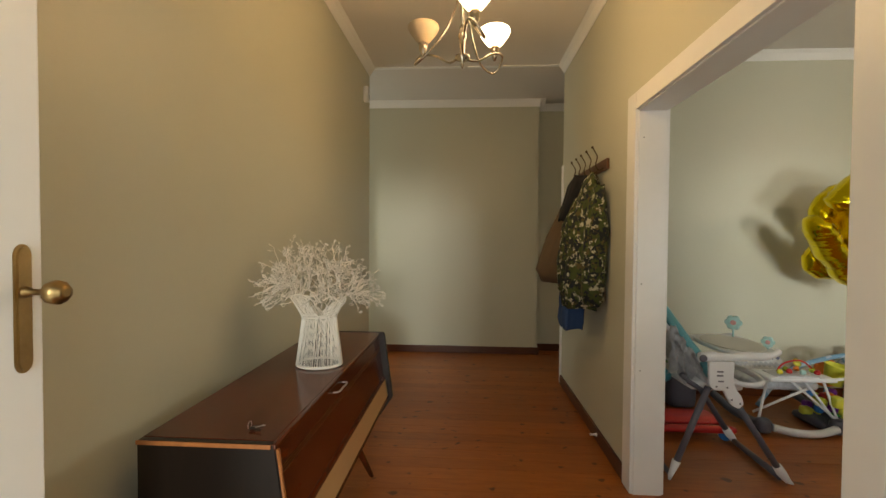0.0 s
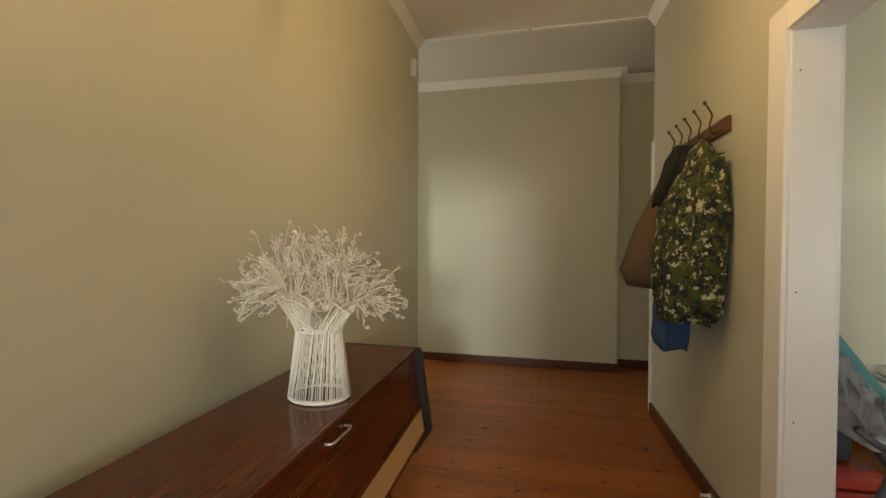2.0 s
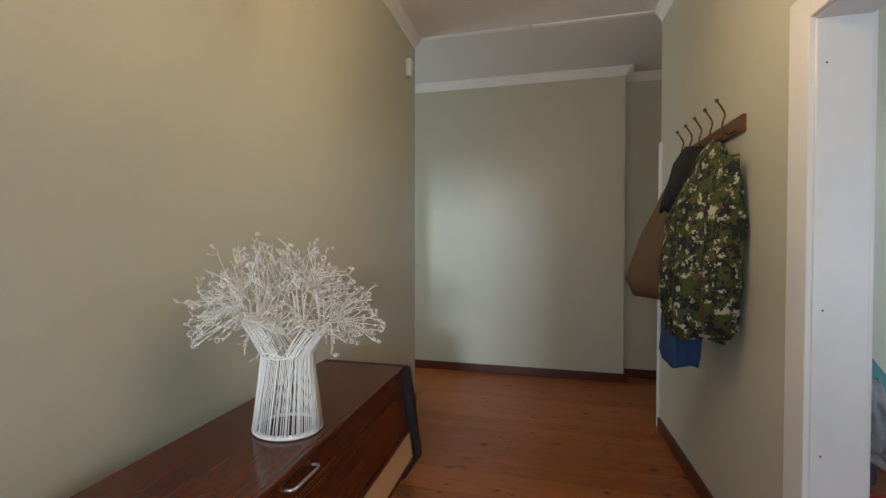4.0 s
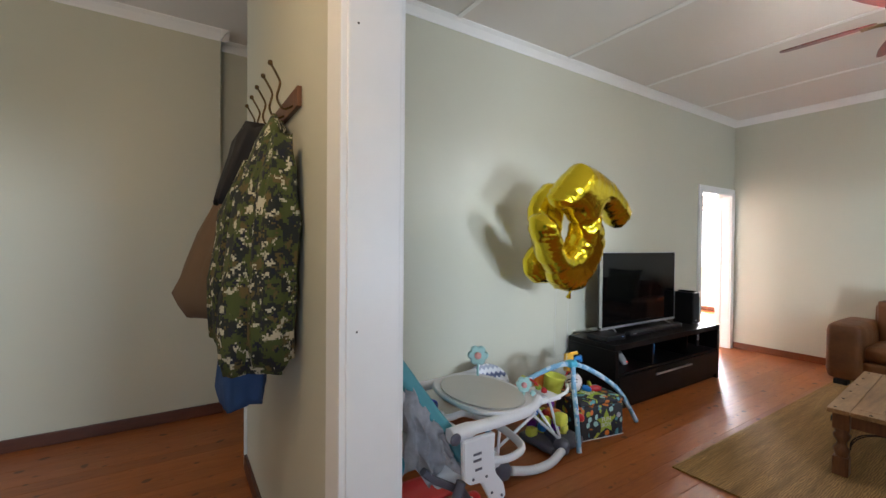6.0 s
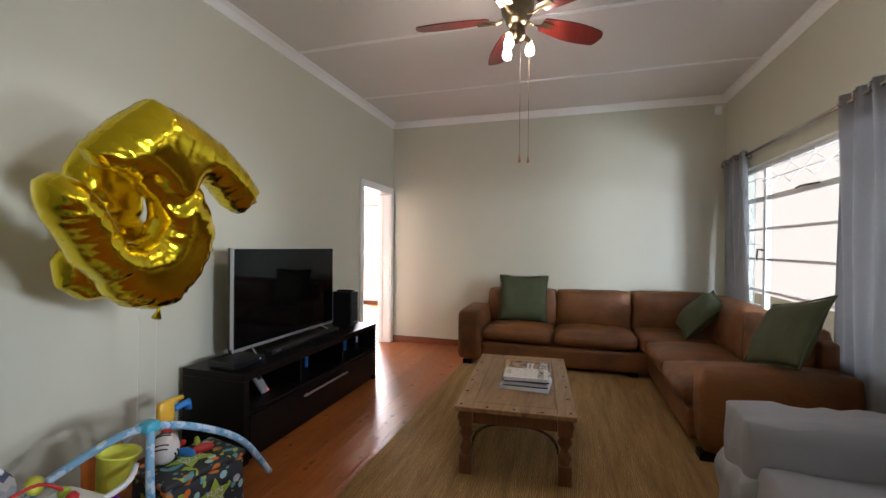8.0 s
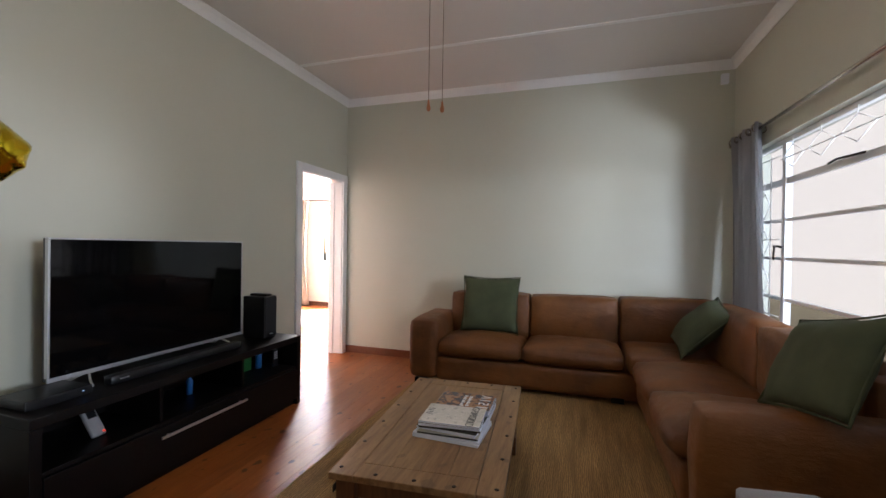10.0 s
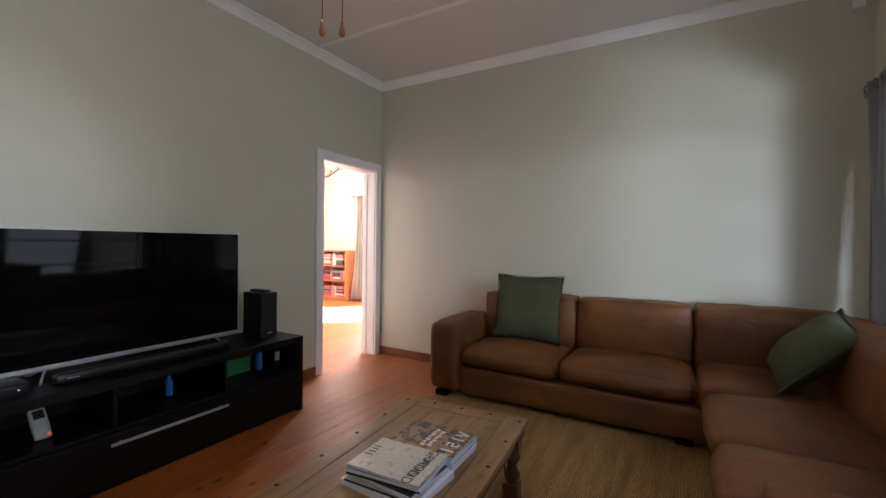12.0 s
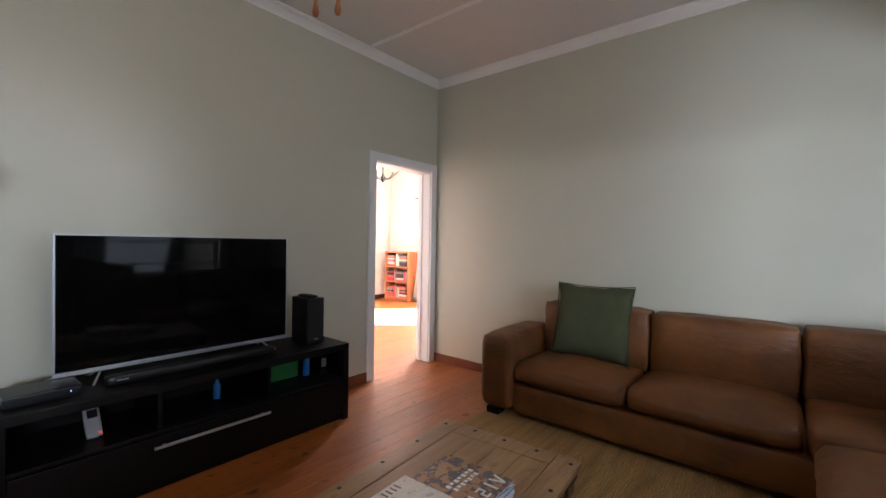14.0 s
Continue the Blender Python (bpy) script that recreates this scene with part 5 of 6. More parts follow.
def ceiling_fan():
    root = thing("ceiling_fan", (4.05, 1.73, H), "bronze ceiling fan with five cherry wood blades and three lit bulbs", "ceiling fan")
    bronze = plain("antique_bronze", (0.2, 0.155, 0.09), 0.3, 1.0, vary=0.2, broad=20)
    part("canopy", lathe([(0.018, -0.07), (0.045, -0.055), (0.065, -0.02), (0.065, 0)], 24), bronze, root)
    part("stem", lathe([(0.011, -0.2), (0.011, -0.06)], 12), bronze, root)
    part("motor", lathe([(0.03, -0.41), (0.06, -0.4), (0.07, -0.37), (0.088, -0.34), (0.096, -0.3), (0.096, -0.27), (0.08, -0.235), (0.05, -0.215), (0.025, -0.19), (0.015, -0.185)], 32), bronze, root)
    part("switch_housing", lathe([(0.015, -0.5), (0.04, -0.49), (0.048, -0.46), (0.045, -0.42), (0.03, -0.408)], 24), bronze, root)
    for k in range(5):
        a = 21 + 72 * k
        m = pose(0, 0, -0.365, 0, 0, a)
        arm = tube(spline([(0.08, 0, 0.0), (0.12, 0, -0.012), (0.17, 0, -0.004), (0.2, 0, 0)], 4), 0.011, 8, flat=0.5)
        box((0.16, -0.035, -0.004), (0.235, 0.035, 0.0), arm)
        arm.transform(m)
        part("blade_arm", arm, bronze, root)
        outline = []
        for i in range(13):
            u = i / 12
            outline.append((0.17 + 0.42 * u, 0.045 + 0.034 * math.sin(u * 2.6)))
        outline += [(0.605, 0.04), (0.612, -0.015), (0.59, -0.05)]
        for i in range(12, -1, -1):
            u = i / 12
            outline.append((0.17 + 0.4 * u, -0.045 - 0.026 * math.sin(u * 2.6)))
        blade = prism(outline, 0.007, m @ pose(0, 0, 0.002, -14, 0, 0))
        part("blade", blade, FAN_WOOD, root)
    for k, (dx, dy) in enumerate(((-0.085, 0.035), (0.035, -0.07), (0.055, 0.065))):
        d = Vector((dx, dy, 0))
        socket = tube([Vector((0, 0, -0.44)), d * 0.55 + Vector((0, 0, -0.455)), d + Vector((0, 0, -0.5))], [0.01, 0.01, 0.022], 12)
        part("lamp_holder", socket, bronze, root)
        bulb = lathe([(0.012, 0.03), (0.016, 0.018), (0.025, -0.004), (0.027, -0.02), (0.021, -0.038), (0.008, -0.046)], 18, m=Matrix.Translation(d + Vector((0, 0, -0.525))))
        part("bulb", bulb, LIT_BULB, root, "lit white bulb").visible_shadow = False
    for dx, dy in ((-0.005, -0.02), (0.023, -0.067)):
        chain = tube([(dx, dy, -0.48), (dx, dy, -1.155)], 0.0013, 5)
        part("pull_chain", chain, bronze, root)
        part("pull_knob", lathe([(0.002, 0.0), (0.004, -0.006), (0.005, -0.018), (0.0085, -0.032), (0.007, -0.042), (0.002, -0.046)], 14, m=Matrix.Translation((dx, dy, -1.152))), OAK, root, "small turned wooden pull")


def rug():
    bm = bmesh.new()
    x0, x1, y0, y1 = 3.19, 6.75, 0.15, 2.57
    box((x0, y0, 0.001), (x1, y1, 0.012), bm, 0.004)
    ob = part("rug", bm, JUTE, None)
    tagged(ob, "large natural woven jute rug under the table and sofa", "rug")


sofa()
pillow((6.56, 1.94, 0.71), (0.56, 0.55, 0.15), (-13, 0, -90), "square green linen cushion leaning upright beside the sofa arm")
pillow((6.17, 0.22, 0.68), (0.42, 0.47, 0.18), (42, -12, -2), "small green linen cushion tilted in the sofa corner")
pillow((4.66, 0.16, 0.8), (0.62, 0.45, 0.14), (28, 12, 4), "large green linen cushion slumped against the sofa back")
armchair()
coffee_table()
magazines()
tv_stand()
curtain("curtain", 6.16, 6.76, "grey eyelet curtain drawn back to the room corner", -0.1)
curtain("curtain", 4.0, 4.81, "grey eyelet curtain drawn back beside the window", 0.0, 5)
curtain_rod()
ceiling_fan()
rug()


# ---- balloons ----
def inflated(name, outline, width, depth, parent, seed, creases=()):
    """A foil figure blown up from a flat outline in x, z: swollen away from its seam, with puckers running in from it."""
    rim = [Vector((x, z)) for x, z in outline]
    k = len(rim)
    edges = [(rim[i], rim[(i + 1) % k]) for i in range(k)]
    along, total = [], 0.0
    for a, b in edges:
        along.append(total)
        total += (b - a).length

    def nearest(p):
        best = (9.0, p, 0.0)
        for (a, b), start in zip(edges, along):
            ab = b - a
            f = min(1.0, max(0.0, (p - a).dot(ab) / ab.length_squared))
            q = a + ab * f
            d = (p - q).length
            if d < best[0]:
                best = (d, q, start + ab.length * f)
        return best

    def inside(p):
        odd = False
        for a, b in edges:
            if (a.y > p.y) != (b.y > p.y) and p.x < a.x + (b.x - a.x) * (p.y - a.y) / (b.y - a.y):
                odd = not odd
        return odd

    step = 0.0115
    x0, z0 = min(p.x for p in rim) - step, min(p.y for p in rim) - step
    nx, nz = int((max(p.x for p in rim) - x0) / step) + 2, int((max(p.y for p in rim) - z0) / step) + 2
    grid = {}
    for i in range(nx + 1):
        for j in range(nz + 1):
            p = Vector((x0 + i * step, z0 + j * step))
            grid[i, j] = (p, inside(p), nearest(p))
    bm, front, back = bmesh.new(), {}, {}

    def height(p, d, at):
        near = min(d / width, 1.0)
        h = depth * math.sqrt(1 - (1 - near) ** 2) * (0.95 + 0.12 * noise.noise(Vector((p.x * 4, p.y * 4, seed))))
        pucker = noise.noise(Vector((at * 34, seed * 3.1, near * 0.8))) + 0.6 * noise.noise(Vector((at * 75, seed, near)))
        h *= 1 + 0.2 * pucker * (1 - near) ** 1.2 + 0.012 * pucker
        for (ax, az), (bx, bz) in creases:
            a, ab = Vector((ax, az)), Vector((bx - ax, bz - az))
            f = min(1.0, max(0.0, (p - a).dot(ab) / ab.length_squared))
            gap = (p - a - ab * f).length
            h *= 1 - 0.3 * math.exp(-(gap / 0.025) ** 2)
        return h

    def vert(key, side):
        store = front if side < 0 else back
        if key not in store:
            p, within, (d, q, at) = grid[key]
            if within:
                store[key] = bm.verts.new((p.x, side * height(p, d, at), p.y))
            else:
                wave = 0.006 * noise.noise(Vector((at * 40, seed, 2)))
                out = (q - p).normalized() * wave if d > 1e-6 else Vector((0, 0))
                v = bm.verts.new((q.x + out.x, 0.004 * math.sin(at * 120), q.y + out.y))
                front[key] = back[key] = v
        return store[key]

    for i in range(nx):
        for j in range(nz):
            keys = ((i, j), (i + 1, j), (i + 1, j + 1), (i, j + 1))
            if any(grid[q][1] for q in keys):
                for side in (-1, 1):
                    quad = [vert(q, side) for q in keys]
                    bm.faces.new(quad if side < 0 else quad[::-1]).smooth = True
    return part(name, bm, GOLD, parent)


def balloon_ends(root, neck):
    tail = lathe([(0.014, 0.03), (0.008, -0.01), (0.022, -0.045), (0.004, -0.05)], 8, m=Matrix.Translation((neck[0], 0, neck[1])))
    part("neck", tail, GOLD, root)
    top = root.matrix_world @ Vector((neck[0], 0, neck[1] - 0.04))
    ribbon = tube([top, top + Vector((0.01, 0.02, -0.45)), Vector((top.x + 0.01, top.y + 0.03, 0.003))], 0.0008, 4)
    ribbon.transform(root.matrix_world.inverted())
    part("ribbon", ribbon, WHITE_PLASTIC, root)


def balloons():
    front = thing("number_balloon", (3.05, 3.17, 1.4), "shiny gold foil number five balloon floating by the wall", "balloon", "gold balloons")
    front.matrix_world = pose(3.05, 3.17, 1.4, 18, 0, 6)
    five = [(-0.223, 0.505), (-0.06, 0.486), (0.132, 0.435), (0.33, 0.35), (0.478, 0.262), (0.475, 0.17), (0.407, 0.09), (0.33, 0.11), (0.22, 0.18), (0.13, 0.225), (0.075, 0.235), (0.1, 0.19), (0.165, 0.12),
            (0.225, 0.04), (0.248, -0.03), (0.25, -0.14), (0.218, -0.245), (0.16, -0.33), (0.1, -0.39), (0.0, -0.4), (-0.121, -0.372), (-0.2, -0.32), (-0.254, -0.254), (-0.35, -0.18), (-0.418, -0.089), (-0.48, -0.02),
            (-0.516, 0.048), (-0.525, 0.115), (-0.48, 0.155), (-0.424, 0.15), (-0.358, 0.11), (-0.31, 0.06), (-0.27, 0.005), (-0.205, -0.065), (-0.139, -0.085), (-0.07, -0.05), (-0.06, 0.02), (-0.105, 0.09), (-0.2, 0.15),
            (-0.3, 0.195), (-0.375, 0.2), (-0.43, 0.255), (-0.34, 0.38)]
    inflated("foil", five, 0.12, 0.125, front, 1, (((-0.03, 0.12), (0.075, 0.235)), ((-0.2, 0.2), (-0.05, 0.1))))
    balloon_ends(front, (0.09, -0.42))
    back = thing("number_balloon", (2.98, 3.4, 1.42), "shiny gold foil number balloon half hidden behind another", "balloon", "gold balloons")
    back.matrix_world = pose(2.98, 3.4, 1.42, 4, 0, 8)
    three = [(0.2, 0.36), (0.08, 0.4), (-0.05, 0.385), (-0.16, 0.3), (-0.215, 0.2), (-0.2, 0.09), (-0.13, 0.03), (-0.1, -0.04), (-0.18, -0.1), (-0.235, -0.17), (-0.215, -0.29), (-0.12, -0.35), (0.02, -0.36), (0.14, -0.33), (0.2, -0.25), (0.22, -0.1),
             (0.12, 0.02), (0.12, 0.14), (0.2, 0.28)]
    inflated("foil", three, 0.09, 0.085, back, 5, (((-0.13, 0.0), (0.1, 0.02)),))
    balloon_ends(back, (0.16, -0.36))


# ---- toys and baby things ----
def flower_toy(parent, at, r, turn):
    m = pose(*at, 90, 0, turn)
    stem = tube([Vector(at) - Vector((0, 0, 2.3 * r)), Vector(at)], 0.006, 8)
    part("stem", stem, MINT, parent)
    head = bmesh.new()
    for k in range(6):
        u = math.pi / 3 * k
        lathe([(r * 0.3, -0.008), (r * 0.46, 0), (r * 0.3, 0.008)], 14, head, m @ Matrix.Translation((r * 0.6 * math.cos(u), r * 0.6 * math.sin(u), 0)))
    lathe([(r * 0.3, -0.01), (r * 0.6, 0), (r * 0.3, 0.01)], 18, head, m)
    part("petals", head, MINT, parent)
    part("face", lathe([(r * 0.36, 0.008), (r * 0.34, 0.016), (r * 0.1, 0.019)], 18, m=m), PINK, parent, "pink round flower centre")


def high_chair():
    root = thing("high_chair", (1.6, 2.54, 0), "white and teal baby high chair with grey legs, beige tray", "high chair")
    o = Vector((1.6, 2.54, 0))
    L = lambda x, y, z: Vector((x, y, z)) - o
    for y, sy in ((2.31, -1), (2.77, 1)):
        part("leg", tube([L(1.835, y, 0.07), L(1.545, y, 0.52)], 0.0175, 12), GREY_PLASTIC, root)
        part("leg", tube([L(1.262, y, 0.09), L(1.435, y, 0.54)], 0.0175, 12), GREY_PLASTIC, root)
        toe = tube([L(1.905, y, 0.005), L(1.875, y, 0.022), L(1.84, y, 0.066), L(1.815, y, 0.105)], [0.005, 0.017, 0.026, 0.023], 12)
        part("foot", toe, WHITE_PLASTIC, root, "pointed white plastic foot cap")
        heel = tube([L(1.232, y, 0.004), L(1.238, y, 0.03), L(1.27, y, 0.115)], [0.007, 0.013, 0.024], 12)
        part("foot", heel, WHITE_PLASTIC, root, "pointed white plastic foot cap")
        panel = [(1.42, 0.69), (1.425, 0.56), (1.45, 0.535), (1.5, 0.53), (1.545, 0.45), (1.585, 0.43), (1.612, 0.455), (1.6, 0.5), (1.565, 0.545), (1.555, 0.6), (1.56, 0.69)]
        sheet = prism([(x - 1.6, z) for x, z in panel[::-1]], 0.022, Matrix.Translation((0, y - 2.54 + sy * 0.02 - 0.011, 0)) @ Matrix(((1, 0, 0, 0), (0, 0, 1, 0), (0, 1, 0, 0), (0, 0, 0, 1))))
        bmesh.ops.recalc_face_normals(sheet, faces=sheet.faces)
        bmesh.ops.bevel(sheet, geom=[e for e in sheet.edges], offset=0.004, segments=2, affect="EDGES")
        part("side_frame", sheet, WHITE_PLASTIC, root)
        for x, z, w in ((1.462, 0.632, 0.035), (1.462, 0.61, 0.035), (1.47, 0.578, 0.03)):
            part("slot", soft(L(x, y + sy * 0.031 - 0.0015, z), L(x + w, y + sy * 0.031 + 0.0015, z + 0.009), 0.001, n=3), GREY_PLASTIC, root)
        for x, z in ((1.462, 0.553), (1.52, 0.548), (1.545, 0.482), (1.59, 0.46)):
            part("screw", lathe([(0.0055, 0.0), (0.004, 0.003), (0.001, 0.003)], 10, m=Matrix.Translation(L(x, y + sy * 0.031, z)) @ pose(0, 0, 0, 90 if sy < 0 else -90)), GREY_PLASTIC, root)
        arm = tube(spline([L(1.385, y, 0.708), L(1.46, y, 0.712), L(1.62, y, 0.712), L(1.76, y, 0.722), L(1.83, y - sy * 0.03, 0.74)], 5), [0.027] * 6 + [0.022] * 9 + [0.018] * 6, 12, flat=1.0)
        part("armrest", arm, WHITE_PLASTIC, root)
        dot = lathe([(0.021, 0.0), (0.02, 0.004), (0.004, 0.005)], 18, m=Matrix.Translation(L(1.388, y + sy * 0.03, 0.708)) @ pose(0, 0, 0, 90 if sy < 0 else -90))
        part("hinge_cover", dot, GREY_PLASTIC, root, "round grey hinge cover")
        brace = tube([L(1.435, y - sy * 0.03, 0.5), L(1.34, y - sy * 0.03, 0.56), L(1.3, y - sy * 0.03, 0.6)], 0.014, 8)
        part("recline_strut", brace, GREY_PLASTIC, root)
    part("base_bar", tube([L(1.85, 2.33, 0.03), L(1.86, 2.75, 0.03)], 0.018, 12), GREY_PLASTIC, root)
    part("base_bar", tube([L(1.245, 2.33, 0.03), L(1.245, 2.75, 0.03)], 0.014, 12), GREY_PLASTIC, root)
    part("seat", soft(L(1.36, 2.35, 0.5), L(1.66, 2.73, 0.56), 0.025, (0, 0, 0.01), 8), WHITE_PLASTIC, root)
    tilt = Matrix.Translation(L(1.37, 2.54, 0.72)) @ pose(0, 0, 0, 0, -36, 0)
    part("backrest", soft((-0.05, -0.19, -0.24), (-0.015, 0.19, 0.25), 0.016, (0.012, 0, 0), 12, m=tilt, wrinkle=0.008), PALE_CLOTH, root, "silver patterned cover")
    part("cushion", soft((-0.012, -0.19, -0.2), (0.045, 0.19, 0.31), 0.022, (0.01, 0, 0), 12, m=tilt, wrinkle=0.008), TEAL_CLOTH, root, "teal padded insert")
    drape = bmesh.new()
    rng = random.Random(5)
    rows = []
    n = 26
    for i in range(n + 1):
        row = []
        for j in range(n + 1):
            u, v = i / n, j / n
            top = Vector((1.235 + 0.165 * u, 2.352, 0.925 - 0.235 * u))
            low = Vector((1.24 + 0.18 * u, 2.352, 0.585 - 0.02 * u + 0.04 * math.sin(u * 9)))
            p = top.lerp(low, v) - o
            fold = 0.016 * math.sin(u * 21 + 3.5 * v + 2.2 * math.sin(v * 5)) * (0.3 + v) + 0.014 * noise.noise(Vector((u * 4, v * 5, 3)))
            p += Vector((0.006 * math.sin(v * 16), fold - 0.012 * math.sin(math.pi * v), 0)) + noise.noise_vector(Vector((u * 9, v * 9, 1))) * 0.006
            row.append(drape.verts.new(p))
        rows.append(row)
    for a, b in zip(rows, rows[1:]):
        for j in range(n):
            drape.faces.new((a[j], a[j + 1], b[j + 1], b[j])).smooth = True
    bmesh.ops.solidify(drape, geom=drape.faces[:], thickness=0.003)
    part("cover", drape, PALE_CLOTH, root, "hanging crumpled silver cover")
    part("harness_pad", soft(L(1.27, 2.5, 0.5), L(1.33, 2.58, 0.56), 0.02, (0.01, 0.01, 0.01), 6), AQUA, root, "aqua harness pad")
    loop = tube(spline([L(1.56, 2.33, 0.565), L(1.68, 2.33, 0.548), L(1.76, 2.36, 0.56), L(1.79, 2.54, 0.565), L(1.76, 2.72, 0.56), L(1.68, 2.75, 0.548), L(1.56, 2.75, 0.565)], 5), 0.014, 10, flat=1.2)
    part("footrest", loop, WHITE_PLASTIC, root)
    tray = bmesh.new()
    prof = [(0.05, -0.012), (0.95, -0.012), (1.0, -0.002), (1.0, 0.01), (0.975, 0.014), (0.93, 0.008), (0.05, 0.007)]
    rows = []
    for r, z in prof:
        row = []
        for k in range(40):
            u = 2 * math.pi * k / 40
            c, s = math.cos(u), math.sin(u)
            row.append(tray.verts.new(L(1.69 + 0.165 * r * math.copysign(abs(c) ** 0.75, c), 2.53 + 0.235 * r * math.copysign(abs(s) ** 0.75, s), 0.728 + z)))
        rows.append(row)
    for a, b in zip(rows, rows[1:]):
        for k in range(40):
            tray.faces.new((a[k], a[(k + 1) % 40], b[(k + 1) % 40], b[k])).smooth = True
    tray.faces.new(rows[0][::-1])
    tray.faces.new(rows[-1])
    part("tray", tray, WHITE_PLASTIC, root)
    part("tray_inset", lathe([(1, 0), (1, 0.005), (0.97, 0.006), (0.5, 0.002)], 36, m=Matrix.Translation(L(1.69, 2.53, 0.737)) @ Matrix.Diagonal((0.148, 0.214, 1, 1))), TRAY, root, "beige tray liner")
    flower_toy(root, L(1.805, 2.7, 0.832), 0.046, -38)
    flower_toy(root, L(1.82, 2.41, 0.777), 0.032, -38)
    root.location = (1.635, 2.605, 0)


def ride_on():
    root = thing("ride_on_toy", (1.62, 3.05, 0), "red plastic ride-on toy with blue wheels on the floor", "toy car")
    part("body", soft((-0.3, -0.1, 0.07), (0.28, 0.1, 0.11), 0.02, (0, 0.01, 0.01), 8), RED, root)
    part("seat", soft((-0.3, -0.09, 0.11), (-0.14, 0.09, 0.22), 0.03, (0.01, 0, 0.02), 8), RED, root)
    part("bumper", soft((-0.32, -0.19, 0.05), (0.33, -0.13, 0.095), 0.02, n=6), RED, root)
    for x in (-0.2, 0.26):
        for y in (-0.165, 0.13):
            wheel = lathe([(0.02, -0.018), (0.045, -0.014), (0.048, 0.0), (0.045, 0.014), (0.02, 0.018)], 20, m=pose(x, y, 0.048, 90))
            part("wheel", wheel, BLUE, root, "blue wheel")


def bouncer():
    root = thing("baby_bouncer", (2.5, 3.2, 0), "grey and white baby bouncer with zigzag cloth seat and toy tray", "baby bouncer")
    o = Vector((2.5, 3.2, 0))
    L = lambda x, y, z: Vector((x, y, z)) - o
    part("base_tube", tube(spline([L(2.27, 3.0, 0.05), L(2.4, 2.965, 0.032), L(2.55, 2.96, 0.032), L(2.7, 3.0, 0.05)], 5), 0.026, 12), WHITE_PLASTIC, root)
    for x, y, z in ((2.22, 3.02, 0.055), (2.73, 3.03, 0.06)):
        part("foot", soft(L(x - 0.05, y - 0.045, 0.002), L(x + 0.05, y + 0.045, 0.11), 0.04, n=8), GREY_PLASTIC, root)
    part("side_tube", tube(spline([L(2.22, 3.06, 0.05), L(2.16, 3.25, 0.06), L(2.12, 3.45, 0.12)], 5), 0.03, 10), GREY_PLASTIC, root)
    part("side_tube", tube(spline([L(2.73, 3.07, 0.06), L(2.8, 3.25, 0.07), L(2.78, 3.5, 0.12)], 5), 0.03, 10), GREY_PLASTIC, root)
    for a, b in (((2.2, 3.04, 0.1), (2.35, 3.18, 0.33)), ((2.72, 3.05, 0.1), (2.6, 3.15, 0.33)), ((2.55, 3.08, 0.3), (2.2, 3.1, 0.12)), ((2.68, 3.1, 0.36), (2.74, 3.05, 0.1)), ((2.45, 3.1, 0.36), (2.74, 3.04, 0.09))):
        part("strut", tube([L(*a), L(*b)], 0.009, 8), WHITE_PLASTIC, root)
    part("tray", soft(L(2.26, 3.02, 0.365), L(2.72, 3.24, 0.395), 0.014, n=8), WHITE_PLASTIC, root)
    part("tray_inset", soft(L(2.32, 3.05, 0.392), L(2.62, 3.2, 0.402), 0.004, n=4), PALE_CLOTH, root)
    part("tray_rim", tube(spline([L(2.6, 3.03, 0.385), L(2.78, 3.04, 0.395), L(2.88, 3.12, 0.405)], 4), 0.011, 8), WHITE_PLASTIC, root)
    zig = bpy.data.materials.new("zigzag_cloth")
    zig.use_nodes = True
    n, l, bs = zig.node_tree.nodes, zig.node_tree.links, zig.node_tree.nodes["Principled BSDF"]
    sep = n.new("ShaderNodeSeparateXYZ")
    l.new(n.new("ShaderNodeNewGeometry").outputs["Position"], sep.inputs["Vector"])

    def maths(kind, a, b=0.0):
        node = n.new("ShaderNodeMath")
        node.operation = kind
        for socket, value in zip(node.inputs, (a, b)):
            if hasattr(value, "links"):
                l.new(value, socket)
            else:
                socket.default_value = value
        return node.outputs[0]

    tri = maths("PINGPONG", sep.outputs["X"], 0.018)
    band = maths("FRACT", maths("MULTIPLY", maths("ADD", sep.outputs["Z"], tri), 17.0))
    tone = maths("SINE", maths("MULTIPLY", maths("FLOOR", maths("MULTIPLY", maths("ADD", sep.outputs["Z"], tri), 17.0)), 2.4))
    ink = mixer(n, l, (0.12, 0.14, 0.25, 1), (0.45, 0.47, 0.52, 1), ramp(n, l, tone, -0.6, 0.8))
    l.new(mixer(n, l, ink, (0.66, 0.66, 0.68, 1), ramp(n, l, band, 0.42, 0.5)), bs.inputs["Base Color"])
    bs.inputs["Roughness"].default_value = 0.9
    tilt = Matrix.Translation(L(2.5, 3.5, 0.37)) @ pose(0, 0, 0, -28, 0, -6)
    part("backrest", lathe([(0.02, -0.035), (0.15, -0.03), (0.19, -0.015), (0.2, 0.0), (0.19, 0.012), (0.14, 0.004), (0.02, -0.004)], 36, m=tilt @ pose(0, 0, 0, 90) @ Matrix.Diagonal((0.92, 0.7, 1, 1))), zig, root, "padded zigzag print backrest")
    part("seat", soft(L(2.26, 3.2, 0.24), L(2.74, 3.5, 0.31), 0.03, (0, 0, -0.01), 10, wrinkle=0.012), PALE_CLOTH, root)
    rng = random.Random(8)
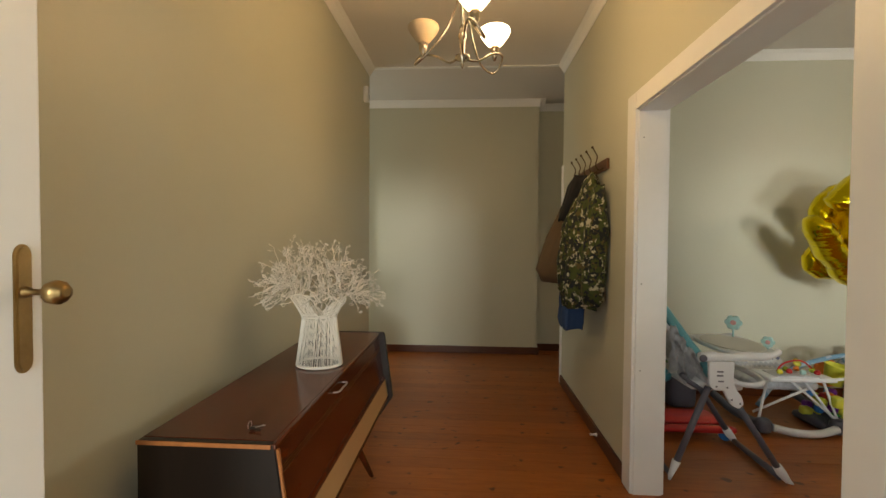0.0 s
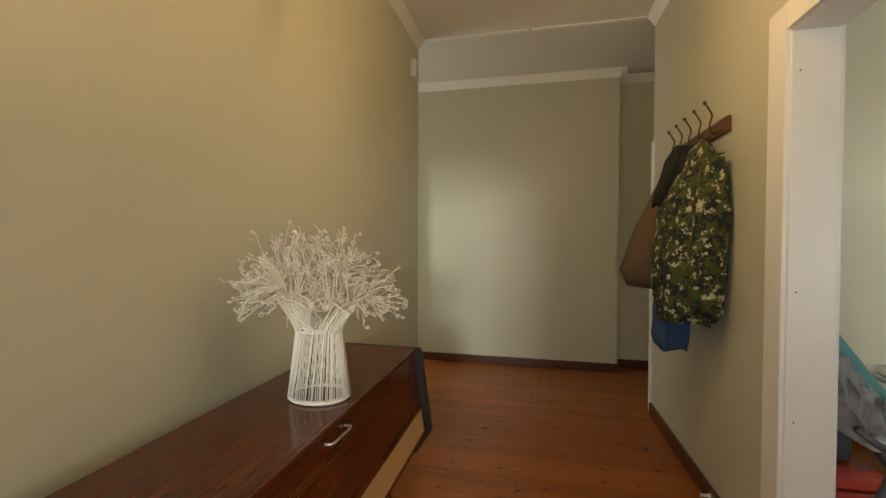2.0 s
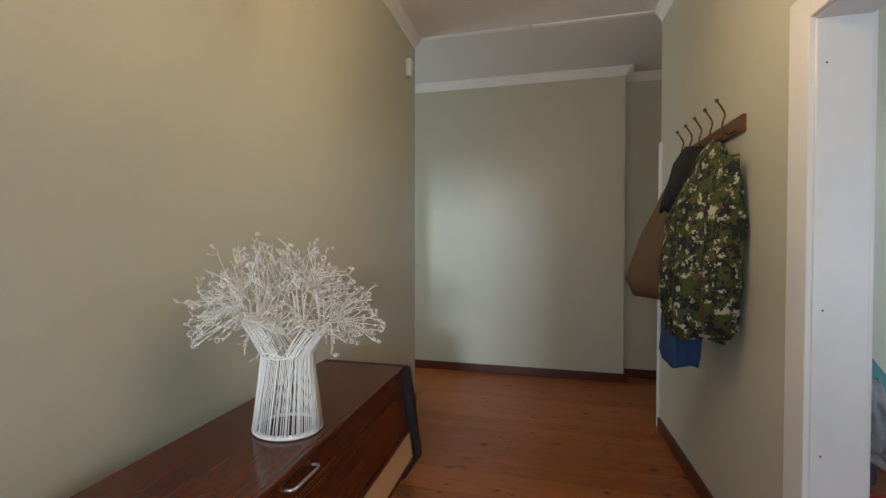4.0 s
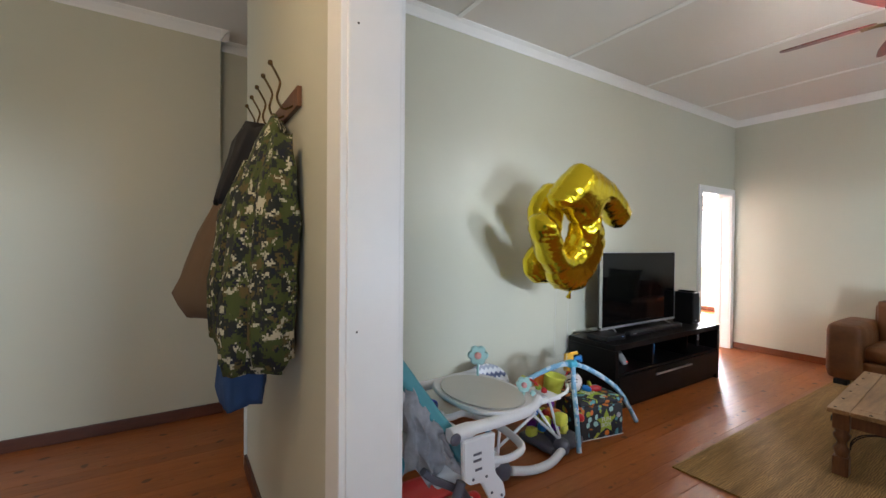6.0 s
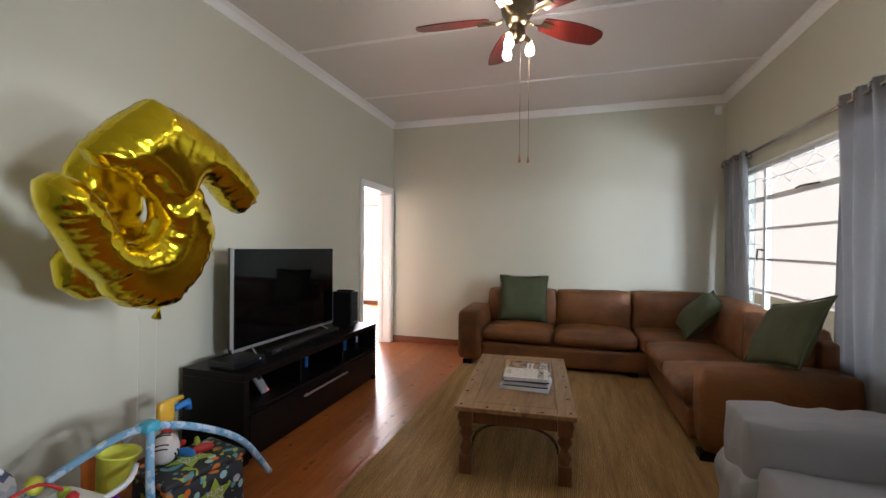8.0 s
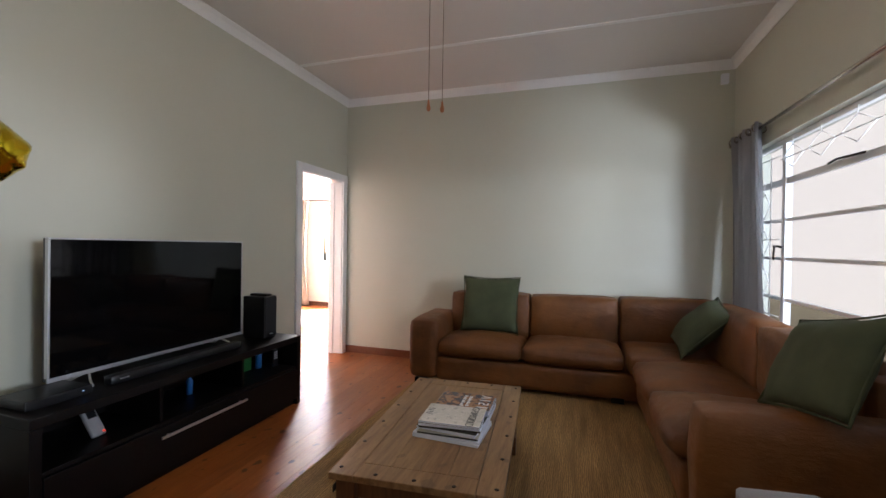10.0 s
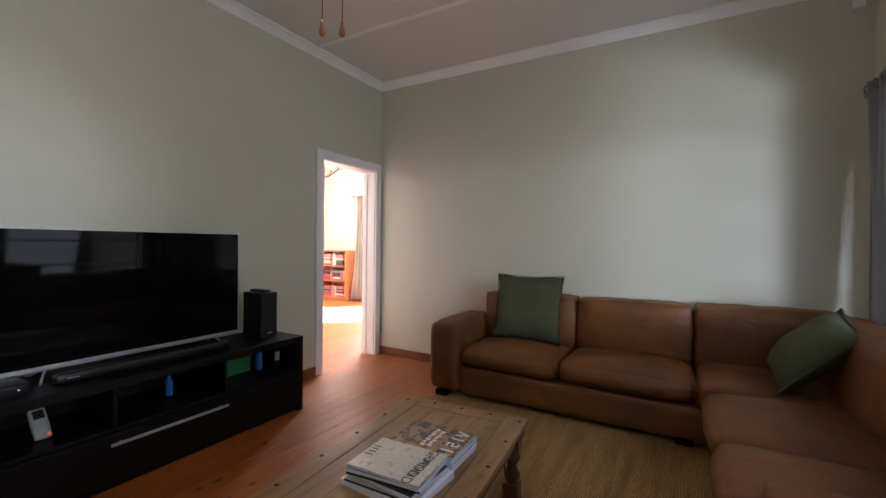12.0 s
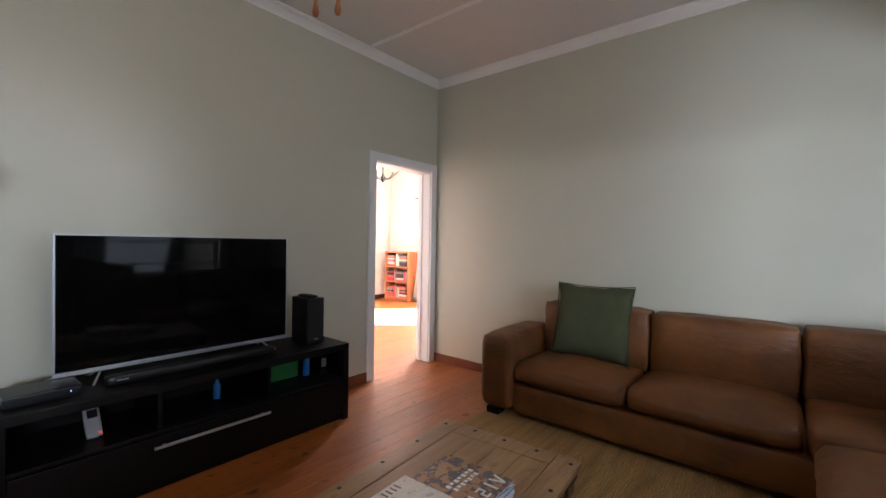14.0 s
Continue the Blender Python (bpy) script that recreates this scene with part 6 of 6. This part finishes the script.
    for k, (x, y, mat) in enumerate(((2.46, 3.12, RED), (2.47, 3.17, LIME), (2.54, 3.1, MINT), (2.64, 3.1, RED), (2.65, 3.16, LIME), (2.38, 3.1, YELLOW), (2.56, 3.19, ORANGE))):
        part("toy_knob", lathe([(0.006, 0.0), (0.018, 0.006), (0.02, 0.02), (0.01, 0.034)], 12, m=Matrix.Translation(L(x, y, 0.4))), mat, root, "coloured tray toy")
    part("toy_arch", tube(spline([L(2.4, 3.16, 0.4), L(2.46, 3.17, 0.46), L(2.58, 3.17, 0.48), L(2.66, 3.15, 0.41)], 5), 0.006, 8), RED, root)
    part("toy_rattle", lathe([(0.01, -0.01), (0.035, 0.0), (0.01, 0.01)], 16, m=Matrix.Translation(L(2.62, 3.26, 0.44)) @ pose(0, 0, 0, 60, 20, 0)), YELLOW, root)


def play_gym():
    root = thing("play_gym", (2.95, 3.15, 0), "crossed pale blue padded arches of a baby play gym", "play gym")
    cloth = patches("pale_blue_gym_cloth", [(0.22, 0.42, 0.6), (0.5, 0.62, 0.72), (0.12, 0.3, 0.5)], 16, 0.8, steps=(0.5, 0.6))
    o = Vector((2.95, 3.15, 0))
    top = Vector((2.95, 3.14, 0.53))

    def arch(a, b, ha, hb):
        a, b = Vector(a), Vector(b)
        pts = [a, a.lerp(top, 0.3) + Vector((0, 0, ha)), a.lerp(top, 0.7) + Vector((0, 0, ha * 0.7)), top, top.lerp(b, 0.35) + Vector((0, 0, hb * 0.8)), top.lerp(b, 0.72) + Vector((0, 0, hb)), b]
        return tube([p - o for p in spline(pts, 6)], 0.017, 10)

    part("arch", arch((2.83, 2.97, 0.015), (3.15, 3.66, 0.015), 0.03, 0.14), cloth, root)
    part("arch", arch((2.5, 3.5, 0.015), (3.6, 3.06, 0.015), 0.15, 0.11), cloth, root)
    part("hub", soft(top - o - Vector((0.035, 0.035, 0.026)), top - o + Vector((0.035, 0.035, 0.028)), 0.02, n=6), AQUA, root, "blue cloth hub")


def star(r, bm, m, depth=0.0008):
    pts = [((r if k % 2 == 0 else r * 0.48) * math.cos(math.pi * k / 5 + math.pi / 2), (r if k % 2 == 0 else r * 0.48) * math.sin(math.pi * k / 5 + math.pi / 2)) for k in range(10)]
    return prism(pts, depth, m, bm)


def toy_box():
    root = thing("toy_box", (3.16, 3.04, 0), "dark animal print lidded toy box with green stars", "toy box", turn=-11)
    part("body", soft((-0.19, 0.0, 0.0), (0.19, 0.28, 0.237), 0.012, n=6, wrinkle=0.003), PRINT, root)
    part("lid", soft((-0.197, -0.006, 0.24), (0.197, 0.286, 0.272), 0.012, (0, 0, 0.004), 8, wrinkle=0.003), PRINT, root)
    part("piping", tube([(-0.19, 0.0, 0.006), (0.19, 0.0, 0.006), (0.19, 0.28, 0.006), (-0.19, 0.28, 0.006)], 0.004, 6, closed=True), WHITE_PLASTIC, root, "pale piping")
    front = pose(0.03, -0.005, 0.115, 90, 0, 0)
    top = pose(0.0, 0.14, 0.2775, 0, 0, 8)
    part("star", star(0.09, None, front), LIME, root, "lime green star")
    part("star", star(0.11, None, top), LIME, root, "lime green star")
    for word, dy in (("FUN", 0.018), ("BOX", -0.02)):
        lettering("word", word, 0.042, front @ Matrix.Translation((0, dy, 0.0012)), WHITE_INK, root, 0.0004)
        lettering("word", word, 0.05, top @ Matrix.Translation((0, dy * 1.1, 0.0012)), WHITE_INK, root, 0.0004)
    rng = random.Random(21)
    for k in range(18):
        face = k % 3
        x, z = rng.uniform(-0.17, 0.17), rng.uniform(0.03, 0.2)
        if face == 2:
            m = pose(x, rng.choice((0.03, 0.06, 0.23, 0.255)), 0.2765)
        else:
            if abs(x - 0.03) < 0.07 and abs(z - 0.115) < 0.07:
                continue
            m = pose(x, -0.004, z, 90, 0, rng.uniform(-20, 20))
        blob = lathe([(0.02, 0.0), (0.019, 0.001)], 7, m=m @ pose(0, 0, 0, 0, 0, rng.uniform(0, 90)))
        part("printed_spot", blob, rng.choice((ORANGE, MINT, LIME, PALE_CLOTH)), root)


def small_toys():
    ball = thing("ball", (3.12, 3.26, 0.277), "white rugby-style toy ball with dark stripes on the toy box", "ball")
    part("skin", lathe([(0.005, -0.075)] + [(0.062 * math.cos(a), 0.076 * math.sin(a)) for a in [radians(q) for q in range(-80, 81, 10)]] + [(0.005, 0.075)], 24, m=pose(0, 0, 0.064, 0, 60, 40)), plain("white_ball_skin", (0.62, 0.56, 0.54), 0.4), ball)
    spin = pose(0, 0, 0.064, 0, 60, 40)
    for a in (-35, -20, 20, 35):
        c, h = 0.0635 * math.cos(radians(a)), 0.078 * math.sin(radians(a))
        for start in (0.2, 2.3, 4.4):
            ring = [spin @ Vector((c * math.cos(u), c * math.sin(u), h)) for u in [start + 1.3 * k / 12 for k in range(13)]]
            part("stripe", tube(ring, 0.0035, 6), INK, ball, "dark stripe")
    bag = thing("toy_bag", (2.8, 3.2, 0), "clear bag packed with bright plastic toys", "toy bag")
    rng = random.Random(15)
    for k in range(26):
        x, y, z = rng.uniform(-0.13, 0.15), rng.uniform(-0.15, 0.1), rng.uniform(0.05, 0.24)
        r = rng.uniform(0.024, 0.042)
        part("toy", soft((x - r, y - r, z - r), (x + r, y + r, z + r), r * rng.uniform(0.5, 1.0), n=6), rng.choice((RED, YELLOW, LIME, BLUE, ORANGE, PURPLE, GREEN, YELLOW)), bag)
    base = soft((-0.16, -0.17, 0.0), (0.17, 0.14, 0.07), 0.04, n=8, wrinkle=0.01)
    part("base", base, GREY_PLASTIC, bag)
    bucket = thing("toy_bucket", (2.88, 3.26, 0.285), "yellow plastic toy bucket standing on the toys", "bucket")
    part("body", lathe([(0.055, 0.0), (0.075, 0.14), (0.082, 0.146), (0.08, 0.152), (0.07, 0.148), (0.052, 0.01), (0.01, 0.008)], 28, m=pose(0, 0, 0, 6, 8, 0)), YELLOW, bucket)
    orange = thing("orange_toy", (2.93, 3.36, 0.3), "round orange plastic toy behind the bucket", "toy")
    part("body", soft((-0.09, -0.04, -0.06), (0.07, 0.05, 0.13), 0.04, (0, 0.01, 0.01), 8), ORANGE, orange)
    gun = thing("toy_pistol", (3.26, 3.42, 0.0), "yellow and blue toy water pistol standing upright", "toy")
    part("tank", lathe([(0.035, 0), (0.04, 0.05), (0.035, 0.3), (0.02, 0.36)], 16), RED, gun)
    part("body", soft((-0.05, -0.02, 0.36), (0.035, 0.02, 0.5), 0.012, n=5), AMBER, gun)
    part("barrel", tube([(-0.04, 0, 0.49), (0.09, 0, 0.49)], 0.014, 10), AMBER, gun)
    part("grip", tube([(0.03, -0.01, 0.445), (0.12, -0.01, 0.455), (0.12, -0.01, 0.415)], 0.018, 10), BLUE, gun)
    for k, (x, y, mat) in enumerate(((3.2, 3.28, RED), (3.26, 3.22, LIME), (3.16, 3.18, BLUE), (3.22, 3.14, RED))):
        t = thing("loose_toy", (x + 0.03, y + 0.03, 0.281), "small bright plastic toy piece on the toy box", "toy", "small toys on the toy box")
        part("body", soft((-0.045, -0.012, 0.0), (0.045, 0.012, 0.03), 0.01, (0.004, 0.002, 0.01), 6, m=pose(0, 0, 0, 0, 0, 50 * k)), mat, t)
    cloth = thing("blue_seat_pad", (1.88, 3.5, 0), "dark blue patterned baby seat on a pale base by the wall", "baby seat")
    blue = patches("blue_print_cloth", [(0.03, 0.05, 0.3), (0.01, 0.015, 0.08), (0.25, 0.45, 0.1)], 18, 0.8, steps=(0.52, 0.62))
    part("pad", soft((-0.17, -0.12, 0.3), (0.15, 0.1, 0.38), 0.04, (0.01, 0.01, 0.02), 10, wrinkle=0.014), blue, cloth)
    part("base", soft((-0.12, -0.1, 0.0), (0.1, 0.08, 0.31), 0.05, n=8), GREY_PLASTIC, cloth)
    part("rim", tube([(-0.18, -0.13, 0.3), (0.16, -0.13, 0.3), (0.16, 0.11, 0.3), (-0.18, 0.11, 0.3)], 0.014, 8, closed=True), WHITE_PLASTIC, cloth)
    tub = thing("aqua_tub", (1.42, 3.25, 0), "aqua plastic tub on the floor behind the high chair", "tub")
    part("body", lathe([(0.13, 0.0), (0.17, 0.3), (0.18, 0.32), (0.175, 0.325), (0.16, 0.31), (0.12, 0.02), (0.02, 0.015)], 28), AQUA, tub)


balloons()
high_chair()
ride_on()
bouncer()
play_gym()
toy_box()
small_toys()


# ---- the far room ----
def bookcase():
    root = thing("bookcase", (9.88, 7.27, 0), "orange wooden bookcase crowded with red and white books", "bookcase", turn=-90)
    w, d, h = 0.35, 0.15, 1.06
    for x in (-w, w - 0.025):
        part("side_panel", box((x, -d, 0), (x + 0.025, d, h), edge=0.002), OAK, root)
    levels = (0.05, 0.4, 0.72, h - 0.026)
    for z in levels:
        part("shelf", box((-w + 0.026, -d, z), (w - 0.026, d - 0.01, z + 0.025), edge=0.002), OAK, root)
    part("kickboard", box((-w + 0.026, -d + 0.01, 0), (w - 0.026, -d + 0.03, 0.049)), OAK, root)
    part("back_panel", box((-w + 0.026, d - 0.009, 0.05), (w - 0.026, d - 0.002, h - 0.03)), OAK, root)
    rng = random.Random(31)
    reds = [plain("red_book", (0.5, 0.03, 0.05), 0.5), plain("pink_book", (0.55, 0.12, 0.12), 0.5), plain("white_book", (0.7, 0.66, 0.6), 0.5), plain("grey_book", (0.3, 0.26, 0.22), 0.5), plain("black_book", (0.04, 0.03, 0.03), 0.5)]
    turn = pose(9.88, 7.27, 0, 0, 0, -90)
    for z in levels[:3]:
        x = -w + 0.04
        top = z + 0.27
        while x < w - 0.1:
            if rng.random() < 0.45:
                wide, zz = rng.uniform(0.17, 0.22), z + 0.026
                if x + wide > w - 0.03:
                    break
                while zz < top - 0.03:
                    t = rng.uniform(0.02, 0.04)
                    bk = thing("book", turn @ Vector((x + wide / 2, -0.02, zz)), "book lying in a stack on the bookcase shelf", "book", "books on the bookcase", turn=-90 + rng.uniform(-4, 4))
                    part("cover", box((-wide / 2, -0.1, 0), (wide / 2, 0.1, t - 0.001), edge=0.002), rng.choice(reds), bk)
                    zz += t
                x += wide + 0.01
            else:
                for _ in range(rng.randint(3, 5)):
                    t, hh = rng.uniform(0.018, 0.035), rng.uniform(0.19, 0.27)
                    if x + t > w - 0.03:
                        break
                    bk = thing("book", turn @ Vector((x + t / 2, -0.01, z + 0.026)), "upright book standing on the bookcase shelf", "book", "books on the bookcase", turn=-90)
                    part("cover", box((-t / 2 + 0.0005, -0.1, 0), (t / 2 - 0.0005, 0.1, hh), edge=0.002), rng.choice(reds), bk)
                    x += t
                x += 0.01


def far_curtain():
    root = thing("curtain", (9.9, 6.6, 0.02), "long cream curtain hanging to the floor beside the far room window", "curtain", turn=90)
    bm = bmesh.new()
    n, m, rows = 60, 16, []
    for j in range(m + 1):
        v = j / m
        row = []
        for i in range(n + 1):
            u = i / n
            width = 0.34 - 0.08 * math.sin(math.pi * v) + 0.26 * v ** 3
            row.append(bm.verts.new(((u - 0.5) * width + 0.06 * v, 0.035 * math.sin(u * 30 + v) * (1 + 0.6 * v) + 0.02 * v * math.sin(u * 9), 2.18 * (1 - v))))
        rows.append(row)
    for a, b in zip(rows, rows[1:]):
        for i in range(n):
            bm.faces.new((a[i], a[i + 1], b[i + 1], b[i])).smooth = True
    bmesh.ops.solidify(bm, geom=bm.faces[:], thickness=0.004)
    part("cloth", bm, CREAM_CLOTH, root)
    rod = thing("curtain_rod", (9.9, 5.6, 2.2), "dark metal curtain rod in the far room", "curtain rod")
    part("rod", tube([(0, -1.1, 0), (0, 1.3, 0)], 0.012, 10), IRON, rod)
    part("bracket", box((0.008, 1.15, -0.01), (0.148, 1.17, 0.01)), IRON, rod)
    part("bracket", box((0.008, -1.0, -0.01), (0.148, -0.98, 0.01)), IRON, rod)


def chandelier():
    root = thing("chandelier", (8.02, 5.85, H), "wrought iron chandelier with glowing amber glass shades", "chandelier")
    part("canopy", lathe([(0.02, -0.05), (0.06, -0.02), (0.06, 0)], 18), IRON, root)
    part("stem", lathe([(0.012, -0.6), (0.018, -0.5), (0.03, -0.42), (0.014, -0.34), (0.01, -0.2), (0.01, -0.04)], 14), IRON, root)
    part("finial", lathe([(0.004, -0.78), (0.035, -0.74), (0.028, -0.68), (0.012, -0.6)], 16), IRON, root)
    amber = glow("amber_lit_glass", (1.0, 0.62, 0.22), 3.5)
    for k in range(5):
        u = radians(72 * k + 10)
        d = Vector((math.cos(u), math.sin(u), 0))
        pts = [d * r + Vector((0, 0, z)) for r, z in ((0.01, -0.68), (0.09, -0.72), (0.19, -0.66), (0.26, -0.6), (0.25, -0.56))]
        part("arm", tube(spline(pts, 5), 0.008, 8), IRON, root)
        part("leaf", tube([d * 0.25 + Vector((0, 0, -0.58)), d * 0.32 + Vector((0, 0, -0.6)), d * 0.36 + Vector((0, 0, -0.56))], [0.004, 0.014, 0.002], 6, flat=0.3), IRON, root)
        part("shade", lathe([(0.025, -0.55), (0.05, -0.52), (0.062, -0.47), (0.068, -0.42), (0.064, -0.42), (0.045, -0.51), (0.02, -0.54)], 18, m=Matrix.Translation(d * 0.25), caps=False), amber, root, "lit amber glass shade")


def far_rug():
    m = stripes("striped_cotton_rug", (0.5, 0.2, 0.11), (0.72, 0.62, 0.56), "X", 4.5, 0.3, 0.95, 0.3)
    n = m.node_tree.nodes
    for node in n:
        if node.type == "TEX_WAVE":
            mp = n.new("ShaderNodeMapping")
            mp.inputs["Rotation"].default_value = (0, 0, radians(-47))
            m.node_tree.links.new(n.new("ShaderNodeNewGeometry").outputs["Position"], mp.inputs["Vector"])
            m.node_tree.links.new(mp.outputs["Vector"], node.inputs["Vector"])
    bm = box((-0.75, -1.1, 0.001), (0.75, 1.1, 0.012), edge=0.003)
    bm.transform(pose(8.5, 5.85, 0, 0, 0, 47))
    ob = part("rug", bm, m)
    tagged(ob, "striped cream and rust cotton rug in the far room", "rug")
    fringe = bmesh.new()
    for i in range(60):
        y = -1.09 + i * 2.18 / 59
        box((-0.8, y - 0.004, 0.001), (-0.752, y + 0.004, 0.004), fringe)
    fringe.transform(pose(8.5, 5.85, 0, 0, 0, 47))
    part("fringe", fringe, CREAM_CLOTH, ob, kind="stuff")


def far_window():
    root = tagged(new("window_2"), "white framed bright window of the far room, closed", "window", kind="structure")
    fr = bmesh.new()
    y0, y1, z0, z1, x = 4.602, 6.298, 0.902, 2.148, 10.16
    for lo, hi in (((x - 0.02, y0, z0), (x + 0.02, y0 + 0.04, z1)), ((x - 0.02, y1 - 0.04, z0), (x + 0.02, y1, z1)), ((x - 0.02, y0 + 0.04, z0), (x + 0.02, y1 - 0.04, z0 + 0.04)), ((x - 0.02, y0 + 0.04, z1 - 0.04), (x + 0.02, y1 - 0.04, z1))):
        box(lo, hi, fr, 0.003)
    part("window_frame", fr, GLOSS_WHITE, root)
    for y in (5.0, 5.9):
        part("mullion", box((x - 0.018, y - 0.02, z0 + 0.04), (x + 0.018, y + 0.02, z1 - 0.04), edge=0.003), GLOSS_WHITE, root)
    for a, b in ((4.64, 4.98), (5.02, 5.88), (5.92, 6.26)):
        p = part("pane", box((x - 0.002, a + 0.001, z0 + 0.041), (x + 0.002, b - 0.001, z1 - 0.041)), GLASS, root)
        p.visible_shadow = False


bookcase()
far_curtain()
chandelier()
far_rug()
far_window()


# ---- floor boards ----
def boards():
    root = tagged(new("floor"), kind="structure")
    base = box((-2.75, -0.45, -0.2), (10.3, 8.0, -0.018))
    structure("subfloor", base, UNDER, root)
    bm = box((0, 0, -0.017), (1, 0.109, 0))
    for v in bm.verts:
        if v.co.z > -0.001:
            v.co.y = 0.0006 if v.co.y < 0.05 else 0.1084
    me = bpy.data.meshes.new("plank")
    bm.to_mesh(me)
    bm.free()
    me.materials.append(PINE)
    rng = random.Random(11)

    def lay(x0, x1, y0, y1, shortest=2.2):
        y = y0
        while y < y1 - 0.02:
            x = x0
            while x < x1 - 0.01:
                length = rng.uniform(shortest, 4.2)
                end = x1 if x + length > x1 - 0.6 else x + length
                ob = new("plank", me)
                ob.location = (x, y, rng.uniform(-0.0006, 0.0))
                ob.scale = (end - x - 0.001, min(0.1098, y1 - y) / 0.109, 1)
                ob.parent = root
                x = end
            y += 0.11

    lay(LX - 0.02, 1.12, -0.45, FAR + 0.02)
    lay(-2.6, LX - 0.021, 3.95, FAR + 0.02)
    lay(1.121, 2.3, 3.93, 5.13)
    lay(0.9, 1.12, FAR + 0.021, 5.13)
    lay(1.121, EAST + 0.02, SOUTH - 0.02, 3.86)
    lay(3.2, 10.15, 3.861, 7.86)


boards()
